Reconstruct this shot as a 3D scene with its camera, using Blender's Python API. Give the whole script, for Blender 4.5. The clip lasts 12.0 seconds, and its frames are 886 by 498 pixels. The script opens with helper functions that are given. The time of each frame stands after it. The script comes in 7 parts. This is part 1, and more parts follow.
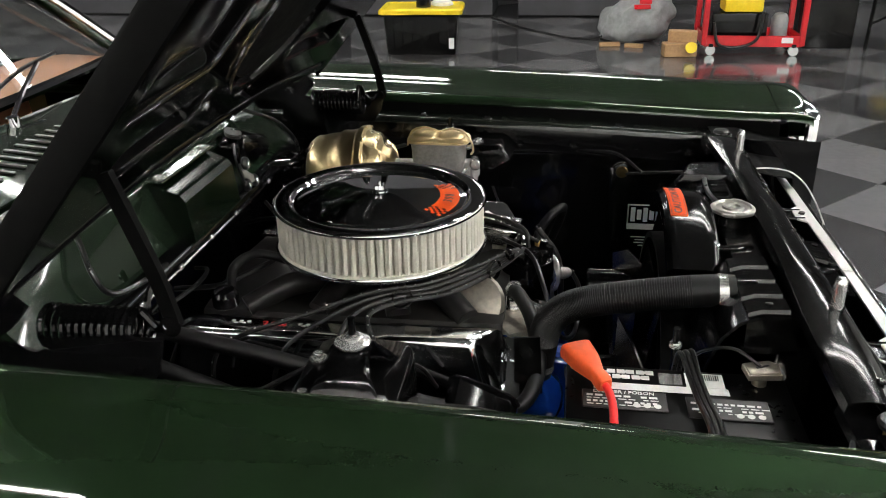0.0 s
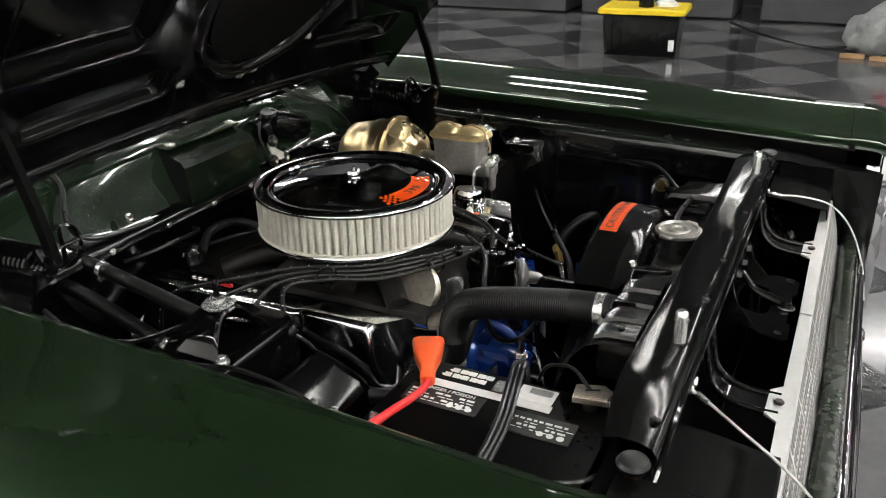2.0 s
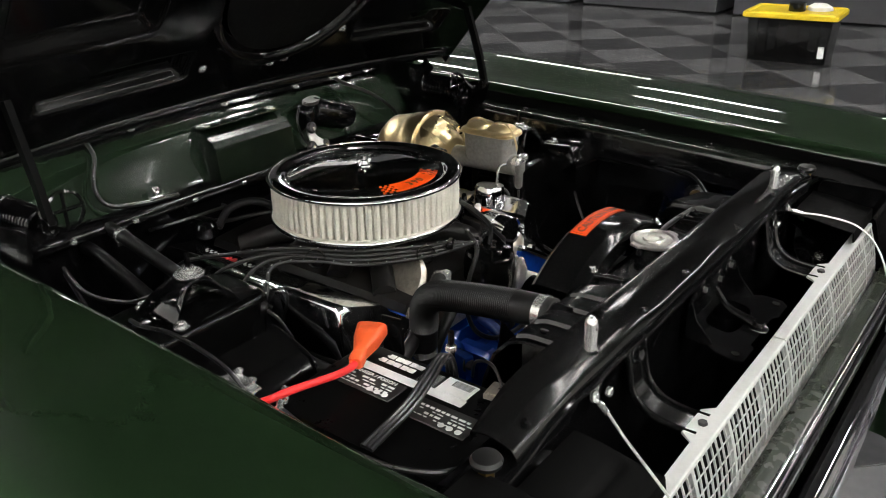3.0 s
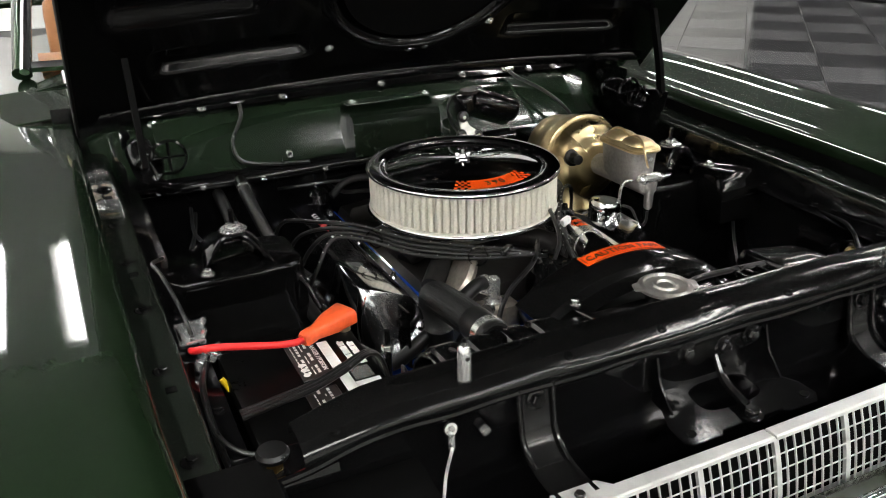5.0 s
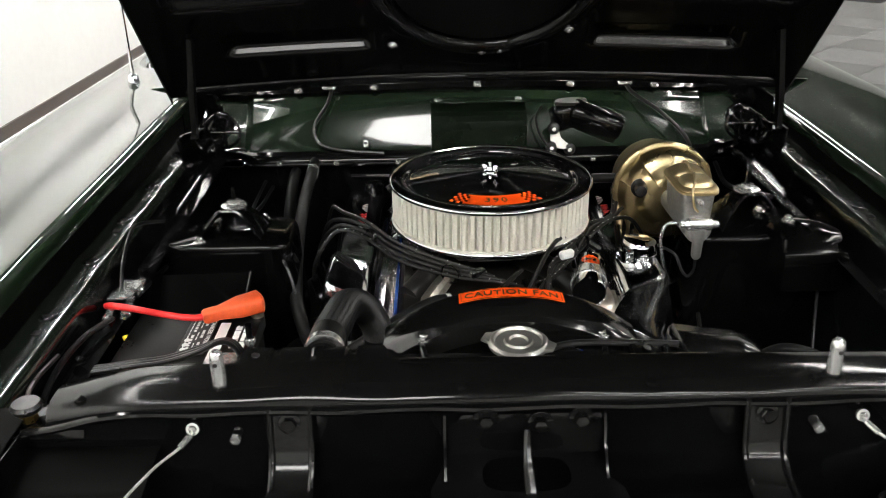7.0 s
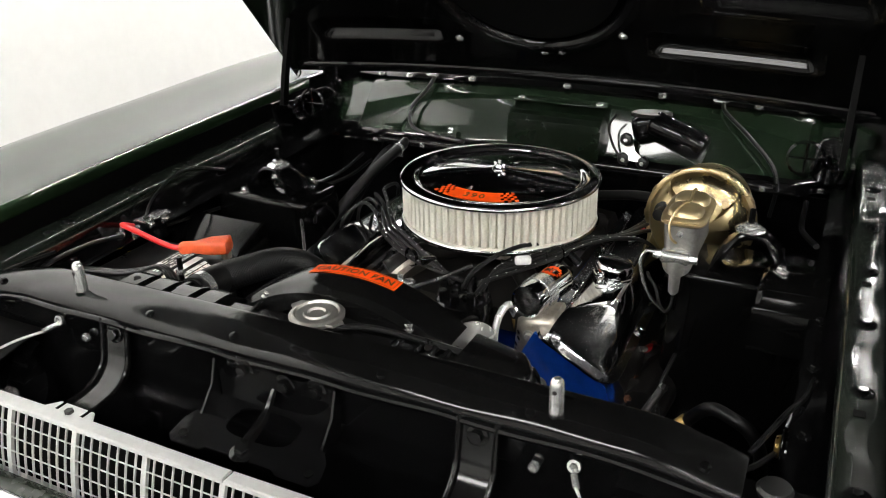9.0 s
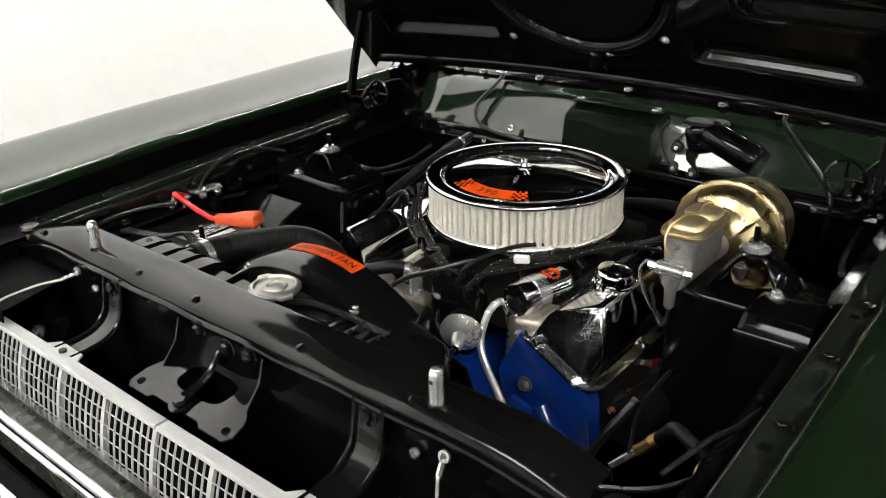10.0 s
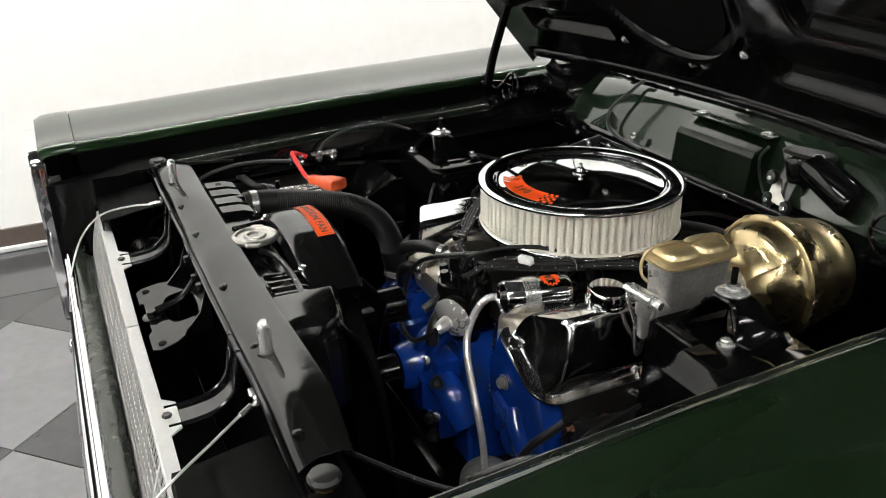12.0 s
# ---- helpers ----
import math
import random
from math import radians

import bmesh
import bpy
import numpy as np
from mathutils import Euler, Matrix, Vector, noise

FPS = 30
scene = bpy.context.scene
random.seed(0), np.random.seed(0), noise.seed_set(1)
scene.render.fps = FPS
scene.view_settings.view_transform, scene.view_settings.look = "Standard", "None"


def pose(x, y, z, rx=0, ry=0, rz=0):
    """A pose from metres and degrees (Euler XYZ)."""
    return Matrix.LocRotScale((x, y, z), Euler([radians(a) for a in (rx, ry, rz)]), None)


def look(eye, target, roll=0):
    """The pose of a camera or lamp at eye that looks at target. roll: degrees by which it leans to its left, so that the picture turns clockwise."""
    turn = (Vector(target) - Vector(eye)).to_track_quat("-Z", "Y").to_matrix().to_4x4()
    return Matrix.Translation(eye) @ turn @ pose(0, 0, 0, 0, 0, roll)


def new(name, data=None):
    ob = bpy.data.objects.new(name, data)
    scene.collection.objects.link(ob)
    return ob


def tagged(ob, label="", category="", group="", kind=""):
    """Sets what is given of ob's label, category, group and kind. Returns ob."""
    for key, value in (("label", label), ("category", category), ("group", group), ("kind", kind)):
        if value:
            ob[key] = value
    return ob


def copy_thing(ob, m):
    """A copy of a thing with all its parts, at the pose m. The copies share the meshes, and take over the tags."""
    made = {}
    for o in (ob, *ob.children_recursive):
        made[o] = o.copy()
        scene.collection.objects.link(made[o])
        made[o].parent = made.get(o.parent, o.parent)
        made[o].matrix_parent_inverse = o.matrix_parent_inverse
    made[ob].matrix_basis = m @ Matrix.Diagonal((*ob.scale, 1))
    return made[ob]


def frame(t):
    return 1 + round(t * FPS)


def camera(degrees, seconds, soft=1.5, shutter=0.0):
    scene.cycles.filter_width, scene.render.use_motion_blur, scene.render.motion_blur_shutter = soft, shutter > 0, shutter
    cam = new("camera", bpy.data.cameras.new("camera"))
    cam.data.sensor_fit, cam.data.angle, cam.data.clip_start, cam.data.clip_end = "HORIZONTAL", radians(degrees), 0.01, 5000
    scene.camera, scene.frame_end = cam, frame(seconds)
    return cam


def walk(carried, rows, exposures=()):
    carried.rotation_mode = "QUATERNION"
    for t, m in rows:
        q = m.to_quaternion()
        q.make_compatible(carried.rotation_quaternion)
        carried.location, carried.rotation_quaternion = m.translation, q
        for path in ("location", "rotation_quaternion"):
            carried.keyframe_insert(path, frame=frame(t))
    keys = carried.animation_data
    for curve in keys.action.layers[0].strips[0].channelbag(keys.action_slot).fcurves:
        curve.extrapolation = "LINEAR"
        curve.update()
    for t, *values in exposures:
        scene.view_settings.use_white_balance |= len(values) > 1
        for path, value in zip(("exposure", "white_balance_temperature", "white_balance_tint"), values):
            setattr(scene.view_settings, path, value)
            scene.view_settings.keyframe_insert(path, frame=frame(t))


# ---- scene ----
cam = camera(56.5, 12.0, soft=1.0)
PATH = [
    (0, (0.293, -1.268, 1.416), (0.02, 0.54, 0.607), -1.0),
    (0.5, (0.4, -1.252, 1.417), (0.0, 0.533, 0.608), -1.1),
    (1, (0.516, -1.233, 1.417), (-0.021, 0.515, 0.609), -1.1),
    (1.5, (0.634, -1.207, 1.417), (-0.043, 0.493, 0.609), -1.1),
    (2, (0.76, -1.168, 1.417), (-0.064, 0.466, 0.61), -1.2),
    (2.5, (0.883, -1.117, 1.417), (-0.087, 0.435, 0.609), -1.2),
    (4.5, (1.229, -0.782, 1.414), (-0.31, 0.204, 0.601), -0.8),
    (5, (1.282, -0.659, 1.413), (-0.364, 0.133, 0.598), -0.9),
    (5.5, (1.317, -0.528, 1.416), (-0.402, 0.08, 0.596), -0.9),
    (6, (1.341, -0.389, 1.417), (-0.435, 0.027, 0.596), -0.8),
    (6.5, (1.359, -0.243, 1.42), (-0.451, -0.03, 0.596), -0.7),
    (7, (1.367, -0.093, 1.424), (-0.454, -0.078, 0.596), -0.9),
    (9, (1.285, 0.526, 1.425), (-0.347, -0.282, 0.598), -1.1),
    (9.5, (1.228, 0.657, 1.424), (-0.296, -0.34, 0.598), -1.3),
    (10, (1.159, 0.776, 1.422), (-0.242, -0.39, 0.598), -1.4),
    (10.5, (1.076, 0.886, 1.423), (-0.184, -0.43, 0.598), -1.3),
    (11, (0.983, 0.984, 1.423), (-0.124, -0.463, 0.598), -1.3),
    (11.5, (0.885, 1.067, 1.419), (-0.056, -0.496, 0.599), -1.3),
    (12, (0.788, 1.13, 1.418), (0.016, -0.524, 0.599), -1.2),
]
walk(cam, [(t, look(eye, target, roll)) for t, eye, target, roll in PATH])

# ---- world and lights ----
FLOOR_Z = -0.07
world = bpy.data.worlds.new("room_air")
scene.world = world
world.use_nodes = True
world.node_tree.nodes["Background"].inputs[0].default_value = (0.8, 0.9, 1.0, 1)
world.node_tree.nodes["Background"].inputs[1].default_value = 0.02
TUBE_GLOW = 84.0
scene.view_settings.exposure = 0.0


# ---- materials ----
def mat(name, colour, rough=0.5, metal=0.0, coat=0.0, grain=60.0, vary=0.15, bump=0.0, stain=0.0, stain_colour=None,
        spec=0.5, transmission=0.0, emit=0.0, random_vary=0.0, gloss_vary=0.15, edge=None):
    """Principled surface with colour and gloss that vary at two scales, and fine relief."""
    m = bpy.data.materials.new(name)
    m.use_nodes = True
    nt = m.node_tree
    b = nt.nodes["Principled BSDF"]
    L = nt.links.new
    b.inputs["Metallic"].default_value = metal
    b.inputs["Coat Weight"].default_value = coat
    b.inputs["Coat Roughness"].default_value = 0.04
    b.inputs["Specular IOR Level"].default_value = spec
    b.inputs["Transmission Weight"].default_value = transmission
    if edge:
        b.inputs["Specular Tint"].default_value = (*edge, 1)
    tc = nt.nodes.new("ShaderNodeTexCoord")
    fine = nt.nodes.new("ShaderNodeTexNoise")
    fine.inputs["Scale"].default_value = grain
    fine.inputs["Detail"].default_value = 4
    wide = nt.nodes.new("ShaderNodeTexNoise")
    wide.inputs["Scale"].default_value = grain * 0.11
    wide.inputs["Detail"].default_value = 3
    for n in (fine, wide):
        L(tc.outputs["Object"], n.inputs["Vector"])
    both = nt.nodes.new("ShaderNodeMath")
    both.operation = "ADD"
    L(fine.outputs["Fac"], both.inputs[0])
    L(wide.outputs["Fac"], both.inputs[1])
    ramp = nt.nodes.new("ShaderNodeMapRange")
    ramp.inputs["From Min"].default_value = 0.65
    ramp.inputs["From Max"].default_value = 1.35
    ramp.inputs["To Min"].default_value = 1 - vary
    ramp.inputs["To Max"].default_value = 1 + vary
    L(both.outputs[0], ramp.inputs["Value"])
    scale = nt.nodes.new("ShaderNodeVectorMath")
    scale.operation = "SCALE"
    scale.inputs[0].default_value = colour
    L(ramp.outputs["Result"], scale.inputs["Scale"])
    colour_out = scale.outputs["Vector"]
    if random_vary:
        info = nt.nodes.new("ShaderNodeObjectInfo")
        rr = nt.nodes.new("ShaderNodeMapRange")
        rr.inputs["To Min"].default_value = 1 - random_vary
        rr.inputs["To Max"].default_value = 1 + random_vary
        L(info.outputs["Random"], rr.inputs["Value"])
        s2 = nt.nodes.new("ShaderNodeVectorMath")
        s2.operation = "SCALE"
        L(colour_out, s2.inputs[0])
        L(rr.outputs["Result"], s2.inputs["Scale"])
        colour_out = s2.outputs["Vector"]
    if stain:
        mix = nt.nodes.new("ShaderNodeMix")
        mix.data_type = "RGBA"
        st = nt.nodes.new("ShaderNodeTexNoise")
        st.inputs["Scale"].default_value = grain * 0.3
        st.inputs["Detail"].default_value = 6
        L(tc.outputs["Object"], st.inputs["Vector"])
        sr = nt.nodes.new("ShaderNodeMapRange")
        sr.inputs["From Min"].default_value = 0.52
        sr.inputs["From Max"].default_value = 0.72
        sr.inputs["To Max"].default_value = stain
        L(st.outputs["Fac"], sr.inputs["Value"])
        L(sr.outputs["Result"], mix.inputs[0])
        L(colour_out, mix.inputs[6])
        mix.inputs[7].default_value = (*(stain_colour or (0.05, 0.04, 0.03)), 1)
        colour_out = mix.outputs[2]
    L(colour_out, b.inputs["Base Color"])
    rg = nt.nodes.new("ShaderNodeMapRange")
    rg.inputs["From Min"].default_value = 0.6
    rg.inputs["From Max"].default_value = 1.4
    rg.inputs["To Min"].default_value = rough * (1 - gloss_vary)
    rg.inputs["To Max"].default_value = min(1, rough * (1 + gloss_vary))
    L(both.outputs[0], rg.inputs["Value"])
    L(rg.outputs["Result"], b.inputs["Roughness"])
    if bump:
        bp = nt.nodes.new("ShaderNodeBump")
        bp.inputs["Strength"].default_value = bump
        bp.inputs["Distance"].default_value = 0.0006
        L(both.outputs[0], bp.inputs["Height"])
        L(bp.outputs["Normal"], b.inputs["Normal"])
    if emit:
        b.inputs["Emission Color"].default_value = (*colour, 1)
        b.inputs["Emission Strength"].default_value = emit
    return m


M = dict(
    # Panel before the grille: green paint, its grey reflection mixed into the colour.
    grey_sheen_green=mat("green_paint_grey_sheen", (0.022, 0.027, 0.019), 0.26, 0.0, 0.0, 60, 0.12, 0.05, 0.2, (0.015, 0.017, 0.013), spec=0.35),
    green=mat("green_metallic_car_paint", (0.012, 0.025, 0.011), 0.40, 0.6, 1.0, 500, 0.12, 0.0, spec=0.1, gloss_vary=0.05, edge=(0.04, 0.09, 0.04)),
    flange=mat("dark_flange_paint", (0.010, 0.013, 0.010), 0.2, 0.0, 0.6, 30, 0.25, 0.35, 0.3, (0.02, 0.018, 0.015), spec=0.4, gloss_vary=0.2),
    bay_green=mat("green_bay_paint", (0.0085, 0.0165, 0.0085), 0.16, 0.0, 0.7, 60, 0.1, 0.0, spec=0.2, gloss_vary=0.06),
    vent_green=mat("dark_green_vent_paint", (0.004, 0.0075, 0.004), 0.16, 0.0, 0.0, 60, 0.15, 0.2, spec=0.2),
    black=mat("gloss_black_paint", (0.003, 0.003, 0.0032), 0.09, 0.0, 0.0, 45, 0.3, 0.35, spec=0.26, gloss_vary=0.1),
    satin=mat("satin_black_paint", (0.0045, 0.0045, 0.0045), 0.16, 0.0, 0.0, 70, 0.3, 0.3, spec=0.4, gloss_vary=0.1),
    underhood=mat("black_underhood_paint", (0.002, 0.002, 0.002), 0.1, 0.0, 0.0, 40, 0.3, 0.2, spec=0.15, gloss_vary=0.15),
    matte=mat("matte_black_paint", (0.0016, 0.0016, 0.0016), 0.6, 0.0, 0.0, 90, 0.3, 0.0, spec=0.05),
    polish=mat("polished_chrome_cover", (0.88, 0.88, 0.89), 0.12, 1.0, 0.0, 24, 0.05, 0.8, gloss_vary=0.5),
    worn=mat("worn_satin_black_metal", (0.0038, 0.0038, 0.0038), 0.13, 0.0, 0.0, 30, 0.35, 0.45, 0.12, (0.012, 0.011, 0.010), spec=0.28, gloss_vary=0.35),
    plastic=mat("black_moulded_plastic", (0.004, 0.004, 0.004), 0.13, 0.0, 0.0, 200, 0.2, 0.004, spec=0.36, gloss_vary=0.08),
    case=mat("dull_black_battery_case", (0.002, 0.002, 0.002), 0.3, 0.0, 0.0, 160, 0.2, 0.03, spec=0.07),
    rubber=mat("black_rubber", (0.006, 0.006, 0.006), 0.3, 0.0, 0.0, 240, 0.25, 0.05),
    chrome=mat("chrome_plate", (0.82, 0.82, 0.83), 0.05, 1.0, 0.0, 50, 0.06, 0.0),
    dullzinc=mat("dull_worn_zinc", (0.42, 0.41, 0.38), 0.3, 0.85, 0.0, 70, 0.2, 0.1, 0.3, (0.2, 0.17, 0.12)),
    steel=mat("zinc_steel", (0.72, 0.72, 0.7), 0.24, 0.8, 0.0, 60, 0.08, 0.0),
    tubing=mat("bright_tubing", (0.78, 0.77, 0.74), 0.26, 0.65, 0.0, 90, 0.06, 0.0),
    hose=mat("dull_black_hose", (0.005, 0.005, 0.005), 0.45, 0.0, 0.0, 200, 0.2, 0.03, spec=0.3),
    cast=mat("cast_aluminium", (0.52, 0.48, 0.41), 0.36, 0.85, 0.0, 130, 0.25, 0.2, 0.3, (0.28, 0.2, 0.12)),
    iron=mat("cast_iron_grey", (0.4, 0.39, 0.37), 0.4, 0.7, 0.0, 160, 0.25, 0.3),
    gold=mat("gold_zinc_plate", (0.52, 0.42, 0.235), 0.29, 1.0, 0.0, 22, 0.25, 0.05, 0.4, (0.30, 0.19, 0.09)),
    lid_gold=mat("pale_gold_plate", (0.74, 0.6, 0.34), 0.33, 0.85, 0.0, 30, 0.2, 0.05, 0.2, (0.4, 0.26, 0.1)),
    blue=mat("blue_engine_paint", (0.005, 0.042, 0.27), 0.17, 0.0, 0.7, 60, 0.2, 0.15, 0.2, (0.004, 0.016, 0.09)),
    paper=mat("white_filter_paper", (0.68, 0.655, 0.57), 0.75, 0.0, 0.0, 260, 0.12, 0.2),
    orange=mat("orange_label", (0.88, 0.085, 0.006), 0.5, 0.0, 0.0, 200, 0.06, spec=0.15),
    boot=mat("orange_rubber_boot", (0.75, 0.1, 0.025), 0.42, 0.0, 0.0, 120, 0.15, 0.1),
    redwire=mat("red_cable_jacket", (0.75, 0.025, 0.025), 0.4, 0.0, 0.0, 120, 0.1),
    ink=mat("black_ink", (0.012, 0.01, 0.01), 0.4, 0.0, 0.0, 100, 0.1),
    white=mat("white_print", (0.8, 0.8, 0.78), 0.45, 0.0, 0.0, 200, 0.08),
    grille=mat("bright_aluminium", (0.6, 0.6, 0.585), 0.4, 0.3, 0.0, 160, 0.06, 0.0),
    brass=mat("brass", (0.55, 0.38, 0.14), 0.3, 1.0, 0.0, 120, 0.2, 0.1),
    copper=mat("rusty_metal", (0.22, 0.1, 0.05), 0.6, 0.5, 0.0, 90, 0.4, 0.3),
    # Iron of the exhaust manifold, and the painted shade beside the heads.
    dark_iron_shade=mat("dark_iron_and_shade", (0.007, 0.0066, 0.0064), 0.45, 0.0, 0.0, 120, 0.4, 0.2, 0.2, (0.014, 0.010, 0.008), spec=0.15),
    dull=mat("dull_dark_casting", (0.016, 0.015, 0.014), 0.36, 0.2, 0.0, 120, 0.3, 0.2, 0.3, (0.010, 0.008, 0.007), spec=0.3),
    cable=mat("clear_coated_cable", (0.62, 0.62, 0.58), 0.35, 0.5, 0.0, 400, 0.2, 0.1),
    glass=mat("clear_glass", (0.95, 0.98, 0.97), 0.02, 0.0, 0.0, 20, 0.01, transmission=1.0),
    tan=mat("tan_vinyl", (0.42, 0.17, 0.06), 0.5, 0.0, 0.0, 120, 0.15, 0.15),
    cream=mat("cream_vinyl", (0.62, 0.5, 0.32), 0.5, 0.0, 0.0, 120, 0.1, 0.1),
    wall=mat("white_wall_paint", (0.9, 0.9, 0.87), 0.7, 0.0, 0.0, 14, 0.03, 0.05),
    darkwall=mat("dark_wall_paint", (0.05, 0.05, 0.055), 0.7, 0.0, 0.0, 6, 0.3, 0.05),
    ceil=mat("black_ceiling_paint", (0.035, 0.035, 0.036), 0.8, 0.0, 0.0, 8, 0.2),
    base=mat("brown_baseboard_vinyl", (0.09, 0.07, 0.06), 0.35, 0.0, 0.0, 30, 0.2),
    pale=mat("pale_grey_tile", (0.118, 0.118, 0.122), 0.14, 0.0, 0.1, 25, 0.12, 0.03, 0.35, (0.15, 0.145, 0.14), random_vary=0.08),
    dark=mat("dark_grey_tile", (0.037, 0.037, 0.039), 0.14, 0.0, 0.1, 25, 0.2, 0.03, 0.3, (0.085, 0.08, 0.078), random_vary=0.12),
    grout=mat("dark_tile_joint", (0.05, 0.05, 0.05), 0.7, 0.0, 0.0, 40, 0.2),
    yellow=mat("yellow_plastic", (0.85, 0.62, 0.02), 0.4, 0.0, 0.0, 60, 0.1),
    red=mat("red_enamel", (0.55, 0.012, 0.018), 0.3, 0.0, 0.3, 60, 0.12, 0.03),
    bag=mat("translucent_grey_plastic", (0.27, 0.28, 0.28), 0.32, 0.0, 0.0, 24, 0.25, 0.4),
    wood=mat("bare_softwood", (0.36, 0.21, 0.1), 0.6, 0.0, 0.0, 40, 0.25, 0.2),
    lens=mat("lamp_glass", (0.75, 0.76, 0.76), 0.12, 0.6, 0.0, 80, 0.1, 0.2),
    tube=mat("lit_diffuser", (1.0, 0.98, 0.94), 0.5, emit=TUBE_GLOW),
    bright=mat("lit_wall_wash", (1.0, 0.98, 0.95), 0.5, emit=TUBE_GLOW * 1.9),
    panel_glow=mat("lit_panel", (1.0, 0.99, 0.96), 0.5, emit=TUBE_GLOW * 0.3),
    fixture=mat("white_enamel_fixture", (0.7, 0.7, 0.7), 0.4),
)

# ---- building helpers ----
ORIGIN = {}


def thing(name, label, category, at=(0, 0, 0), group="", kind=""):
    """An empty at the thing's base, which carries its parts."""
    e = new(name)
    e.empty_display_size = 0.05
    e.location = at
    ORIGIN[e] = Vector(at)
    return tagged(e, label, category, group, kind)


def finish(bm, material, origin, name, angle=38):
    bmesh.ops.recalc_face_normals(bm, faces=bm.faces[:])
    lim = radians(angle)
    for f in bm.faces:
        f.smooth = True
    for e in bm.edges:
        if len(e.link_faces) == 2:
            e.smooth = e.calc_face_angle(0) < lim
    me = bpy.data.meshes.new(name)
    bm.to_mesh(me)
    bm.free()
    me.transform(Matrix.Translation(-origin))
    me.materials.append(M[material])
    return me


def part(name, bm, material, parent, label="", angle=38, kind=""):
    o = ORIGIN[parent]
    ob = new(name, finish(bm, material, o, name, angle))
    ob.parent = parent
    ORIGIN[ob] = o
    return tagged(ob, label, kind=kind)


def single(name, bm, material, label, category, at=(0, 0, 0), group="", kind="", angle=38):
    o = Vector(at)
    ob = new(name, finish(bm, material, o, name, angle))
    ob.location = o
    ORIGIN[ob] = o
    return tagged(ob, label, category, group, kind)


def B():
    return bmesh.new()


def box(bm, c, s, bev=0.0, rot=(0, 0, 0), seg=1):
    m = pose(*c, *rot) @ Matrix.Diagonal((*s, 1))
    vs = bmesh.ops.create_cube(bm, size=1, matrix=m)["verts"]
    if bev:
        es = list({e for v in vs for e in v.link_edges})
        bmesh.ops.bevel(bm, geom=es, offset=bev, segments=seg, affect="EDGES", profile=0.6)
    return bm


def frame_of(a, b):
    d = (Vector(b) - Vector(a)).normalized()
    u = d.cross(Vector((0, 0, 1)))
    if u.length < 1e-3:
        u = Vector((1, 0, 0))
    u.normalize()
    return d, u, d.cross(u)


def ring_loft(bm, rings, closed=True, caps=True):
    vs = [[bm.verts.new(p) for p in r] for r in rings]
    n = len(vs[0])
    for a, b in zip(vs, vs[1:]):
        for i in range(n if closed else n - 1):
            j = (i + 1) % n
            bm.faces.new((a[i], a[j], b[j], b[i]))
    if caps and closed:
        bm.faces.new(vs[0][::-1])
        bm.faces.new(vs[-1])
    return bm


def lathe(bm, prof, at, axis=(0, 0, 1), seg=32, caps=True):
    """Turns (radius, height) pairs about an axis through at."""
    at = Vector(at)
    d, u, w = frame_of((0, 0, 0), axis)
    rings = []
    for r, h in prof:
        r = max(r, 0.0002)
        rings.append([at + d * h + (u * math.cos(t) + w * math.sin(t)) * r for t in (2 * math.pi * i / seg for i in range(seg))])
    return ring_loft(bm, rings, True, caps)


def cyl(bm, a, b, r, r2=None, seg=16, bev=0.0):
    a, b = Vector(a), Vector(b)
    h = (b - a).length
    r2 = r if r2 is None else r2
    prof = [(r, 0), (r2, h)]
    if bev:
        prof = [(r - bev, 0), (r, bev), (r2, h - bev), (r2 - bev, h)]
    return lathe(bm, prof, a, b - a, seg)


def spline(pts, res=8):
    """Points along a smooth curve through pts."""
    p = [Vector(q) for q in pts]
    if len(p) < 3:
        return p
    q = [p[0] * 2 - p[1], *p, p[-1] * 2 - p[-2]]
    out = []
    for i in range(1, len(q) - 2):
        for k in range(res):
            t = k / res
            a, b, c, d = q[i - 1], q[i], q[i + 1], q[i + 2]
            out.append(0.5 * ((2 * b) + (c - a) * t + (2 * a - 5 * b + 4 * c - d) * t * t + (3 * b - a - 3 * c + d) * t ** 3))
    out.append(p[-1])
    return out


def tube(bm, pts, r, seg=10, res=8, ribs=0.0, pitch=0.004):
    """A pipe along a smooth curve; ribs: height of a corrugation."""
    path = spline(pts, res)
    d0 = (path[1] - path[0]).normalized()
    u = d0.orthogonal().normalized()
    rings = []
    run = 0
    for i, p in enumerate(path):
        a, b = path[max(i - 1, 0)], path[min(i + 1, len(path) - 1)]
        d = (b - a).normalized()
        u = (u - d * u.dot(d)).normalized()
        w = d.cross(u)
        run += (p - path[i - 1]).length if i else 0
        rr = (r[0] + (r[1] - r[0]) * i / (len(path) - 1)) if isinstance(r, tuple) else r
        rr += ribs * (i % 2)
        rings.append([p + (u * math.cos(t) + w * math.sin(t)) * rr for t in (2 * math.pi * k / seg for k in range(seg))])
    return ring_loft(bm, rings)


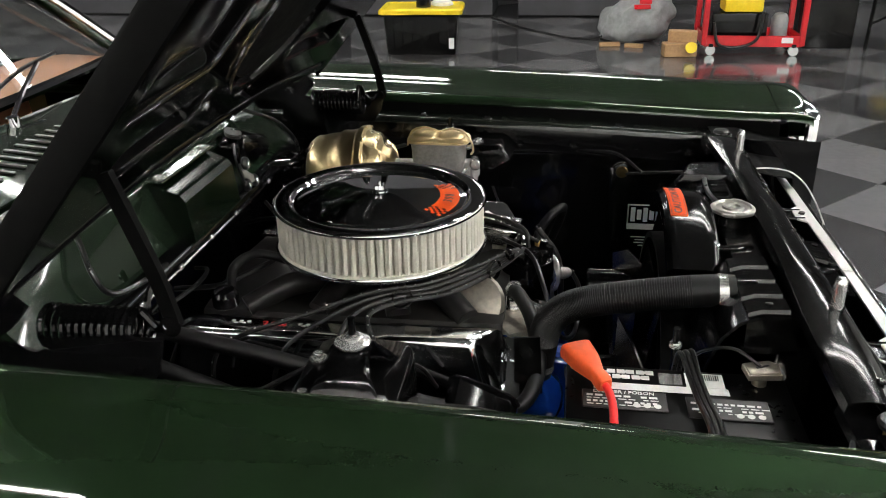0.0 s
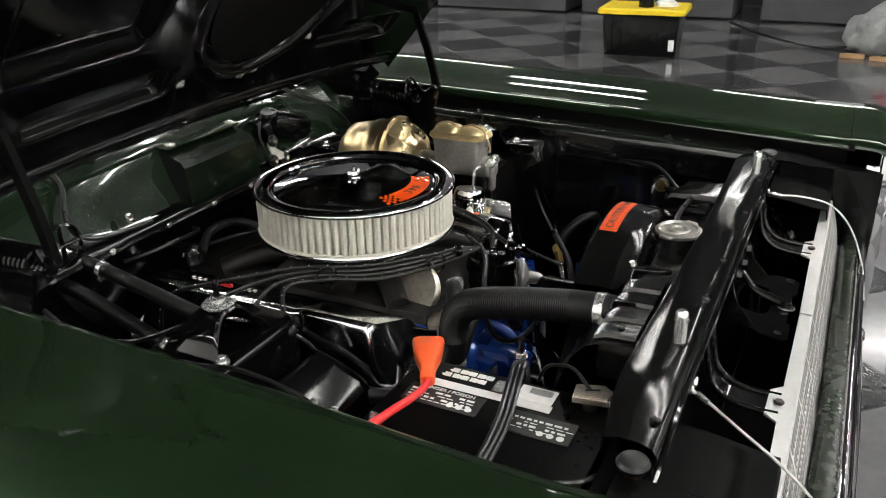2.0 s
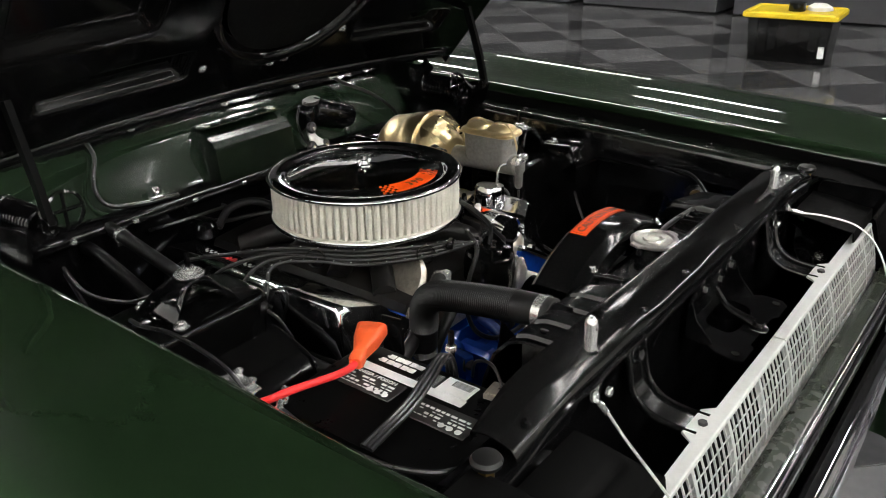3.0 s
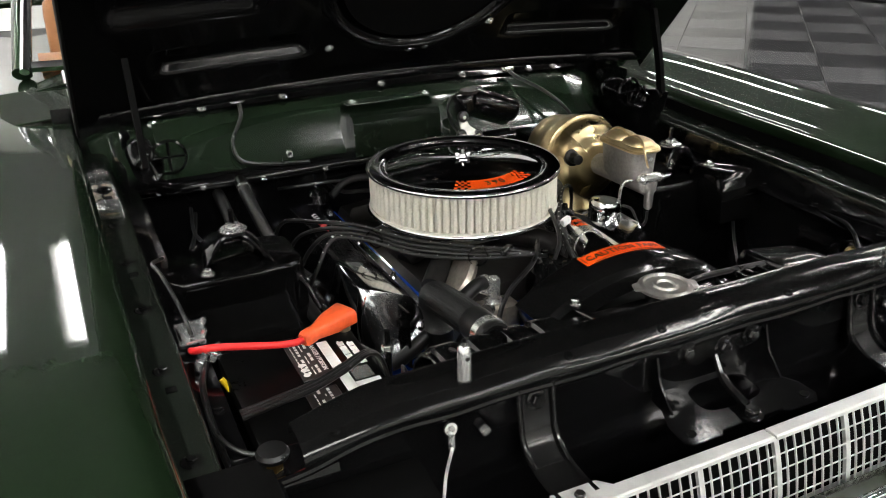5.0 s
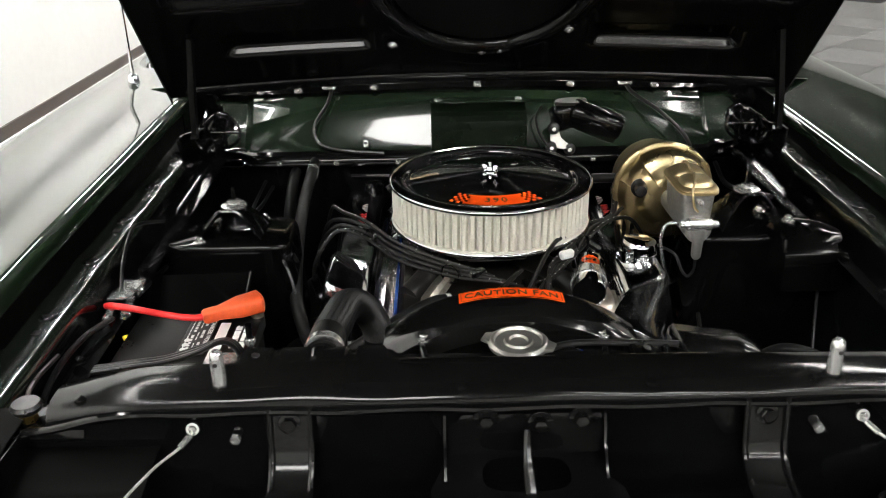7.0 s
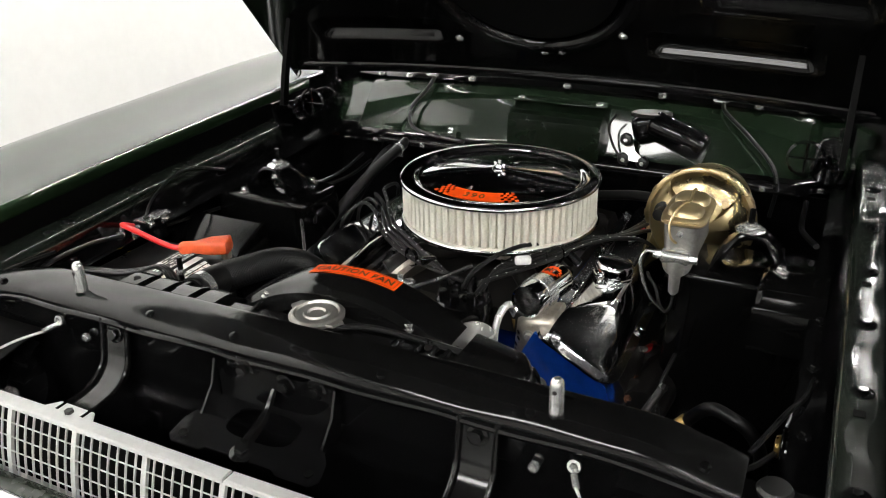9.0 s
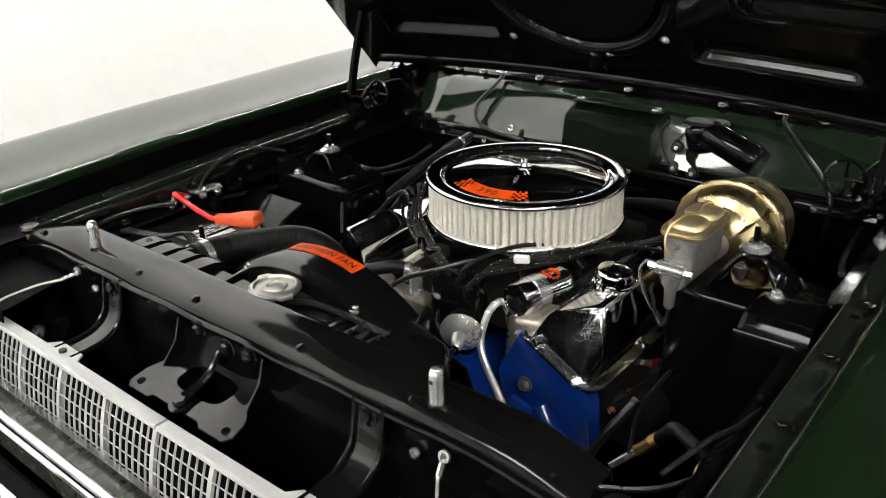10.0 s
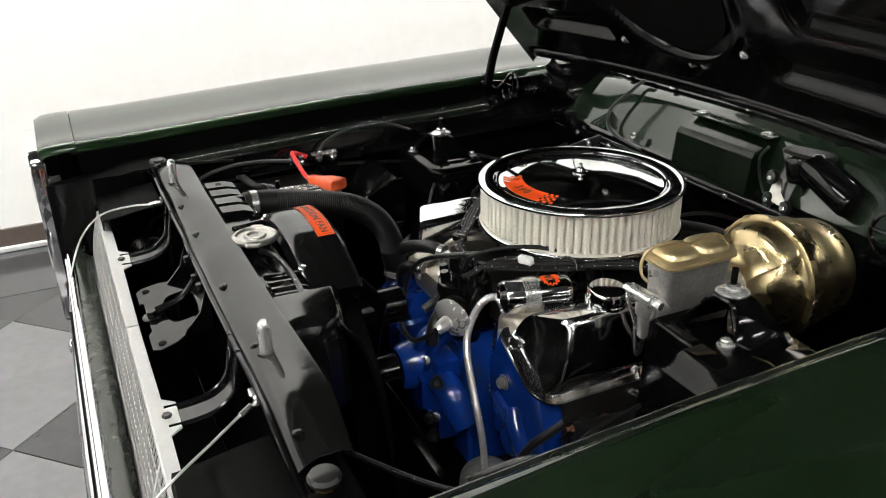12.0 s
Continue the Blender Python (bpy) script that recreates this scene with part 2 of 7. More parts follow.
def slab(bm, poly, at, u, v, thick, bev=0.0):
    """A flat piece of plate: poly in the axes u, v from at, thick along u x v."""
    at, u, v = Vector(at), Vector(u).normalized(), Vector(v).normalized()
    n = u.cross(v).normalized() * thick
    low = [bm.verts.new(at + u * a + v * b) for a, b in poly]
    top = [bm.verts.new(at + u * a + v * b + n) for a, b in poly]
    k = len(poly)
    bm.faces.new(low[::-1])
    f = bm.faces.new(top)
    for i in range(k):
        j = (i + 1) % k
        bm.faces.new((low[i], low[j], top[j], top[i]))
    if bev:
        bmesh.ops.bevel(bm, geom=list(f.edges), offset=bev, segments=2, affect="EDGES")
    return bm


def sheet(bm, rows, thick):
    """A pressed panel through rows of points, of some thickness."""
    vs = [[bm.verts.new(p) for p in r] for r in rows]
    fs = []
    for a, b in zip(vs, vs[1:]):
        for i in range(len(a) - 1):
            fs.append(bm.faces.new((a[i], a[i + 1], b[i + 1], b[i])))
    bmesh.ops.recalc_face_normals(bm, faces=fs)
    if thick:
        bmesh.ops.solidify(bm, geom=fs, thickness=thick)
    return bm


def strip(bm, pts, normal, w, thick):
    """A flat strap of width w along a smooth line."""
    path = spline(pts, 6)
    n0 = Vector(normal).normalized()
    rings = []
    for i, p in enumerate(path):
        d = (path[min(i + 1, len(path) - 1)] - path[max(i - 1, 0)]).normalized()
        s = d.cross(n0).normalized()
        n = s.cross(d).normalized()
        rings.append([p - s * w / 2, p + s * w / 2, p + s * w / 2 + n * thick, p - s * w / 2 + n * thick])
    return ring_loft(bm, rings)


def hexbolt(bm, at, axis, r=0.008, h=0.006, washer=0.0):
    at = Vector(at)
    ax = Vector(axis).normalized()
    if washer:
        lathe(bm, [(washer, 0), (washer, 0.0015), (washer * 0.9, 0.002)], at, ax, 18)
        at = at + ax * 0.002
    lathe(bm, [(r, 0), (r, h * 0.8), (r * 0.85, h)], at, ax, 6)
    return bm


def arc(n, a0, a1):
    return [radians(a0 + (a1 - a0) * i / (n - 1)) for i in range(n)]


def smooth(a, b, x):
    t = min(1, max(0, (x - a) / (b - a)))
    return t * t * (3 - 2 * t)


def lettering(text, size, place, extrude=0.0004, spacing=1.0):
    """The built-in font's letters as a mesh, each point set by place(u, v, w)."""
    cu = bpy.data.curves.new("letters", "FONT")
    cu.body, cu.size, cu.extrude, cu.align_x, cu.align_y = text, size, extrude, "CENTER", "CENTER"
    cu.space_character, cu.resolution_u, cu.offset = spacing, 3, size * 0.012
    ob = new("letters", cu)
    me = bpy.data.meshes.new_from_object(ob.evaluated_get(bpy.context.evaluated_depsgraph_get()))
    bpy.data.objects.remove(ob)
    bpy.data.curves.remove(cu)
    bm = B()
    bm.from_mesh(me)
    bpy.data.meshes.remove(me)
    for v in bm.verts:
        v.co = place(v.co.x, v.co.y, v.co.z)
    return bm


def flat_place(at, u, v):
    at, u, v = Vector(at), Vector(u).normalized(), Vector(v).normalized()
    n = u.cross(v)
    return lambda a, b, c: at + u * a + v * b + n * c


def mirrored(pts, side):
    return [(x, y * side, z) for x, y, z in pts]

# ---- the room ----
CEIL_Z = 3.9
X0, X1, Y0, Y1 = -9.5, 7.5, -2.78, 10.5


def room_wall(name, c, s, material, label):
    return single(name, box(B(), c, s), material, label, "wall", kind="structure")


H = CEIL_Z - FLOOR_Z
ZM = (CEIL_Z + FLOOR_Z) / 2
room_wall("wall_south", ((X0 + X1) / 2, Y0 - 0.1, ZM), (X1 - X0, 0.2, H), "wall", "bright white painted showroom wall beside the car")
room_wall("wall_north", ((X0 + X1) / 2, Y1 + 0.1, ZM), (X1 - X0, 0.2, H), "darkwall", "dark painted workshop wall far behind the floor")
# End walls are unseen, made white to reflect light into paint and chrome.
room_wall("wall_west", (X0 - 0.1, (Y0 + Y1) / 2, ZM), (0.2, Y1 - Y0 + 0.4, H), "wall", "unseen wall behind the car, made white to brighten fender reflections")
room_wall("wall_east", (X1 + 0.1, (Y0 + Y1) / 2, ZM), (0.2, Y1 - Y0 + 0.4, H), "wall", "unseen wall before the car, made white to brighten the chrome")
single("ceiling", box(B(), ((X0 + X1) / 2, (Y0 + Y1) / 2, CEIL_Z + 0.1), (X1 - X0 + 0.4, Y1 - Y0 + 0.4, 0.2)), "ceil",
       "dark painted workshop ceiling", "ceiling", kind="structure")
bm = box(B(), ((X0 + X1) / 2, Y0 + 0.006, FLOOR_Z + 0.054), (X1 - X0, 0.012, 0.108), 0.004)
single("baseboard", bm, "base", "dark brown vinyl baseboard along white wall", "baseboard", kind="structure")
bm = box(B(), ((X0 + X1) / 2, Y0 + 0.016, FLOOR_Z + 0.012), (X1 - X0, 0.02, 0.024), 0.004)
single("trim", bm, "fixture", "pale trim strip at the foot of the baseboard", "trim", kind="structure")

floor = single("floor", box(B(), ((X0 + X1) / 2, (Y0 + Y1) / 2, FLOOR_Z - 0.06), (X1 - X0 + 0.4, Y1 - Y0 + 0.4, 0.11)), "grout",
               "glossy checkered floor of pale and dark grey tiles", "floor", kind="structure")


def tube_lamp(x, y, length, along_x=True, glow="tube"):
    """A long ceiling fitting with a diffuser."""
    t = thing("ceiling_light", "long white strip light lit under the ceiling", "ceiling light", (x, y, CEIL_Z), "ceiling lights")
    d = (length, 0.16, 0.05) if along_x else (0.16, length, 0.05)
    part("housing", box(B(), (x, y, CEIL_Z - 0.03), d, 0.008), "fixture", t)
    h = length - 0.06
    part("diffuser", box(B(), (x, y, CEIL_Z - 0.068), (h, 0.08, 0.024) if along_x else (0.08, h, 0.024), 0.006), glow, t, "glowing white diffuser")
    return t


for lx in (-8.3, -5.5, -2.6, 0.2, 2.9):
    wash = tube_lamp(lx, -1.95, 2.4, glow="bright")
    # Baffle added out of view to keep the wall light off the engine.
    part("shade", box(B(), (lx, -1.85, CEIL_Z - 0.14), (2.5, 0.012, 0.28), 0.003), "ceil", wash, "unseen dark baffle added to keep this light off the engine")
for lx in (-5.6, -1.6, 1.8):
    tube_lamp(lx, 2.3, 2.4)
for lx in (-7.6, -4.2):
    tube_lamp(lx, 8.4, 2.4)
tube_lamp(-4.6, 4.7, 2.4)
tube_lamp(-1.1, 4.4, 1.2)
# Two lamps added to brighten the front wall and valve covers.
tube_lamp(7.1, 5.2, 2.4, False)
tube_lamp(7.1, 2.2, 2.4, False)
tube_lamp(3.4, 6.4, 2.4, False)
tube_lamp(0.6, 9.3, 2.4)
tube_lamp(2.6, 3.1, 2.4)
tube_lamp(4.7, 1.9, 2.0, False)
for ly in (-0.6, 0.25, 1.05):
    tube_lamp(-5.15, ly, 2.0)
panel = thing("ceiling_panel_light", "rectangular white panel light lit in the ceiling", "ceiling light", (4.4, -1.0, CEIL_Z), "ceiling lights")
part("frame", box(B(), (4.4, -1.0, CEIL_Z - 0.025), (1.26, 1.96, 0.05), 0.008), "fixture", panel)
part("diffuser", box(B(), (4.4, -1.0, CEIL_Z - 0.056), (1.2, 1.9, 0.012), 0.004), "panel_glow", panel, "glowing white diffuser")

# ---- the car's sheet metal ----
car = thing("car", "dark green classic coupe with its hood open and engine bay showing", "car", (0, 0, FLOOR_Z))


def fender_drop(x):
    """How the fender line falls towards the lamps."""
    return 0.013 * smooth(0.15, -0.4, x) - 0.024 * smooth(0.05, 0.8, x)


def fender_section(ridge):
    """From the bolted edge over a shallow valley and the rounded ridge down the side."""
    return [(0.624, 0.950), (0.627, 0.959), (0.634, 0.9645), (0.650, 0.967), (0.672, 0.9675), (0.695, 0.969 + 0.2 * ridge), (0.72, 0.9725 + 0.5 * ridge), (0.745, 0.977 + 0.75 * ridge), (0.77, 0.9805 + 0.9 * ridge), (0.80, 0.983 + ridge),
            (0.828, 0.984 + ridge), (0.85, 0.983 + ridge), (0.866, 0.978 + ridge), (0.88, 0.968 + ridge), (0.893, 0.951 + 0.8 * ridge), (0.906, 0.922 + 0.3 * ridge), (0.916, 0.885), (0.922, 0.82), (0.927, 0.7),
            (0.922, 0.55), (0.905, 0.36), (0.88, 0.22)]


XS = [-1.0, -0.8, -0.62, -0.45, -0.3, -0.15, 0.0, 0.15, 0.3, 0.45, 0.58, 0.69, 0.775]

for side, tag in ((-1, "passenger"), (1, "driver")):
    lift = 0.009 if side < 0 else -0.007
    FENDER = fender_section(-0.003 if side < 0 else 0.007)
    rows = [[(x, side * (y - 0.01 * smooth(0.5, 0.8, x)), z + fender_drop(x) + lift) for y, z in FENDER] for x in XS]
    # Inner wall of the green edge, coloured black for the dark it mirrors.
    gutter = [[(x, side * (y - 0.01 * smooth(0.5, 0.8, x)), z + fender_drop(x) + lift) for y, z in ((0.626, 0.9475), (0.626, 0.935), (0.625, 0.90))] for x in XS]
    part("fender_gutter", sheet(B(), gutter, 0.0016), "matte", car, "inner wall of the fender edge, coloured black for the dark it reflects")
    fender = part("fender", sheet(B(), rows, -0.0016), "green", car, "glossy dark green front fender", 50)
    # headlamp end of the fender
    nose = [[(x, side * (0.02 + (y - 0.02) * k), z + fender_drop(0.775) + lift - dz) for y, z in FENDER]
            for x, k, dz in ((0.7765, 1.0 - 0.01 / 0.9, 0), (0.80, 0.988, 0.0), (0.83, 0.985, 0.002), (0.845, 0.975, 0.008))]
    part("fender_nose", sheet(B(), nose, -0.002), "green", car, "green headlamp end of the fender", 50)
    seam = [[(x, side * (y - 0.012), z - 0.004 + fender_drop(0.775) + lift) for y, z in FENDER] for x in (0.765, 0.787)]
    part("seam_backing", sheet(B(), seam, 0.001), "matte", car, "dark joint behind the fender nose")
    bm = B()
    for z in (0.83, 0.66):
        lathe(bm, [(0.098, -0.03), (0.1, 0.012), (0.094, 0.022), (0.084, 0.012), (0.083, -0.02)], (0.846, side * 0.775, z - 0.005), (1, 0, 0), 36, False)
    bezel = part("headlamp_bezel", bm, "chrome", car, "chrome headlamp rings")
    door_ring = [[(x, side * (0.7785 + (y - 0.7785) * k), 0.735 + (z - 0.735) * k2) for y, z in ((0.645, 0.57), (0.66, 0.552), (0.89, 0.552), (0.902, 0.57), (0.899, 0.86), (0.892, 0.905), (0.872, 0.930), (0.84, 0.938), (0.67, 0.936), (0.65, 0.925), (0.645, 0.90))]
                 for x, k, k2 in ((0.838, 1.0, 1.0), (0.858, 1.0, 1.0), (0.866, 0.985, 0.99), (0.866, 0.95, 0.965), (0.846, 0.93, 0.95))]
    part("headlamp_door", ring_loft(B(), door_ring), "chrome", bezel, "chrome headlamp surround", 50)
    for z in (0.83, 0.66):
        part("headlamp", lathe(B(), [(0.083, -0.01), (0.08, 0.006), (0.06, 0.018), (0.03, 0.025), (0, 0.027)], (0.848, side * 0.775, z - 0.005), (1, 0, 0), 30),
             "lens", bezel, "round clear glass headlamp")
    face = [[(0.842, side * y, z) for y in (0.63, 0.7, 0.8, 0.88)] for z in (0.93, 0.9, 0.75, 0.6, 0.5)]
    part("lamp_panel", sheet(B(), face, 0.002), "black", car, "dark lamp surround")
    edge = [[(x, side * 0.532, z) for z in (0.9, 0.8, 0.7, 0.55)] for x in (0.66, 0.7, 0.75, 0.8, 0.842)]
    part("lamp_box_side", sheet(B(), edge, 0.002), "black", car)
    top = [[(x, side * y, 0.905 - 0.03 * smooth(0.66, 0.84, x)) for y in (0.534, 0.57, 0.622)] for x in (0.62, 0.68, 0.76, 0.842)]
    part("lamp_box_top", sheet(B(), top, 0.002), "matte", car)
    # bolted flange and black inner apron
    # pressed ovals and a wavy bolted edge
    PRESS = (-0.29, -0.105, 0.045, 0.195, 0.345, 0.5)
    rows = []
    for x in [-0.45 + 0.0145 * i for i in range(80)]:
        press = sum(math.exp(-((x - p) / 0.026) ** 4) for p in PRESS)
        wave = 0.0004 * math.sin(x * 31 + side) + 0.0002 * math.sin(x * 77)
        rows.append([(x, side * y, z + fender_drop(x) + wave - 0.0013 * press * k) for y, z, k in ((0.6225, 0.9205, 0), (0.616, 0.9198, 0), (0.611, 0.9195, 0.8), (0.605, 0.9195, 1), (0.595, 0.9195, 1), (0.589, 0.9192, 0.8), (0.584, 0.9188, 0), (0.580, 0.918, 0), (0.576, 0.914, 0), (0.574, 0.904, 0))])
    flange = part("fender_flange", sheet(B(), rows, 0.002), "flange", car, "dark green bolted inner flange", 50)
    bolts = hexbolt(B(), (0, 0, 0), (0, 0, 1), 0.006, 0.004, 0.012)
    bolt_mesh = finish(bolts, "worn", Vector((0, 0, 0)), "bolt")
    for x in (-0.36, -0.2, -0.03, 0.12, 0.27, 0.42, 0.59):
        ob = new("bolt", bolt_mesh)
        ob.parent = flange
        ob.location = (x, side * 0.6, 0.9195 + fender_drop(x) - FLOOR_Z)
    for x in (-0.2, 0.12, 0.42):
        part("slot", box(B(), (x + 0.04, side * 0.598, 0.9198 + fender_drop(x + 0.04)), (0.012, 0.012, 0.0012), 0.0003), "matte", flange)
    apron = []
    for x in [-0.52, -0.4, -0.3, -0.2, -0.1, 0.0, 0.06, 0.12, 0.2, 0.3, 0.4, 0.5, 0.6, 0.655]:
        w = math.exp(-((x - 0.055) / 0.16) ** 4)
        apron.append([(x, side * y, z + fender_drop(x)) for y, z in
                      ((0.577, 0.906), (0.572, 0.88), (0.569, 0.84), (0.567, 0.80), (0.566 - 0.004 * w, 0.7), (0.564 - 0.006 * w, 0.58), (0.555, 0.42), (0.52, 0.3))])
    part("inner_apron", sheet(B(), apron, 0.002), "black", car, "glossy black inner fender apron", 50)
    # long bead pressed into the apron
    part("apron_bead", tube(B(), [(x, side * 0.571, 0.862 + fender_drop(x)) for x in (-0.3, -0.1, 0.15, 0.4, 0.6)], 0.005, 8), "black", car)

for wx in (0.02, -2.9):
    for side in (-1, 1):
        tyre = lathe(B(), [(0.19, -0.09), (0.29, -0.1), (0.325, -0.085), (0.335, -0.05), (0.335, 0.05), (0.325, 0.085), (0.29, 0.1), (0.19, 0.09)], (wx, side * 0.79, FLOOR_Z + 0.335), (0, side, 0), 40)
        wheel = part("wheel", tyre, "rubber", car, "black tyre on a chrome rim")
        part("rim", lathe(B(), [(0.19, 0.08), (0.185, 0.06), (0.1, 0.05), (0.04, 0.075), (0, 0.08)], (wx, side * 0.79, FLOOR_Z + 0.335), (0, side, 0), 32), "chrome", wheel, "chrome rim")

# bay floor and crossmember
part("undertray", box(B(), (0.15, 0, 0.28), (1.1, 1.06, 0.02)), "black", car)
part("crossmember", box(B(), (0.22, 0, 0.36), (0.14, 0.9, 0.1), 0.02, seg=2), "satin", car)
for side in (-1, 1):
    part("frame_rail", box(B(), (0.15, side * 0.40, 0.42), (1.0, 0.08, 0.11), 0.012, seg=2), "black", car)


# cowl and firewall
def cowl_x(y):
    return -0.390 - 0.7 * y ** 4


def cowl_z(y):
    return 1.004 - 0.075 * y * y


cowl = [[] for i in range(9)]
YS = [-0.61, -0.56, -0.505, -0.485, -0.4, -0.3, -0.2, -0.1, 0.0, 0.1, 0.2, 0.3, 0.4, 0.485, 0.505, 0.56, 0.61]
for y in YS:
    back = -0.035 if abs(y) > 0.495 else 0.0
    xt, zt = cowl_x(y) + back, cowl_z(y)
    xb, zb = -0.318 + back, 0.885
    for k, (f, bulge) in enumerate(((0, 0), (0.06, 0.0), (0.12, 0.0005), (0.3, 0.0042), (0.55, 0.0096), (0.8, 0.0147), (0.88, 0.0142), (0.95, 0.009), (1.0, 0.0))):
        cowl[k].append((xb + (xt - xb) * f + bulge, y, zb + (zt - zb) * f))
part("cowl_panel", sheet(B(), cowl, 0.002), "bay_green", car, "dark green cowl panel above the firewall", 30)
lip = [[(x0 - (0.035 if abs(y) > 0.495 else 0), y, z0) for y in YS] for x0, z0 in ((-0.316, 0.892), (-0.300, 0.886), (-0.292, 0.876), (-0.294, 0.866), (-0.31, 0.86))]
part("cowl_lip", sheet(B(), lip, 0.003), "black", car, "black lip under the cowl", 60)
part("lip_bead", tube(B(), [(-0.290 - (0.035 if abs(y) > 0.495 else 0), y, 0.871) for y in YS], 0.004, 8, 3), "black", car)
fw = [[(x, y, z) for y in (-0.6, -0.3, 0, 0.3, 0.6)] for x, z in ((-0.312, 0.864), (-0.33, 0.8), (-0.34, 0.65), (-0.33, 0.45), (-0.28, 0.29))]
part("firewall", sheet(B(), fw, 0.003), "black", car, "glossy black firewall", 50)
rail = []
for y in [-0.6 + 0.05 * i for i in range(25)]:
    x, z = cowl_x(y), cowl_z(y)
    rail.append([(x + 0.004, y, z - 0.004), (x + 0.006, y, z + 0.004), (x - 0.004, y, z + 0.012), (x - 0.022, y, z + 0.015), (x - 0.03, y, z + 0.010), (x - 0.05, y, z + 0.012)])
part("cowl_rail", sheet(B(), rail, 0.002), "black", car, "black cowl rail under the hood seal", 50)
seal = tube(B(), [(cowl_x(y) - 0.036, y, cowl_z(y) + 0.021) for y in [-0.58 + 0.0116 * i for i in range(101)]], 0.0085, 10, 1, 0.0006)
part("hood_seal", seal, "rubber", car, "ribbed black rubber hood seal")
for y in (-0.47, -0.385, -0.22, 0.0, 0.2, 0.385, 0.465):
    bm = hexbolt(B(), (cowl_x(y) + 0.004, y, cowl_z(y) + 0.008), (0.5, 0, 1), 0.006, 0.005, 0.009)
    part("cowl_screw", bm, "steel", car, "bright cowl screw")
# cowl top behind the hood, with its air slots
ct = [[(x, y, 1.022 - 0.05 * y * y + 0.02 * smooth(-0.45, -0.7, x)) for y in [-0.75 + 0.1 * i for i in range(16)]] for x in (-0.47, -0.55, -0.62, -0.68)]
part("cowl_top", sheet(B(), ct, 0.003), "green", car, "green cowl top below the windshield", 50)
for i in range(26):
    y = -0.36 + 0.0288 * i
    part("cowl_slot", box(B(), (-0.56, y, 1.032 - 0.05 * y * y), (0.075, 0.009, 0.003), 0.001, (0, 5, 0)), "ink", car)

# air box on the cowl
bm = B()
poly = [(-0.388, 0.985), (-0.352, 0.983), (-0.308, 0.966), (-0.30, 0.955), (-0.292, 0.885), (-0.32, 0.885)]
ring_loft(bm, [[(x, y, z) for x, z in poly] for y in (-0.1, -0.094, 0.094, 0.1)])
vent = thing("vent_box", "dark green sheet metal vent box on the cowl", "vent box", (-0.35, 0.0, 0.885))
part("box_shell", bm, "vent_green", vent, angle=25)
part("box_cap", box(B(), (-0.352, 0.0, 0.987), (0.036, 0.202, 0.005), 0.0015), "bay_green", vent)
for y in (-0.085, 0.085):
    part("clip", box(B(), (-0.345, y, 0.991), (0.02, 0.014, 0.006), 0.002), "steel", vent, "small zinc clip")

# ---- windshield, cabin and doors behind the hood ----
for side in (-1, 1):
    door = [[(x, side * y, z) for y, z in ((0.82, 0.995), (0.87, 0.985), (0.90, 0.965), (0.915, 0.93), (0.922, 0.85), (0.927, 0.7), (0.922, 0.5), (0.9, 0.25))]
            for x in (-1.004, -1.3, -1.7, -2.2)]
    part("door", sheet(B(), door, -0.003), "green", car, "dark green door", 50)
    quarter = [[(x, side * y, z) for y, z in ((0.82, 0.995), (0.87, 0.985), (0.90, 0.965), (0.922, 0.85), (0.922, 0.5), (0.9, 0.25))]
               for x in (-2.206, -2.8, -3.4, -3.9)]
    part("rear_quarter", sheet(B(), quarter, -0.003), "green", car, "dark green rear quarter panel", 50)
    shoulder = [[(x, side * y, 1.03 - 0.035 * (y - 0.6) / 0.22) for y in (0.6, 0.7, 0.82)] for x in (-0.66, -0.85, -1.0)]
    part("cowl_corner", sheet(B(), shoulder, 0.002), "green", car, "green cowl corner", 50)
    part("pillar", tube(B(), [(-0.80, side * 0.70, 1.03), (-1.0, side * 0.665, 1.19), (-1.25, side * 0.61, 1.34)], 0.022, 10), "green", car, "green windshield pillar")
    part("pillar_trim", tube(B(), [(-0.778, side * 0.694, 1.038), (-0.98, side * 0.655, 1.198), (-1.23, side * 0.60, 1.352)], 0.011, 8), "chrome", car, "chrome pillar trim")
roof = [[(x, y, 1.36 + 0.03 * (1 - (y / 0.62) ** 2) * smooth(-1.2, -1.5, x)) for y in (-0.62, -0.4, -0.2, 0, 0.2, 0.4, 0.62)] for x in (-1.24, -1.5, -2.0, -2.5, -2.8)]
part("roof", sheet(B(), roof, 0.01), "green", car, "dark green roof", 50)
part("rear_deck", box(B(), (-3.3, 0, 0.97), (1.2, 1.64, 0.03), 0.01), "green", car)
ws = [[(-0.785 - 0.46 * f - 0.04 * (y / 0.68) ** 2 * 1.0 + 0.0, y * (1 - 0.11 * f), 1.045 + 0.305 * f) for y in [-0.68 + 0.136 * i for i in range(11)]] for f in (0, 0.33, 0.66, 1)]
glass = part("windshield", sheet(B(), ws, 0.004), "glass", car, "clear curved windshield")
glass.visible_shadow = False
part("windshield_trim", tube(B(), [(-0.77 - 0.04 * (y / 0.68) ** 2, y, 1.042) for y in [-0.69 + 0.138 * i for i in range(11)]], 0.012, 8), "chrome", car, "chrome windshield trim")
dash = [[(x, y, z) for y in (-0.66, -0.3, 0, 0.3, 0.66)] for x, z in ((-0.82, 1.035), (-0.95, 1.04), (-1.05, 1.03), (-1.09, 0.99), (-1.08, 0.85))]
part("dashboard", sheet(B(), dash, 0.01), "tan", car, "tan padded dashboard", 50)
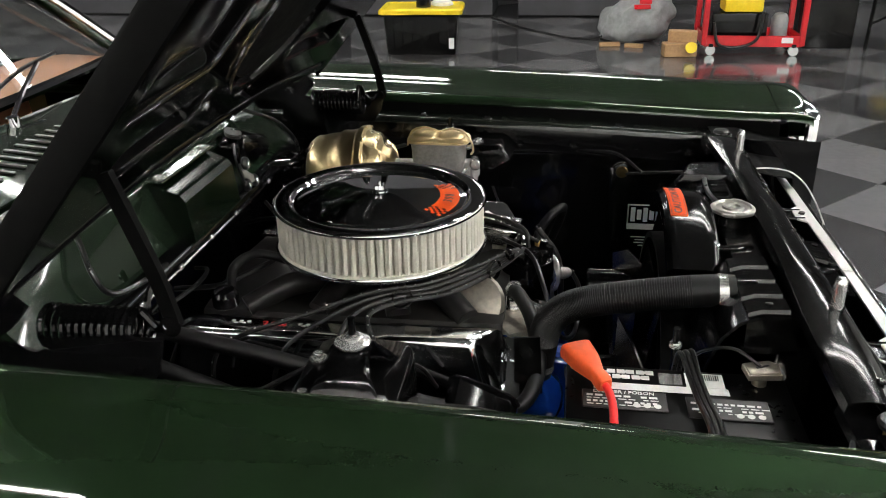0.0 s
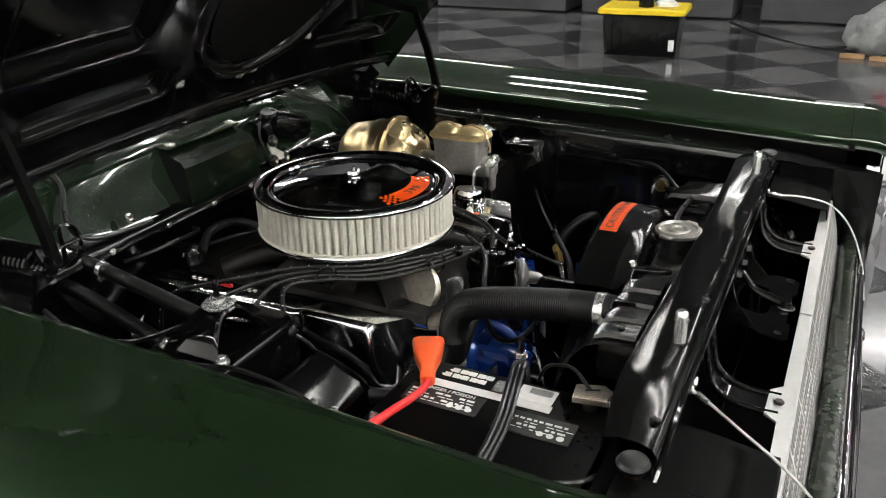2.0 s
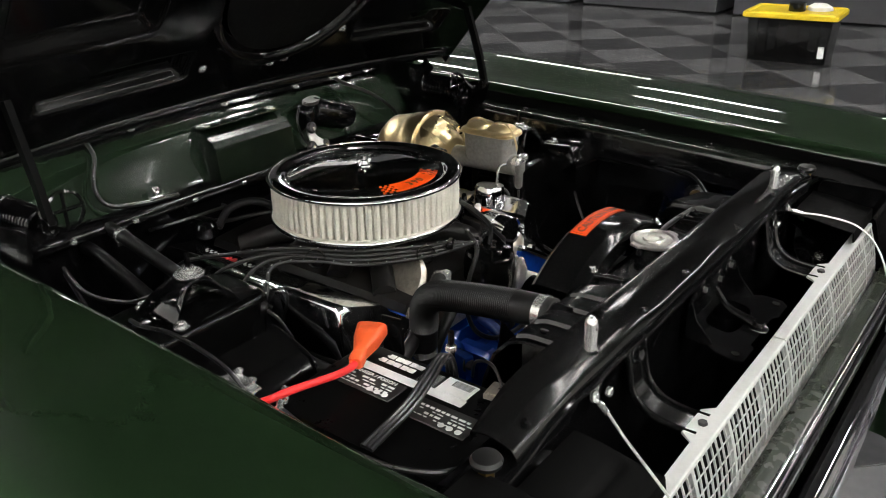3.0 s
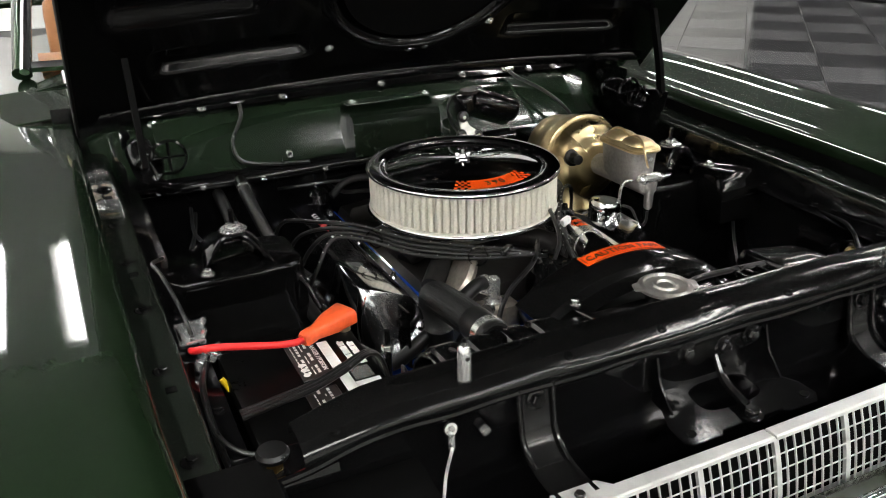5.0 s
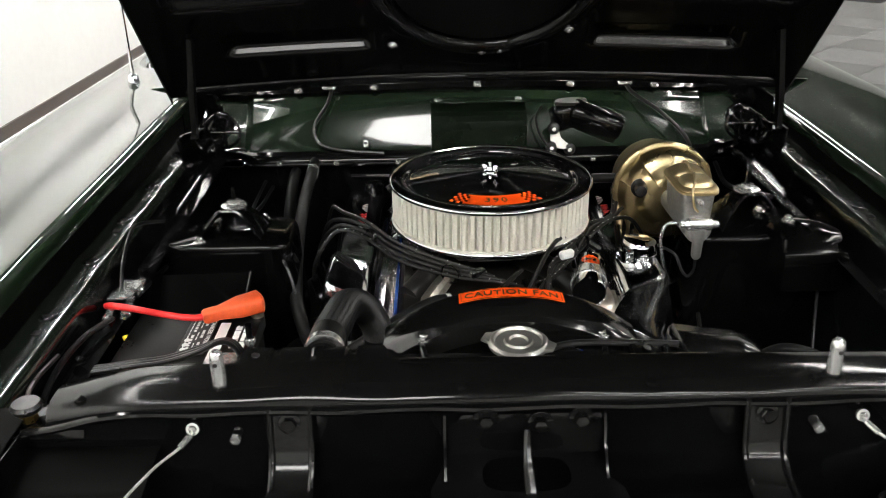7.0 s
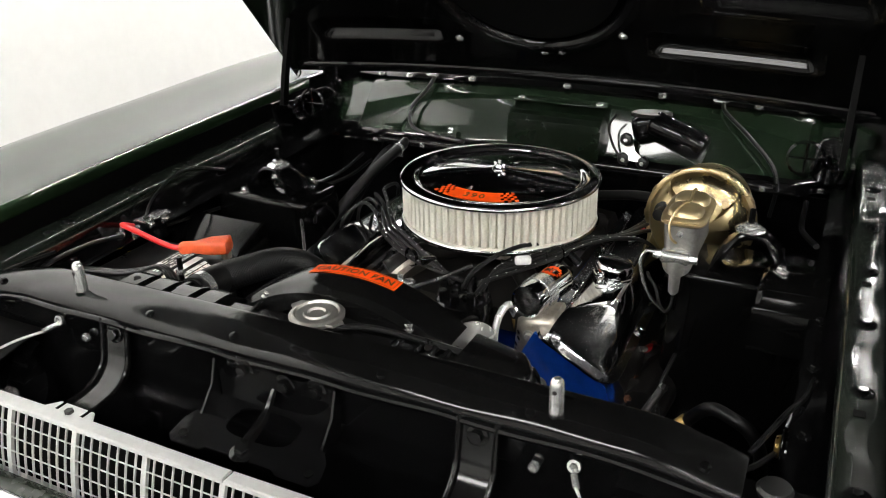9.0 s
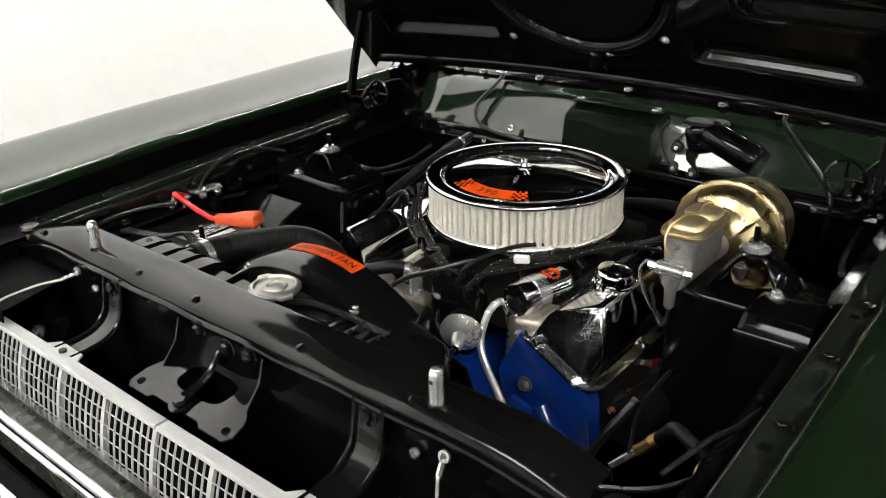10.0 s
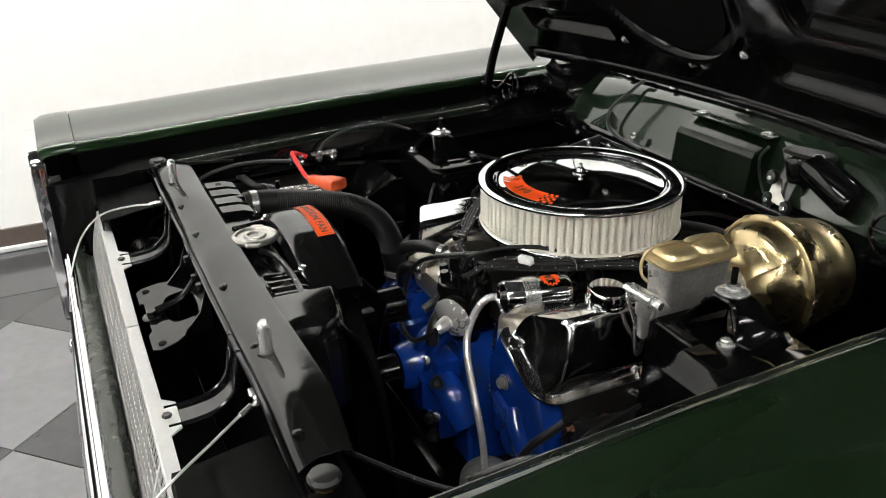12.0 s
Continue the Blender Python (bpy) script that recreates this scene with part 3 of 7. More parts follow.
for y in (-0.36, 0.36):
    part("front_seat", box(B(), (-1.75, y, 0.78), (0.18, 0.52, 0.62), 0.05, (0, -14, 0), 3), "tan", car, "tan vinyl front seat")
part("sun_visor", box(B(), (-1.22, -0.36, 1.31), (0.1, 0.4, 0.025), 0.01, (0, 30, 0), 2), "cream", car, "cream sun visor")
wiper = thing("wiper", "chrome wiper arm resting on the windshield", "wiper", (-0.66, 0.0, 1.04), "wipers")
part("arm", tube(B(), [(-0.66, 0.02, 1.05), (-0.70, 0.12, 1.075), (-0.74, 0.24, 1.105)], 0.005, 8), "chrome", wiper)
part("blade", tube(B(), [(-0.72, 0.06, 1.083), (-0.75, 0.2, 1.10), (-0.79, 0.38, 1.10)], 0.004, 6), "rubber", wiper)
part("pivot", cyl(B(), (-0.655, 0.02, 1.02), (-0.66, 0.02, 1.058), 0.012, bev=0.003), "chrome", wiper)
copy_thing(wiper, Matrix.Translation((-0.68, -0.63, 1.035)))
mirror = thing("side_mirror", "round chrome side mirror on the door", "mirror", (-1.16, -0.9, 0.97))
part("head", lathe(B(), [(0, 0.045), (0.03, 0.04), (0.052, 0.02), (0.058, -0.005), (0.054, -0.02), (0, -0.022)], (-1.16, -0.93, 1.075), (1, 0, 0), 28), "chrome", mirror)
part("stalk", tube(B(), [(-1.16, -0.895, 0.965), (-1.16, -0.905, 0.99), (-1.165, -0.925, 1.03)], (0.012, 0.008), 10), "chrome", mirror)
part("foot", lathe(B(), [(0.03, 0), (0.028, 0.006), (0.014, 0.012)], (-1.16, -0.893, 0.968), (0, -0.4, 1), 20), "chrome", mirror)
ant = thing("antenna", "thin chrome antenna on its fender base", "antenna", (-0.518, -0.778, 0.99))
part("base", lathe(B(), [(0.024, 0), (0.022, 0.006), (0.013, 0.012), (0.011, 0.026), (0.007, 0.03)], (-0.518, -0.778, 0.990), (0, 0, 1), 20), "chrome", ant)
part("mast", cyl(B(), (-0.518, -0.778, 1.018), (-0.55, -0.79, 1.8), 0.0035, 0.002, 8), "chrome", ant)

# ---- hood ----
HA = radians(49.5)
HX, HZ = -0.312, 1.026
HW = 0.624
hood_s, hood_n = Vector((math.cos(HA), 0, math.sin(HA))), Vector((math.sin(HA), 0, -math.cos(HA)))


def on_hood(s, y, d):
    """A point s along the hood from its rear edge, d below its skin."""
    crown = 0.03 * (1 - (y / HW) ** 2)
    return Vector((HX, y, HZ)) + hood_s * s + hood_n * (d - crown)


hood = thing("hood", "open car hood, black ribbed underside and green outer skin", "hood", (HX, 0, HZ))
NS, NY = 100, 160
skin = [[on_hood(1.25 * i / 12, -HW + 2 * HW * j / 16, 0.0) for j in range(17)] for i in range(13)]
part("outer_skin", sheet(B(), skin, 0.0015), "green", hood, "glossy dark green outer skin")


def under(s, y):
    s += 0.036
    r = math.hypot(s - 0.363, y)
    d = 0.034
    d -= 0.030 * (1 - smooth(0.176, 0.190, r))
    d += 0.006 * math.exp(-((r - 0.196) / 0.008) ** 2)
    a = abs(y)
    if a > 0.2 and s < 0.75:
        d -= 0.022 * smooth(0.2, 0.225, a) * (1 - smooth(0.47, 0.495, a)) * (smooth(0.164, 0.18, s) - smooth(0.216, 0.236, s))
        d -= 0.022 * smooth(0.3, 0.33, a) * (1 - smooth(0.545, 0.57, a)) * (smooth(0.29, 0.33, s) - smooth(0.62, 0.66, s))
    d -= 0.02 * smooth(0.68, 0.72, s) * (1 - smooth(1.1, 1.14, s)) * (1 - smooth(0.53, 0.57, a)) * smooth(0.04, 0.07, a)
    d -= 0.012 * (smooth(0.045, 0.06, s) - smooth(0.085, 0.10, s)) * (1 - smooth(0.575, 0.6, a))
    return d


STEPS = [0.03 + 0.0036 * i for i in range(NS)] + [0.03 + 0.0036 * NS + (1.214 - 0.0036 * NS) * i / 56 for i in range(57)]
rows = [[on_hood(u, -HW + 0.004 + 2 * (HW - 0.004) * j / NY, under(u, -HW + 2 * HW * j / NY)) for j in range(NY + 1)] for u in STEPS]
part("inner_frame", sheet(B(), rows, 0.0015), "underhood", hood, "glossy black pressed inner frame", 60)
for side in (-1, 1):
    rows = [[on_hood(1.25 * i / 10, side * (HW + o), d) for o, d in ((-0.004, 0.036), (0.0, 0.034), (0.002, 0.028), (0.002, 0.004), (0.0, 0.0))] for i in range(11)]
    opening = lathe(B(), [(0.0, 0.0), (0.172, 0.0), (0.172, 0.003), (0.0, 0.003)], on_hood(0.327, 0, 0.010) + hood_n * 0.02, hood_n, 56) if side > 0 else None
    if opening:
        part("scoop_opening", opening, "matte", hood, "dark round scoop opening")
    part("side_edge", sheet(B(), rows, 0.0015), "matte", hood, "black folded hood edge")
part("rear_edge", tube(B(), [on_hood(0.03, y, 0.018) for y in (-HW, -0.3, 0, 0.3, HW)], 0.017, 10), "black", hood)
part("front_edge", tube(B(), [on_hood(1.246, y, 0.018) for y in (-HW, -0.3, 0, 0.3, HW)], 0.018, 10), "green", hood)
for s, y in ((0.173, 0.0), (0.178, 0.035), (0.20, -0.17), (0.235, 0.16)):
    part("frame_screw", hexbolt(B(), on_hood(s - 0.055, y, 0.034), hood_n, 0.005, 0.004, 0.009), "steel", hood, "bright screw in the hood frame")


for side in (-1, 1):
    pocket = [[(x, side * 0.6215, z) for z in (0.80, 0.9, 0.99)] for x in (-0.60, -0.45, -0.33)]
    part("hinge_pocket", sheet(B(), pocket, 0.002), "black", car, "black hinge pocket wall")
    pocket = [[(-0.468, side * y, z) for z in (0.80, 0.9, 1.018)] for y in (0.49, 0.56, 0.66)]
    part("pocket_back", sheet(B(), pocket, 0.002), "black", car, "black back of the hinge pocket")


def hinge(side):
    """Hood hinge with its coil spring and links."""
    t = part("hinge", slab(B(), [(-0.12, -0.05), (0.10, -0.05), (0.12, -0.02), (0.13, 0.02), (0.10, 0.02), (-0.02, -0.005), (-0.11, 0.02)], (-0.24, side * 0.565, 0.965), (1, 0, 0), (0, 0, 1), 0.006, 0.0015), "black", hood, "black hood hinge with coil spring")
    part("prop_arm", strip(B(), [(-0.112, side * 0.54, 0.985), (-0.124, side * 0.54, 1.04), (-0.143, side * 0.54, 1.10), (-0.162, side * 0.54, 1.156)], (0, 1, 0), 0.016, 0.01), "matte", t)
    part("rear_link", strip(B(), [(-0.34, side * 0.552, 0.97), (-0.31, side * 0.552, 0.985), (-0.285, side * 0.552, 1.012)], (0, 1, 0), 0.03, 0.008), "black", t)
    coil = []
    for i in range(12 * 13):
        a = 2 * math.pi * i / 12
        coil.append((-0.27 + 0.115 * i / (12 * 13), side * 0.525 + 0.024 * math.cos(a), 0.968 + 0.024 * math.sin(a)))
    part("spring", tube(B(), coil, 0.0034, 6, 1), "black", t, "black coil spring")
    part("spring_hook", tube(B(), [(-0.155, side * 0.525, 0.992), (-0.135, side * 0.53, 0.975), (-0.12, side * 0.54, 0.985)], 0.004, 6), "black", t)
    part("dust_cup", lathe(B(), [(0.027, 0), (0.031, 0.003), (0.031, 0.006), (0.027, 0.008), (0.026, 0.004)], (-0.155, side * 0.49, 0.985), (1, 0, 0.1), 28, False), "black", t)
    part("cup_spoke", cyl(B(), (-0.152, side * 0.49 - 0.027, 0.985), (-0.152, side * 0.49 + 0.027, 0.985), 0.003, seg=8), "black", t)
    part("cup_spoke", cyl(B(), (-0.152, side * 0.49, 0.958), (-0.152, side * 0.49, 1.012), 0.003, seg=8), "black", t)
    for x, z in ((-0.115, 0.985), (-0.33, 0.985), (-0.19, 0.95)):
        part("pivot_bolt", hexbolt(B(), (x, side * 0.542, z), (0, -side, 0), 0.008, 0.006, 0.012), "worn", t)


hinge(-1)
hinge(1)

# ---- radiator support, grille, latch ----
SUP = thing("radiator_support", "black steel radiator support panel across the front", "radiator support", (0.63, 0, 0.5))
rows = []
for y in [-0.505 + 0.0202 * i for i in range(51)]:
    a = abs(y)
    e = smooth(0.40, 0.56, a)
    dz = -0.022 * e
    up = 1 - smooth(0.16, 0.42, a)
    dent = 0.0016 * math.sin(y * 21 + 0.8) + 0.0009 * math.sin(y * 47)
    xr, zr = 0.588 + 0.006 * up + 0.012 * e, 0.9365 + 0.007 * up + dz
    rows.append([(xr - 0.002, y, zr - 0.014), (xr, y, zr - 0.001), (xr + 0.006, y, zr + 0.001), (0.616, y, 0.939 + 0.004 * up + dz + 0.0012 * math.sin(y * 23)), (0.632, y, 0.938 + 0.002 * up + dz + 0.5 * dent), (0.645, y, 0.933 + dz + dent),
                 (0.651, y, 0.926 + dz), (0.653, y, 0.918 + dz), (0.649, y, 0.912 + dz)])
part("top_rail", sheet(B(), rows, 0.002), "worn", SUP, "worn black top rail", 50)
face = [[(x, y, z - (0.022 * smooth(0.40, 0.56, abs(y)) if z > 0.85 else 0)) for x, z in ((0.647, 0.909), (0.6465, 0.90), (0.646, 0.80), (0.648, 0.68), (0.65, 0.5), (0.65, 0.33))] for y in [-0.56 + 0.08 * i for i in range(15)]]
for side in (-1, 1):
    foot = [[(x, side * y, z) for x, z in ((0.598, 0.885), (0.601, 0.896), (0.61, 0.899), (0.636, 0.899), (0.646, 0.896), (0.65, 0.886))] for y in (0.47, 0.51, 0.54, 0.566)]
    part("rail_foot", sheet(B(), foot, 0.002), "black", SUP, "lower black foot at the end of the rail", 50)
part("front_face", sheet(B(), face, 0.002), "black", SUP, "glossy black front face", 50)
part("rail_bead", tube(B(), [(0.6535, y, 0.9165 - 0.022 * smooth(0.40, 0.56, abs(y)) + 0.0015 * math.sin(y * 40)) for y in [-0.55 + 0.05 * i for i in range(23)]], 0.0045, 8, 3), "black", SUP)
for y in (-0.47, -0.2, -0.07, 0.13, 0.3, 0.47):
    part("rail_rivet", lathe(B(), [(0.006, 0), (0.005, 0.003), (0, 0.004)], (0.640, y, 0.935 - 0.02 * smooth(0.4, 0.56, abs(y))), (0.2, 0, 1), 12), "worn", SUP)
for side in (-1, 1):
    pin = thing("hood_pin", "bright threaded steel hood pin on the radiator support", "hood pin", (0.632, side * 0.324, 0.935), "hood pins")
    part("shaft", lathe(B(), [(0.0075, 0), (0.0075, 0.034), (0.0068, 0.040), (0.004, 0.043)], (0.632, side * 0.324, 0.936), (0, 0, 1), 16), "steel", pin)
    part("nut", lathe(B(), [(0.0105, 0), (0.0105, 0.003)], (0.632, side * 0.324, 0.936), (0, 0, 1), 6), "worn", pin)
    part("cross_hole", cyl(B(), (0.624, side * 0.324, 0.966), (0.6402, side * 0.324, 0.966), 0.0025, seg=10), "ink", pin)
    bump_stop = thing("hood_bumper", "black rubber hood bumper on a threaded bolt", "rubber bumper", (0.63, side * 0.533, 0.905), "hood bumpers")
    part("pad", lathe(B(), [(0.011, 0), (0.015, 0.003), (0.0165, 0.008), (0.014, 0.012), (0.006, 0.013)], (0.634, side * 0.531, 0.910), (0, 0, 1), 22), "rubber", bump_stop)
    part("stem", lathe(B(), [(0.009, 0), (0.009, 0.012)], (0.634, side * 0.531, 0.899), (0, 0, 1), 6), "brass", bump_stop)
    # strap from the support down to the grille
    st = thing("grille_bracket", "black pressed steel strap between support and grille", "bracket", (0.65, side * 0.25, 0.9), "grille brackets")
    path = [(0.651, side * 0.25, 0.918), (0.656, side * 0.25, 0.89), (0.664, side * 0.25, 0.86), (0.685, side * 0.25, 0.842), (0.715, side * 0.25, 0.836), (0.742, side * 0.25, 0.836)]
    part("strap", strip(B(), path, (1, 0, 0.6), 0.046, 0.002), "satin", st, angle=50)
    for o in (-0.021, 0.021):
        part("rib", tube(B(), [(x + 0.003, y + o, z + 0.003) for x, y, z in path], 0.0035, 8), "satin", st)
    part("bolt", hexbolt(B(), (0.656, side * 0.25, 0.904), (1, 0, 0.2), 0.008, 0.006, 0.012), "worn", st)

latch = thing("hood_latch", "black steel hood latch plate with bolts", "latch", (0.66, 0.0, 0.86))
bm = slab(B(), [(-0.085, -0.04), (0.08, -0.04), (0.085, 0.0), (0.075, 0.018), (-0.07, 0.018), (-0.085, 0.0)], (0.6535, 0.0, 0.892), (0, 1, 0), (0, 0, 1), 0.003)
part("back_plate", bm, "black", latch)
for y, e in ((-0.087, -1), (0.081, 1)):
    part("side_gusset", slab(B(), [(0.0, 0.045), (0.002, 0.058), (0.012, 0.03), (0.04, 0.004), (0.04, 0.0), (0.0, 0.0)], (0.6565, y, 0.853), (1, 0, -0.17), (0, 0, 1), 0.003), "black", latch)
for y, z in ((-0.045, 0.906), (0.012, 0.9), (0.055, 0.905)):
    part("bolt", hexbolt(B(), (0.6567, y, z), (1, 0, 0), 0.008, 0.007, 0.0135), "worn", latch)
tongue = B()
outer = [(0.0, -0.085), (0.03, -0.096), (0.05, -0.104), (0.076, -0.104), (0.084, -0.095), (0.084, -0.055), (0.078, -0.05), (0.078, 0.04), (0.084, 0.05), (0.084, 0.092), (0.074, 0.100), (0.05, 0.094), (0.036, 0.082), (0.0, 0.08)]
k = len(outer)
hole = [(0.030 + 0.023 * math.copysign(abs(math.cos(t)) ** 0.6, math.cos(t)), -0.004 + 0.046 * math.copysign(abs(math.sin(t)) ** 0.6, math.sin(t))) for t in (2 * math.pi * i / 24 for i in range(24))]


def on_tongue(u, v, h):
    return Vector((0.655 + u * 0.985, v, 0.858 - 0.17 * u + h))


for h in (0.0, 0.0025):
    ring_o = [tongue.verts.new(on_tongue(u, v, h)) for u, v in outer]
    ring_i = [tongue.verts.new(on_tongue(u, v, h)) for u, v in hole]
    es = [tongue.edges.new((r[i], r[(i + 1) % len(r)])) for r in (ring_o, ring_i) for i in range(len(r))]
    bmesh.ops.triangle_fill(tongue, edges=es, use_beauty=True)
bmesh.ops.bridge_loops(tongue, edges=[e for e in tongue.edges if e.is_boundary and all(abs((on_tongue(0.030, -0.004, 0) - v.co).length) < 0.055 for v in e.verts)])
part("striker_plate", tongue, "black", latch, "stepped striker plate with a wide hole")
part("big_nut", hexbolt(B(), (0.724, -0.002, 0.849), (0.17, 0, 1), 0.0095, 0.008, 0.016), "worn", latch)
part("lever", tube(B(), [(0.661, -0.002, 0.893), (0.682, -0.003, 0.868), (0.719, -0.003, 0.855)], (0.004, 0.007), 8), "satin", latch)
for y in (-0.088, 0.084):
    part("plate_hole", cyl(B(), (0.724, y, 0.8478), (0.7242, y, 0.8496), 0.0055, seg=14), "matte", latch)

for side in (-1, 1):
    deck = [[(x, side * y, 0.876 - 0.012 * smooth(0.66, 0.76, x) - 0.004 * math.exp(-((x - 0.715) / 0.006) ** 2) * smooth(0.40, 0.41, y) * (1 - smooth(0.50, 0.52, y))) for y in (0.39, 0.395, 0.40, 0.41, 0.43, 0.47, 0.50, 0.52, 0.534)]
            for x in (0.652, 0.68, 0.700, 0.706, 0.711, 0.715, 0.719, 0.724, 0.73, 0.748, 0.757)]
    deck.append([(0.760, side * y, 0.845) for y in (0.39, 0.395, 0.40, 0.41, 0.43, 0.47, 0.50, 0.52, 0.534)])
    part("lamp_shelf", sheet(B(), deck, 0.002), "matte", car, "dull black shelf beside the grille", 50)
part("lower_pan", box(B(), (0.745, 0, 0.56), (0.19, 1.06, 0.006)), "matte", car, "black pan below the grille")
part("pan_front", box(B(), (0.842, 0, 0.63), (0.006, 1.06, 0.14)), "matte", car)
grille = thing("grille", "bright aluminium egg-crate grille with a wide top frame", "grille", (0.76, 0, 0.7))
for a, b in ((-0.515, -0.0015), (0.0015, 0.515)):
    poly = [(0.746, a), (0.762, a), (0.762, b), (0.746, b)]
    mid = -0.25 if a < 0 else 0.25
    poly = [(0.746, b), (0.746, mid + 0.040), (0.731, mid + 0.028), (0.730, mid - 0.028), (0.746, mid - 0.040), (0.746, a), (0.762, a), (0.762, b)]
    part("top_frame", slab(B(), poly, (0, 0, 0.838), (1, 0, 0), (0, 1, 0), 0.003, 0.0008), "grille", grille, "flat bright top frame")
    part("front_fold", sheet(B(), [[(0.7615, y, 0.8412) for y in (a, b)], [(0.7635, y, 0.840) for y in (a, b)], [(0.7645, y, 0.836) for y in (a, b)]], 0.002), "grille", grille)
    part("frame_bolt", hexbolt(B(), (0.744, mid, 0.841), (0, 0, 1), 0.006, 0.004), "ink", grille)


def grille_face(f):
    """The bowed face of the grille, f from the top frame down."""
    return Vector((0.763 + 0.034 * f - 0.012 * f * f, 0, 0.837 - 0.084 * f - 0.006 * f * f))


bar = box(B(), (0, 0, 0), (0.0016, 1.028, 0.0017), 0.0004)
bar_mesh = finish(bar, "grille", Vector((0, 0, 0)), "bar")
for f in (0.2, 0.4, 0.6, 0.8):
    ob = new("bar", bar_mesh)
    ob.parent = grille
    ob.location = grille_face(f) - ORIGIN[grille]
    ob.rotation_euler = (0, radians(-15 + 12 * f), 0)


def grille_strip(width, depth):
    rings = []
    for i in range(6):
        p = grille_face(i / 5) - grille_face(0)
        rings.append([p + Vector((-depth, -width / 2, -0.001)), p + Vector((0.001, -width / 2, 0)), p + Vector((0.001, width / 2, 0)), p + Vector((-depth, width / 2, -0.001))])
    return ring_loft(B(), rings)


fin_mesh = finish(grille_strip(0.0016, 0.0013), "grille", Vector((0, 0, 0)), "fin")
wide_mesh = finish(grille_strip(0.0072, 0.004), "grille", Vector((0, 0, 0)), "divider")
for i in range(-37, 38):
    ob = new("divider" if i % 8 == 0 else "fin", wide_mesh if i % 8 == 0 else fin_mesh)
    ob.parent = grille
    ob.location = grille_face(0) + Vector((0, i * 0.01375, 0)) - ORIGIN[grille]
part("bottom_frame", box(B(), (0.783, 0, 0.747), (0.014, 1.03, 0.008), 0.002), "grille", grille)
part("backing", sheet(B(), [[(x, y, z) for y in (-0.51, 0.51)] for x, z in ((0.748, 0.832), (0.768, 0.745))], 0.002), "matte", grille)

val = [[(x, y, z) for y in [-0.53 + 0.106 * i for i in range(11)]] for x, z in
       ((0.790, 0.735), (0.791, 0.760), (0.795, 0.7665), (0.805, 0.7685), (0.816, 0.768), (0.824, 0.763), (0.828, 0.70))]
part("front_panel", sheet(B(), val, 0.002), "grey_sheen_green", car, "green panel before the grille, grey sheen put into its colour", 50)
part("front_trim", tube(tube(B(), [(0.826, y, 0.765) for y in (-0.53, -0.2, 0.2, 0.53)], 0.0065, 10), [(0.8325, y, 0.753) for y in (-0.53, -0.2, 0.2, 0.53)], 0.005, 8), "chrome", car, "bright trim along the hood lip")
bump = [[(x - 0.03 * (y / 0.9) ** 2 - 0.03 * (y / 0.9) ** 6, y, z) for y in [-0.92 + 0.092 * i for i in range(21)]] for x, z in
        ((0.826, 0.646), (0.838, 0.651), (0.851, 0.646), (0.860, 0.63), (0.863, 0.595), (0.859, 0.555), (0.847, 0.532), (0.832, 0.526))]
bumper = thing("bumper", "plain curved chrome front bumper below the grille", "bumper", (0.86, 0, 0.535))
part("blade", sheet(B(), bump, 0.003), "chrome", bumper, "", 60)
for y in (-0.45, 0.45):
    part("mount_bolt", lathe(B(), [(0.016, 0), (0.015, 0.004), (0.008, 0.008), (0, 0.009)], (0.8545, y, 0.595), (1, 0, 0.1), 20), "chrome", bumper, "round chrome bumper bolt")
    part("support_arm", box(B(), (0.80, y, 0.575), (0.085, 0.05, 0.05), 0.006), "matte", bumper, "black bumper arm")


def lanyard(side):
    t = thing("lanyard_cable", "thin coated wire lanyard looping over the grille", "cable", (0.653, side * 0.352, 0.898), "hood pin lanyards")
    pts = mirrored([(0.653, 0.352, 0.898), (0.672, 0.358, 0.892), (0.71, 0.385, 0.885), (0.76, 0.41, 0.868), (0.80, 0.41, 0.83), (0.83, 0.385, 0.77), (0.842, 0.345, 0.72)], side)
    part("wire", tube(B(), pts, 0.0017, 6), "cable", t)
    part("loop", lathe(B(), [(0.004, -0.002), (0.007, -0.002), (0.007, 0.002), (0.004, 0.002)], (0.655, side * 0.352, 0.899), (1, 0, 0.3), 14), "steel", t)
    part("ferrule", cyl(B(), (0.662, side * 0.354, 0.895), (0.676, side * 0.361, 0.891), 0.0035, seg=8), "steel", t)
    part("anchor_screw", hexbolt(B(), (0.652, side * 0.352, 0.899), (1, 0, 0), 0.005, 0.006), "steel", t)


lanyard(-1)
lanyard(1)
for side in (-1, 1):
    horn = thing("horn", "round black horn behind the grille", "horn", (0.69, side * 0.42, 0.72), "horns")
    part("shell", lathe(B(), [(0.02, -0.03), (0.05, -0.02), (0.058, 0.0), (0.056, 0.012), (0.045, 0.018), (0.03, 0.02), (0, 0.02)], (0.695, side * 0.42, 0.775), (0.5, 0, 0.6), 30), "black", horn)
    part("hub", lathe(B(), [(0.014, 0), (0.012, 0.01), (0, 0.012)], (0.704, side * 0.42, 0.79), (0.5, 0, 0.6), 14), "steel", horn)
    part("trumpet", tube(B(), [(0.67, side * 0.40, 0.74), (0.68, side * 0.36, 0.72), (0.71, side * 0.33, 0.72)], (0.018, 0.036), 14), "black", horn)
    part("mount", strip(B(), [(0.652, side * 0.42, 0.85), (0.67, side * 0.42, 0.84), (0.69, side * 0.42, 0.80)], (1, 0, 0.5), 0.03, 0.002), "black", horn)
    part("side_screw", hexbolt(B(), (0.650, side * 0.31, 0.882), (1, 0, 0), 0.006, 0.006), "steel", SUP)

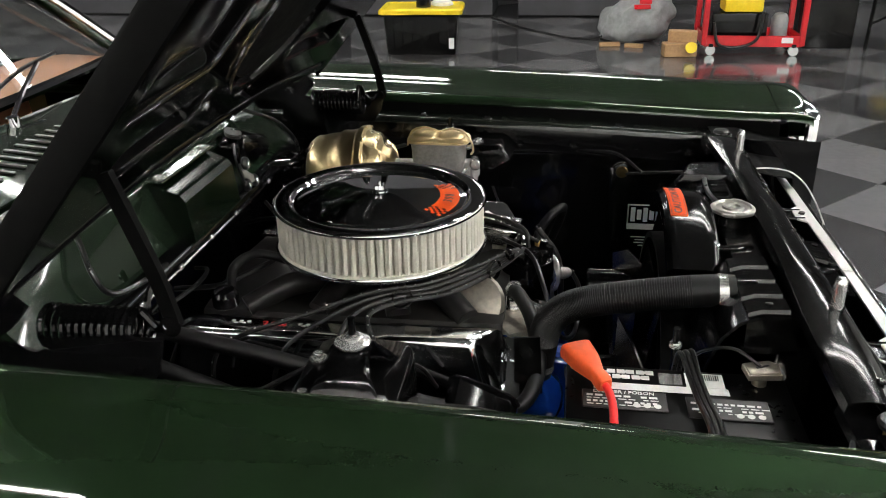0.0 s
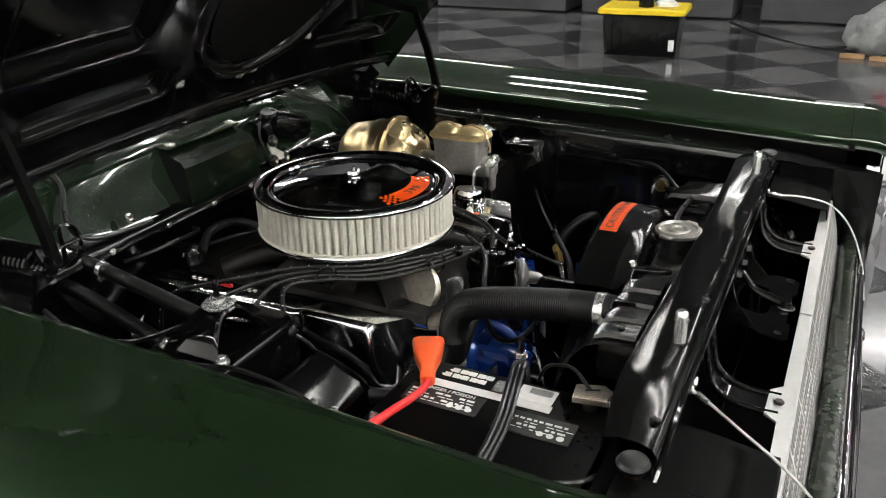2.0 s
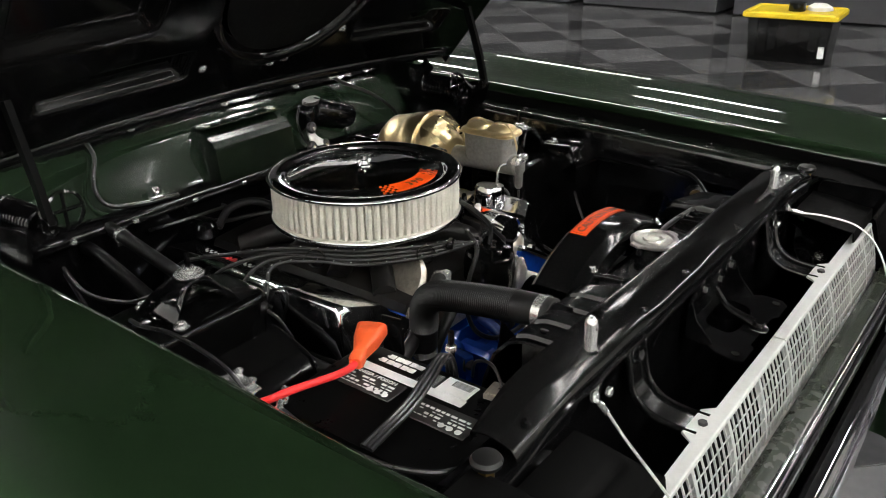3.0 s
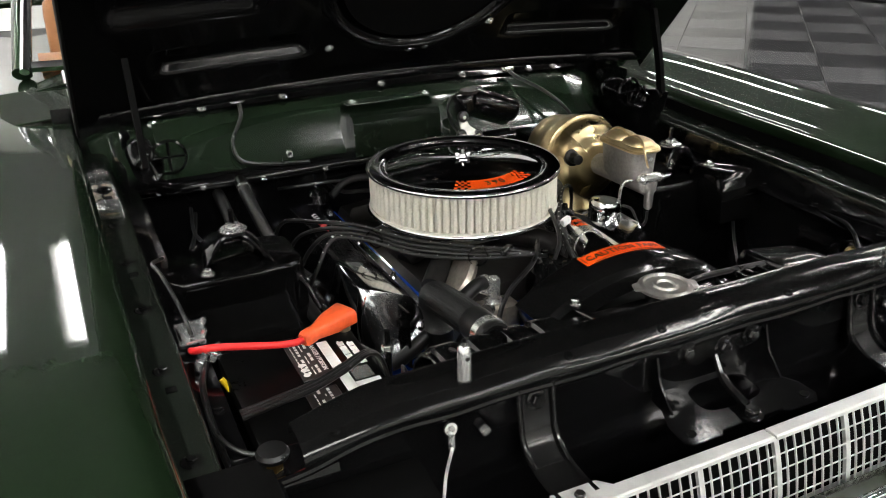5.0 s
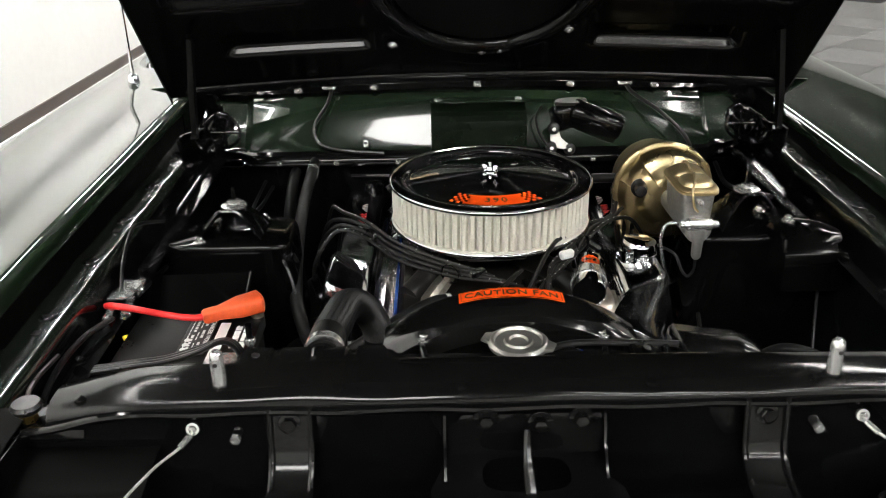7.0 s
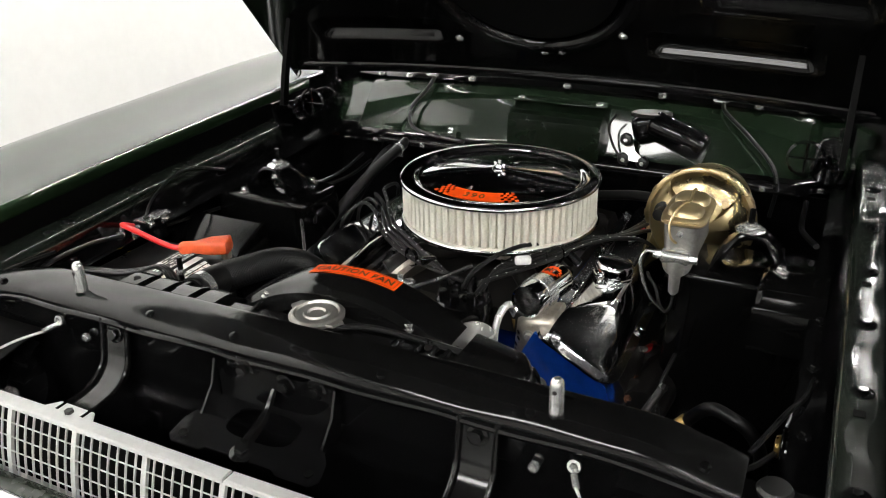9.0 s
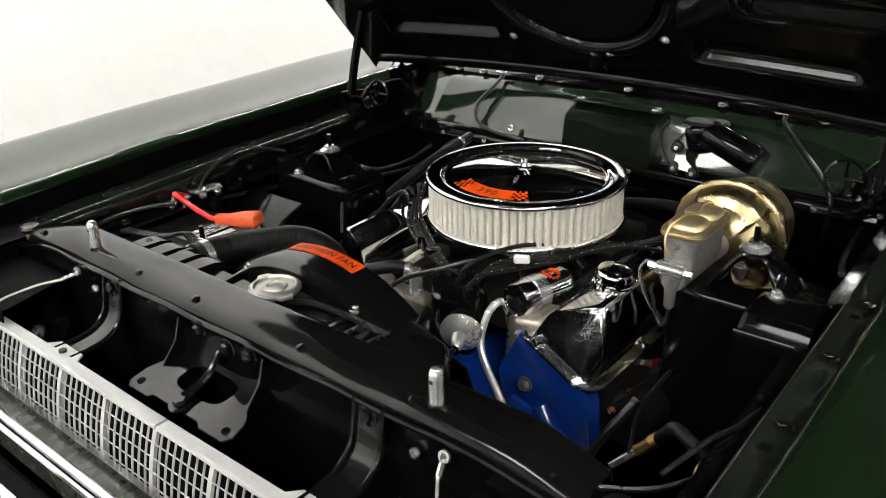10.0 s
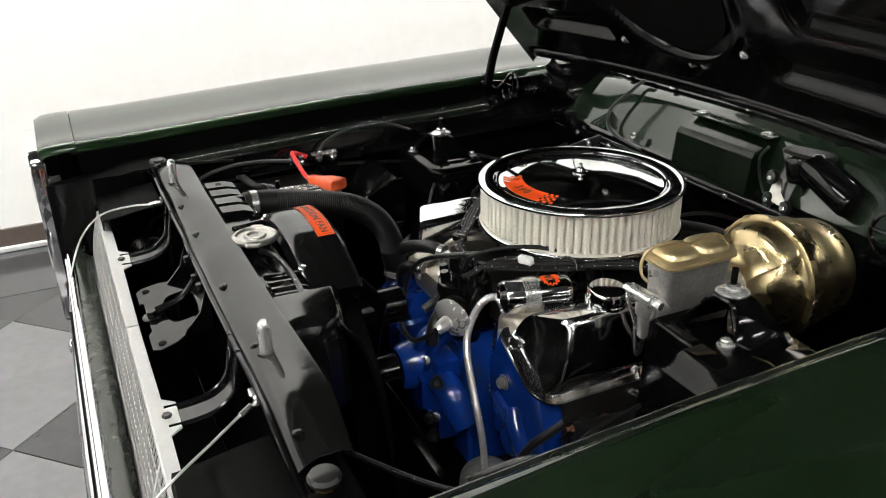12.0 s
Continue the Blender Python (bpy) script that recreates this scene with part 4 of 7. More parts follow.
# ---- engine ----
engine = thing("engine", "blue V8 engine with chrome valve covers and aluminium intake", "engine", (0.0, 0, 0.38))
part("block", box(B(), (-0.06, 0, 0.56), (0.44, 0.30, 0.28), 0.03, seg=2), "blue", engine, "blue painted engine block")
for side in (-1, 1):
    bm = B()
    ring_loft(bm, [[(x, side * y, z) for y, z in ((0.12, 0.70), (0.160, 0.780), (0.175, 0.776), (0.276, 0.715), (0.284, 0.69), (0.29, 0.62), (0.22, 0.56), (0.14, 0.58))] for x in (-0.28, 0.238)])
    part("cylinder_head", bm, "blue", engine, "blue painted cylinder head")
    # Plate added over the blue head to darken its shaded outer side.
    bm = B()
    ring_loft(bm, [[(x, side * y, z) for y, z in ((0.270, 0.7165), (0.286, 0.7125), (0.299, 0.692), (0.304, 0.62), (0.23, 0.556), (0.225, 0.562), (0.286, 0.62), (0.278, 0.69))] for x in (-0.282, 0.205)])
    part("head_side", bm, "dark_iron_shade", engine, "dark plate standing for shade on the blue head's outer side")

for side in (-1, 1):
    # cover section in the axes along the head face and out from it
    a0, dv, nv = Vector((0, side * 0.168, 0.784 if side > 0 else 0.776)), Vector((0, side * 0.87, -0.493)), Vector((0, side * 0.493, 0.87))
    fx = 0.0 if side < 0 else 0.004
    wide = 0.93
    sect = [(0.016, 0.0), (0.012, 0.022), (0.012, 0.045), (0.016, 0.0562), (0.025, 0.063), (0.058, 0.0915), (0.065, 0.0965), (0.071, 0.0975), (0.077, 0.0945), (0.104, 0.066), (0.128, 0.036), (0.134, 0.018), (0.136, 0.0)]
    sect = [(p * wide, q) for p, q in sect]
    front = [0.226, 0.222, 0.216, 0.211, 0.206, 0.188, 0.184, 0.182, 0.184, 0.192, 0.202, 0.210, 0.219]
    rings = []
    for e, k in ((0.0, 0.02), (0.15, 0.14), (0.85, 0.86), (1.0, 0.97), (1.0, 1.0)):
        back = 0.008 if k == 1.0 else 0.0
        rings.append([Vector((0.228 + (x1 - 0.228) * e - back + fx, 0, 0)) + a0 + dv * (0.076 + (p - 0.076) * (0.965 + 0.035 * k)) + nv * (q * k) for (p, q), x1 in zip(sect, front)])
    for x, k in ((0.08, 1.0), (0.06, 0.99), (0.045, 0.93), (-0.24, 0.93), (-0.252, 0.9), (-0.285, 0.12), (-0.29, 0.02)):
        rings.append([Vector((x + fx, 0, 0)) + a0 + dv * p + nv * (q * k) for p, q in sect])
    cover = part("valve_cover", ring_loft(B(), rings), "polish", engine, "polished chrome valve cover", 42)
    bm = B()
    fl = [(0.226, -0.004), (0.237, -0.001), (0.244, 0.006), (0.247, 0.016), (0.247, 0.106), (0.245, 0.120), (0.239, 0.133), (0.230, 0.143), (0.219, 0.149), (0.206, 0.152), (-0.29, 0.152), (-0.298, 0.143), (-0.298, 0.0), (-0.29, -0.006)]
    fl = [(q + fx, p * wide) for q, p in fl]
    slab(bm, fl if side > 0 else fl[::-1], a0 - nv * 0.001, (1, 0, 0), dv, 0.0055 * side, 0.0015)
    part("flange", bm, "polish", cover, "chrome cover flange")
    for x in (0.236, 0.06, -0.11, -0.28):
        for p in ((0.028,) if x > 0.2 else (0.004, 0.135)):
            part("cover_bolt", hexbolt(B(), Vector((x + fx, 0, 0)) + a0 + dv * p + nv * 0.005, nv, 0.0075, 0.006, 0.0105), "chrome", cover)
    face = (dv * 0.053 + nv * 0.0315).normalized()
    out = (nv * 0.053 - dv * 0.0315).normalized()
    c = a0 + dv * 0.04 + nv * 0.0721

    def on_cover(u, v, w, c=c, face=face, out=out, side=side):
        return Vector((-0.12, 0, 0)) + c + Vector((1, 0, 0)) * (u * -side) + face * (-v) + out * (w + 0.001)

    part("badge_number", lettering("390", 0.024, on_cover, 0.0005, 1.15), "redwire", cover, "red 390 number")
    bm = B()
    for e in (-1, 1):
        for i in range(5):
            for j in range(3):
                if (i + j) % 2 == 0:
                    u, v = e * (0.04 + 0.006 * i), (j - 1) * 0.006
                    pts = [on_cover(u + a, v + b, 0.0) for a, b in ((-0.003, -0.003), (0.003, -0.003), (0.003, 0.003), (-0.003, 0.003))]
                    bm.faces.new([bm.verts.new(p) for p in pts])
    part("badge_checks", bm, "white", cover, "checkered decal squares", kind="stuff")

    # exhaust manifold beside the head
    manifold = part("exhaust_manifold", tube(B(), [(0.2, side * 0.325, 0.658), (0.05, side * 0.335, 0.652), (-0.12, side * 0.338, 0.645), (-0.26, side * 0.335, 0.60)], 0.036, 16), "dark_iron_shade", engine, "dark cast iron exhaust manifold")
    for x in (0.17, 0.05, -0.08, -0.21):
        bm = tube(B(), [(x, side * 0.285, 0.665), (x, side * 0.305, 0.668), (x - 0.01, side * 0.325, 0.66)], 0.024, 10)
        box(bm, (x, side * 0.292, 0.655), (0.075, 0.014, 0.055), 0.006, (side * -35, 0, 0))
        part("port_runner", bm, "dark_iron_shade", manifold)
    for x in (0.2, 0.14, 0.02, -0.11):
        part("manifold_bolt", hexbolt(B(), (x, side * 0.302, 0.675), (0, side * 0.8, 0.6), 0.005, 0.006, 0.0075), "copper", engine, "rusty manifold bolt")

# filler cap and breather tube on the driver's cover
cap = thing("oil_filler_cap", "chrome push-on oil filler cap on the valve cover", "filler cap", (0.108, 0.244, 0.83))
part("neck", cyl(B(), (0.108, 0.243, 0.80), (0.108, 0.244, 0.832), 0.024, seg=24), "chrome", cap)
part("lid", lathe(B(), [(0.024, -0.006), (0.03, -0.004), (0.0305, 0.012), (0.032, 0.013), (0.032, 0.017), (0.0305, 0.018), (0.0305, 0.03), (0.027, 0.036), (0.014, 0.038), (0, 0.038)], (0.108, 0.244, 0.826), (0, 0.1, 1), 32), "chrome", cap)
cap2 = thing("breather_cap", "small black breather on the rear of the valve cover", "breather", (-0.2, -0.22, 0.82))
part("body", lathe(B(), [(0.014, 0), (0.02, 0.004), (0.02, 0.022), (0.015, 0.028), (0, 0.03)], (-0.2, -0.215, 0.835), (0, -0.1, 1), 20), "black", cap2)

# intake manifold, carburettor, front dress
bm = B()
ring_loft(bm, [[(x, y, z) for y, z in ((-0.165, 0.76), (-0.15, 0.792), (-0.07, 0.80), (0.07, 0.80), (0.15, 0.792), (0.165, 0.76))] for x in (-0.27, 0.215)])
part("intake_manifold", bm, "dull", engine, "dull cast intake manifold")
for side in (-1, 1):
    for x in (-0.2, -0.08, 0.05, 0.16):
        part("intake_runner", tube(B(), [(x * 0.35, side * 0.05, 0.812), (x * 0.7, side * 0.095, 0.815), (x, side * 0.14, 0.792)], 0.02, 12), "dull", engine, "cast intake runner")
part("carburettor", box(B(), (0.0, 0.0, 0.832), (0.15, 0.12, 0.05), 0.012, seg=2), "iron", engine, "grey carburettor body")
for x, y in ((0.07, 0.05), (0.07, -0.05), (-0.07, 0.05), (-0.07, -0.05)):
    part("carburettor_bowl", box(B(), (x, y, 0.838), (0.05, 0.045, 0.035), 0.008, seg=2), "cast", engine)
bm = B()
ring_loft(bm, [[(0.225 + o, y * k, z) for y, z in ((-0.12, 0.48), (-0.12, 0.66), (-0.07, 0.72), (0.06, 0.72), (0.095, 0.67), (0.095, 0.48))] for o, k in ((-0.06, 1), (0, 1), (0.03, 0.97), (0.036, 0.9))])
part("timing_cover", bm, "blue", engine, "blue timing cover")
bm = box(B(), (0.28, -0.015, 0.60), (0.05, 0.15, 0.16), 0.014, seg=2)
cyl(bm, (0.285, -0.02, 0.64), (0.345, -0.02, 0.64), 0.05, 0.042, 24, 0.006)
ring_loft(bm, [[(0.262, y, z), (0.318, y, z), (0.324, y, z - 0.006), (0.324, y, z2 + 0.008), (0.31, y, z2), (0.262, y, z2)] for y, z, z2 in ((-0.075, 0.692, 0.60), (-0.068, 0.70, 0.585), (-0.05, 0.70, 0.575), (-0.046, 0.66, 0.575), (0.03, 0.65, 0.572), (0.04, 0.645, 0.578))])
box(bm, (0.29, -0.112, 0.645), (0.06, 0.02, 0.14), 0.006, (0, 0, -12), 2)
tube(bm, [(0.26, -0.005, 0.72), (0.30, -0.005, 0.70), (0.315, -0.005, 0.66)], 0.011, 10)
tube(bm, [(0.26, 0.025, 0.71), (0.295, 0.025, 0.69), (0.305, 0.025, 0.65)], 0.010, 10)
tube(bm, [(0.29, 0.03, 0.64), (0.285, 0.075, 0.625), (0.27, 0.105, 0.58)], 0.028, 14)
tube(bm, [(0.29, -0.09, 0.62), (0.285, -0.12, 0.60), (0.26, -0.14, 0.56)], 0.028, 14)
part("water_pump", bm, "blue", engine, "blue cast water pump")
for y, z in ((-0.12, 0.70), (0.08, 0.66), (0.05, 0.57), (0.06, 0.54)):
    part("pump_nut", hexbolt(B(), (0.312, y, z), (1, 0.2, 0.1), 0.009, 0.01, 0.013), "dull", engine)
for y, z in ((0.055, 0.69), (-0.085, 0.56), (0.09, 0.6)):
    part("pump_bolt", hexbolt(B(), (0.317, y, z), (1, 0, 0), 0.008, 0.007), "steel", engine)
for y, z in ((0.172, 0.692), (-0.172, 0.692)):
    part("head_bolt", hexbolt(B(), (0.239, y, z), (1, 0, 0), 0.009, 0.009, 0.013), "cast", engine)
bm = lathe(B(), [(0.024, -0.085), (0.04, -0.07), (0.047, -0.045), (0.046, -0.022), (0.038, -0.003), (0.0285, 0.005), (0.0255, 0.010), (0.0215, 0.014)], (0.268, -0.177, 0.717), (0.05, -0.12, 1), 28)
tube(bm, [(0.265, -0.165, 0.70), (0.262, -0.13, 0.692), (0.255, -0.095, 0.70)], 0.034, 18)
part("water_neck", bm, "blue", engine, "blue thermostat water neck")
cyl_bm = cyl(B(), (0.345, 0.015, 0.785), (0.425, 0.015, 0.785), 0.031, seg=28, bev=0.003)
part("fan_spacer", cyl_bm, "black", engine, "glossy black spacer drum")
bm = box(B(), (0.225, -0.085, 0.752), (0.06, 0.13, 0.05), 0.014, seg=2)
lathe(bm, [(0.028, 0), (0.05, 0.004), (0.054, 0.012), (0.05, 0.02), (0.02, 0.024)], (0.165, -0.09, 0.79), (-0.15, -0.6, 0.5), 28)
box(bm, (0.172, -0.085, 0.752), (0.05, 0.06, 0.05), 0.014, (0, 0, 20), 2)
box(bm, (0.235, -0.135, 0.772), (0.05, 0.05, 0.03), 0.01, (0, 0, 30), 2)
part("thermostat_housing", bm, "cast", engine, "stained aluminium thermostat housing")
bm = cyl(B(), (0.227, -0.061, 0.770), (0.227, -0.061, 0.780), 0.0165, seg=20)
lathe(bm, [(0.0115, 0), (0.0115, 0.038), (0.0095, 0.041)], (0.227, -0.061, 0.780), (0, 0, 1), 6)
part("temperature_sender", bm, "steel", engine, "tall zinc sender nut")
bm = B()
cyl(bm, (0.245, -0.02, 0.765), (0.29, -0.02, 0.742), 0.008)
part("bypass_pipe", tube(bm, [(0.26, 0.0, 0.75), (0.285, 0.015, 0.735), (0.30, 0.03, 0.70)], 0.011, 12), "rubber", engine)
# aluminium end of the intake, bulging forward under the coil
rings = []
for x, k in ((0.17, 1.0), (0.206, 1.0), (0.220, 0.95), (0.227, 0.82), (0.230, 0.6)):
    rings.append([(x, 0.152 + (y - 0.152) * k, 0.758 + (z - 0.758) * k) for y, z in ((0.122, 0.75), (0.126, 0.79), (0.145, 0.80), (0.186, 0.806), (0.193, 0.795), (0.187, 0.775), (0.165, 0.74), (0.14, 0.703), (0.126, 0.698), (0.119, 0.715))])
bm = ring_loft(B(), rings)
part("front_plate", bm, "cast", engine, "aluminium end of the intake manifold", 60)
part("plate_bolt", hexbolt(B(), (0.229, 0.15, 0.768), (1, 0, 0), 0.007, 0.006, 0.01), "iron", engine)
part("fuel_pump", lathe(B(), [(0.035, -0.03), (0.045, -0.025), (0.045, 0.0), (0.04, 0.006), (0.03, 0.03), (0, 0.035)], (0.285, 0.20, 0.52), (0.5, 0.9, 0.2), 24), "iron", engine)
for side in (-1, 1):
    bm = cyl(B(), (0.225, side * 0.205, 0.605), (0.252, side * 0.205, 0.605), 0.03, 0.026, 20, 0.004)
    box(bm, (0.236, side * 0.165, 0.64), (0.022, 0.05, 0.035), 0.008, (side * -20, 0, 0), 2)
    tube(bm, [(0.236, side * 0.20, 0.66), (0.244, side * 0.225, 0.63), (0.24, side * 0.25, 0.60)], 0.016, 10)
    part("front_boss", bm, "blue", engine, "blue cast boss on the head")
part("fan_hub", cyl(B(), (0.345, -0.02, 0.64), (0.40, -0.02, 0.64), 0.03, seg=20, bev=0.004), "satin", engine)
fan = thing("engine_fan", "black engine fan behind the radiator", "fan", (0.41, -0.02, 0.64))
for i in range(6):
    a = 2 * math.pi * i / 6 + 0.3
    u = Vector((0, math.cos(a), math.sin(a)))
    w = Vector((0.45, -math.sin(a), math.cos(a)))
    part("blade", slab(B(), [(0.03, -0.03), (0.2, -0.05), (0.215, 0.0), (0.2, 0.05), (0.03, 0.03)], (0.41, -0.02, 0.64), u, w, 0.003), "satin", fan)
part("hub", cyl(B(), (0.40, -0.02, 0.64), (0.425, -0.02, 0.64), 0.05, seg=24, bev=0.004), "satin", fan)

# ---- air cleaner ----
AC = (-0.004, 0.003)
air = thing("air_cleaner", "round chrome open-element air cleaner on the engine", "air cleaner", (AC[0], AC[1], 0.85))
lid_prof = [(0.1735, 0.9335), (0.1770, 0.9345), (0.1785, 0.937), (0.1782, 0.940), (0.1755, 0.943), (0.171, 0.944), (0.153, 0.9435), (0.149, 0.9415), (0.1465, 0.9375),
            (0.144, 0.9355), (0.141, 0.9355), (0.137, 0.9368), (0.10, 0.9405), (0.06, 0.9445), (0.03, 0.9475), (0.02, 0.9485), (0.0, 0.949)]
part("lid", lathe(B(), [(r, z - 0.9) for r, z in lid_prof], (*AC, 0.9), (0, 0, 1), 96), "chrome", air, "polished chrome lid with a raised centre", 60)


def lid_z(r):
    for (r1, z1), (r2, z2) in zip(lid_prof[3:], lid_prof[4:]):
        if r2 <= r <= r1:
            return z1 + (z2 - z1) * (r1 - r) / (r1 - r2)
    return 0.949


bm = B()
n = 78
rings = []
for z in (0.8705, 0.90, 0.9345):
    r = []
    for i in range(n * 4):
        a = math.pi * 2 * (i + (0.0 if i % 2 == 0 else (0.28 if i % 4 == 1 else -0.28))) / (n * 4)
        rad = (0.1732, 0.1712, 0.1625, 0.1712)[i % 4] + 0.0005 * math.sin(i * 0.37) + 0.0003 * math.sin(i * 1.9 + z * 90)
        r.append((AC[0] + rad * math.cos(a), AC[1] + rad * math.sin(a), z))
    rings.append(r)
ring_loft(bm, rings)
element = part("filter_element", bm, "paper", air, "white pleated paper element", 40)
part("end_ring", lathe(B(), [(0.160, 0.0), (0.174, 0.0), (0.1745, 0.003), (0.174, 0.006), (0.160, 0.006)], (*AC, 0.8655), (0, 0, 1), 96), "paper", element)
part("base_pan", lathe(B(), [(0.05, -0.02), (0.07, -0.012), (0.10, 0.0), (0.150, 0.002), (0.172, 0.0), (0.177, 0.002), (0.1785, 0.006), (0.176, 0.0095), (0.172, 0.0085), (0.15, 0.008), (0.05, 0.006)], (*AC, 0.858), (0, 0, 1), 96), "chrome", air, "chrome base pan", 60)
nut = part("wing_nut", lathe(B(), [(0.0135, 0), (0.013, 0.0025), (0.008, 0.004), (0.006, 0.010), (0.004, 0.011)], (*AC, 0.9485), (0, 0, 1), 24), "chrome", air, "chrome wing nut")
part("stud", cyl(B(), (*AC, 0.952), (*AC, 0.966), 0.003, seg=10), "steel", nut)
for e in (-1, 1):
    part("wing", slab(B(), [(0.003, 0.0), (0.012, 0.002), (0.0145, 0.008), (0.010, 0.009), (0.004, 0.006)], (AC[0] - 0.001, AC[1], 0.9515), (0.3 * e, e, 0), (0, 0, 1), 0.003, 0.0008), "chrome", nut)


def on_lid(r, a, h=0.0006):
    return Vector((AC[0] + r * math.cos(a), AC[1] + r * math.sin(a), lid_z(r) + h))


def lid_patch(bm, r0, r1, a0, a1, nr=4, na=20, h=0.0006):
    vs = [[bm.verts.new(on_lid(r0 + (r1 - r0) * i / nr, radians(a0 + (a1 - a0) * j / na), h)) for j in range(na + 1)] for i in range(nr + 1)]
    for i in range(nr):
        for j in range(na):
            bm.faces.new((vs[i][j], vs[i + 1][j], vs[i + 1][j + 1], vs[i][j + 1]))
    return bm


DR0, DR1 = 0.101, 0.134
decal = part("decal", lid_patch(B(), DR0, DR1, -21, 23), "orange", air, "orange 390 decal with checkered ends")
bm = B()
w = 2.6
for e, s0 in ((-1, -21), (1, 23)):
    for i in range(5):
        for j in range(5):
            a = s0 + e * i * w
            k0 = DR0 + (DR1 - DR0) * j / 5
            if (i + j) % 2 == 0:
                lid_patch(bm, k0, k0 + (DR1 - DR0) / 5, min(a, a + e * w), max(a, a + e * w), 1, 2)
part("checks", bm, "orange", decal, "orange checker squares", kind="stuff")
part("number", lettering("390", 0.021, lambda u, v, q: on_lid(0.1175 - v, u / 0.1175 + radians(1), 0.001 + q), 0.0002, 1.3), "ink", decal, "black 390 number")

# ---- ignition ----
dist = thing("distributor", "black distributor with a silver vacuum canister", "distributor", (0.235, 0.025, 0.72))
part("body", lathe(B(), [(0.022, 0), (0.026, 0.02), (0.042, 0.034), (0.043, 0.07)], (0.240, 0.046, 0.71), (0.05, 0, 1), 28), "plastic", dist, "black distributor body")
part("cap", lathe(B(), [(0.046, 0), (0.047, 0.004), (0.0455, 0.03), (0.043, 0.044), (0.034, 0.05), (0, 0.051)], (0.243, 0.046, 0.778), (0.05, 0, 1), 32), "plastic", dist, "black distributor cap")
for i in range(8):
    a = 2 * math.pi * i / 8
    part("tower", cyl(B(), (0.246 + 0.032 * math.cos(a), 0.046 + 0.032 * math.sin(a), 0.822), (0.247 + 0.034 * math.cos(a), 0.046 + 0.034 * math.sin(a), 0.842), 0.0085, 0.007, 10), "plastic", dist)
part("vacuum_canister", lathe(B(), [(0.006, -0.012), (0.012, -0.006), (0.030, -0.003), (0.034, 0.002), (0.034, 0.006), (0.03, 0.009), (0.022, 0.014), (0.012, 0.018), (0.0105, 0.036), (0.0085, 0.04), (0.004, 0.046)], (0.281, 0.079, 0.775), (0.87, 0.43, -0.13), 28), "tubing", dist, "bright vacuum canister", 22)
part("arm", cyl(B(), (0.24, 0.05, 0.765), (0.275, 0.075, 0.774), 0.007), "iron", dist)
part("clip", strip(B(), [(0.288, 0.04, 0.765), (0.293, 0.04, 0.785), (0.288, 0.04, 0.805)], (1, 0, 0), 0.006, 0.0012), "steel", dist)

loop_hose = thing("vacuum_hose", "thin black vacuum hose looping from the canister", "hose", (0.318, 0.095, 0.77))
part("tubing", tube(B(), [(0.322, 0.098, 0.769), (0.335, 0.08, 0.750), (0.336, 0.03, 0.722), (0.325, -0.035, 0.715), (0.305, -0.075, 0.735), (0.29, -0.085, 0.775), (0.275, -0.06, 0.815), (0.25, 0.0, 0.845), (0.2, 0.04, 0.855)], 0.0042, 8), "rubber", loop_hose)
part("end_sleeve", cyl(B(), (0.316, 0.095, 0.7695), (0.324, 0.099, 0.7685), 0.0058, seg=10), "plastic", loop_hose)

coil = thing("ignition_coil", "chrome ignition coil in a steel clamp", "ignition coil", (0.165, 0.143, 0.80))
c0, c1 = Vector((0.228, 0.143, 0.825)), Vector((0.124, 0.160, 0.822))
ax = (c1 - c0).normalized()
part("can", lathe(B(), [(0.02, 0.004), (0.0225, 0.004), (0.0255, 0.0), (0.027, 0.003), (0.0265, 0.05), (0.0268, 0.095), (0.028, 0.099), (0.028, 0.105), (0.026, 0.108), (0, 0.108)], c0, ax, 32), "chrome", coil, "chrome coil can")
part("end_cap", lathe(B(), [(0.023, 0.003), (0.0, 0.004)], c0, ax, 28, False), "plastic", coil)
part("tower", lathe(B(), [(0.024, 0.0), (0.02, 0.012), (0.01, 0.018), (0.009, 0.035), (0.006, 0.036)], c1 - ax * 0.0, ax, 20), "plastic", coil)
part("clamp", lathe(B(), [(0.0275, 0.0), (0.029, 0.0), (0.029, 0.024), (0.0275, 0.024)], c0 + ax * 0.03, ax, 32), "steel", coil, "dull steel clamp band")
part("clamp_foot", slab(B(), [(-0.011, 0), (0.011, 0), (0.011, -0.03), (-0.011, -0.03)], c0 + ax * 0.042 + Vector((0.006, 0.012, -0.022)), ax, (0, 0, 1), 0.002), "steel", coil)
d0, u0, w0 = frame_of((0, 0, 0), ax)


def on_can(s, a, h=0.0004):
    return c0 + ax * s + (u0 * math.cos(a) + w0 * math.sin(a)) * (0.0268 + h)


face_a = max((on_can(0, 2 * math.pi * k / 90).z + 0.6 * on_can(0, 2 * math.pi * k / 90).x, 2 * math.pi * k / 90) for k in range(90))[1]
bm = B()
vs = []
for i in range(28):
    a = 2 * math.pi * i / 28
    rr = 0.0175 if i % 2 else 0.0135
    vs.append(bm.verts.new(on_can(0.076 + rr * math.cos(a), face_a + rr * math.sin(a) / 0.027)))
mid = bm.verts.new(on_can(0.076, face_a))
for i in range(28):
    bm.faces.new((vs[i], vs[(i + 1) % 28], mid))
part("sticker", bm, "orange", coil, "orange round coil sticker")
bm = B()
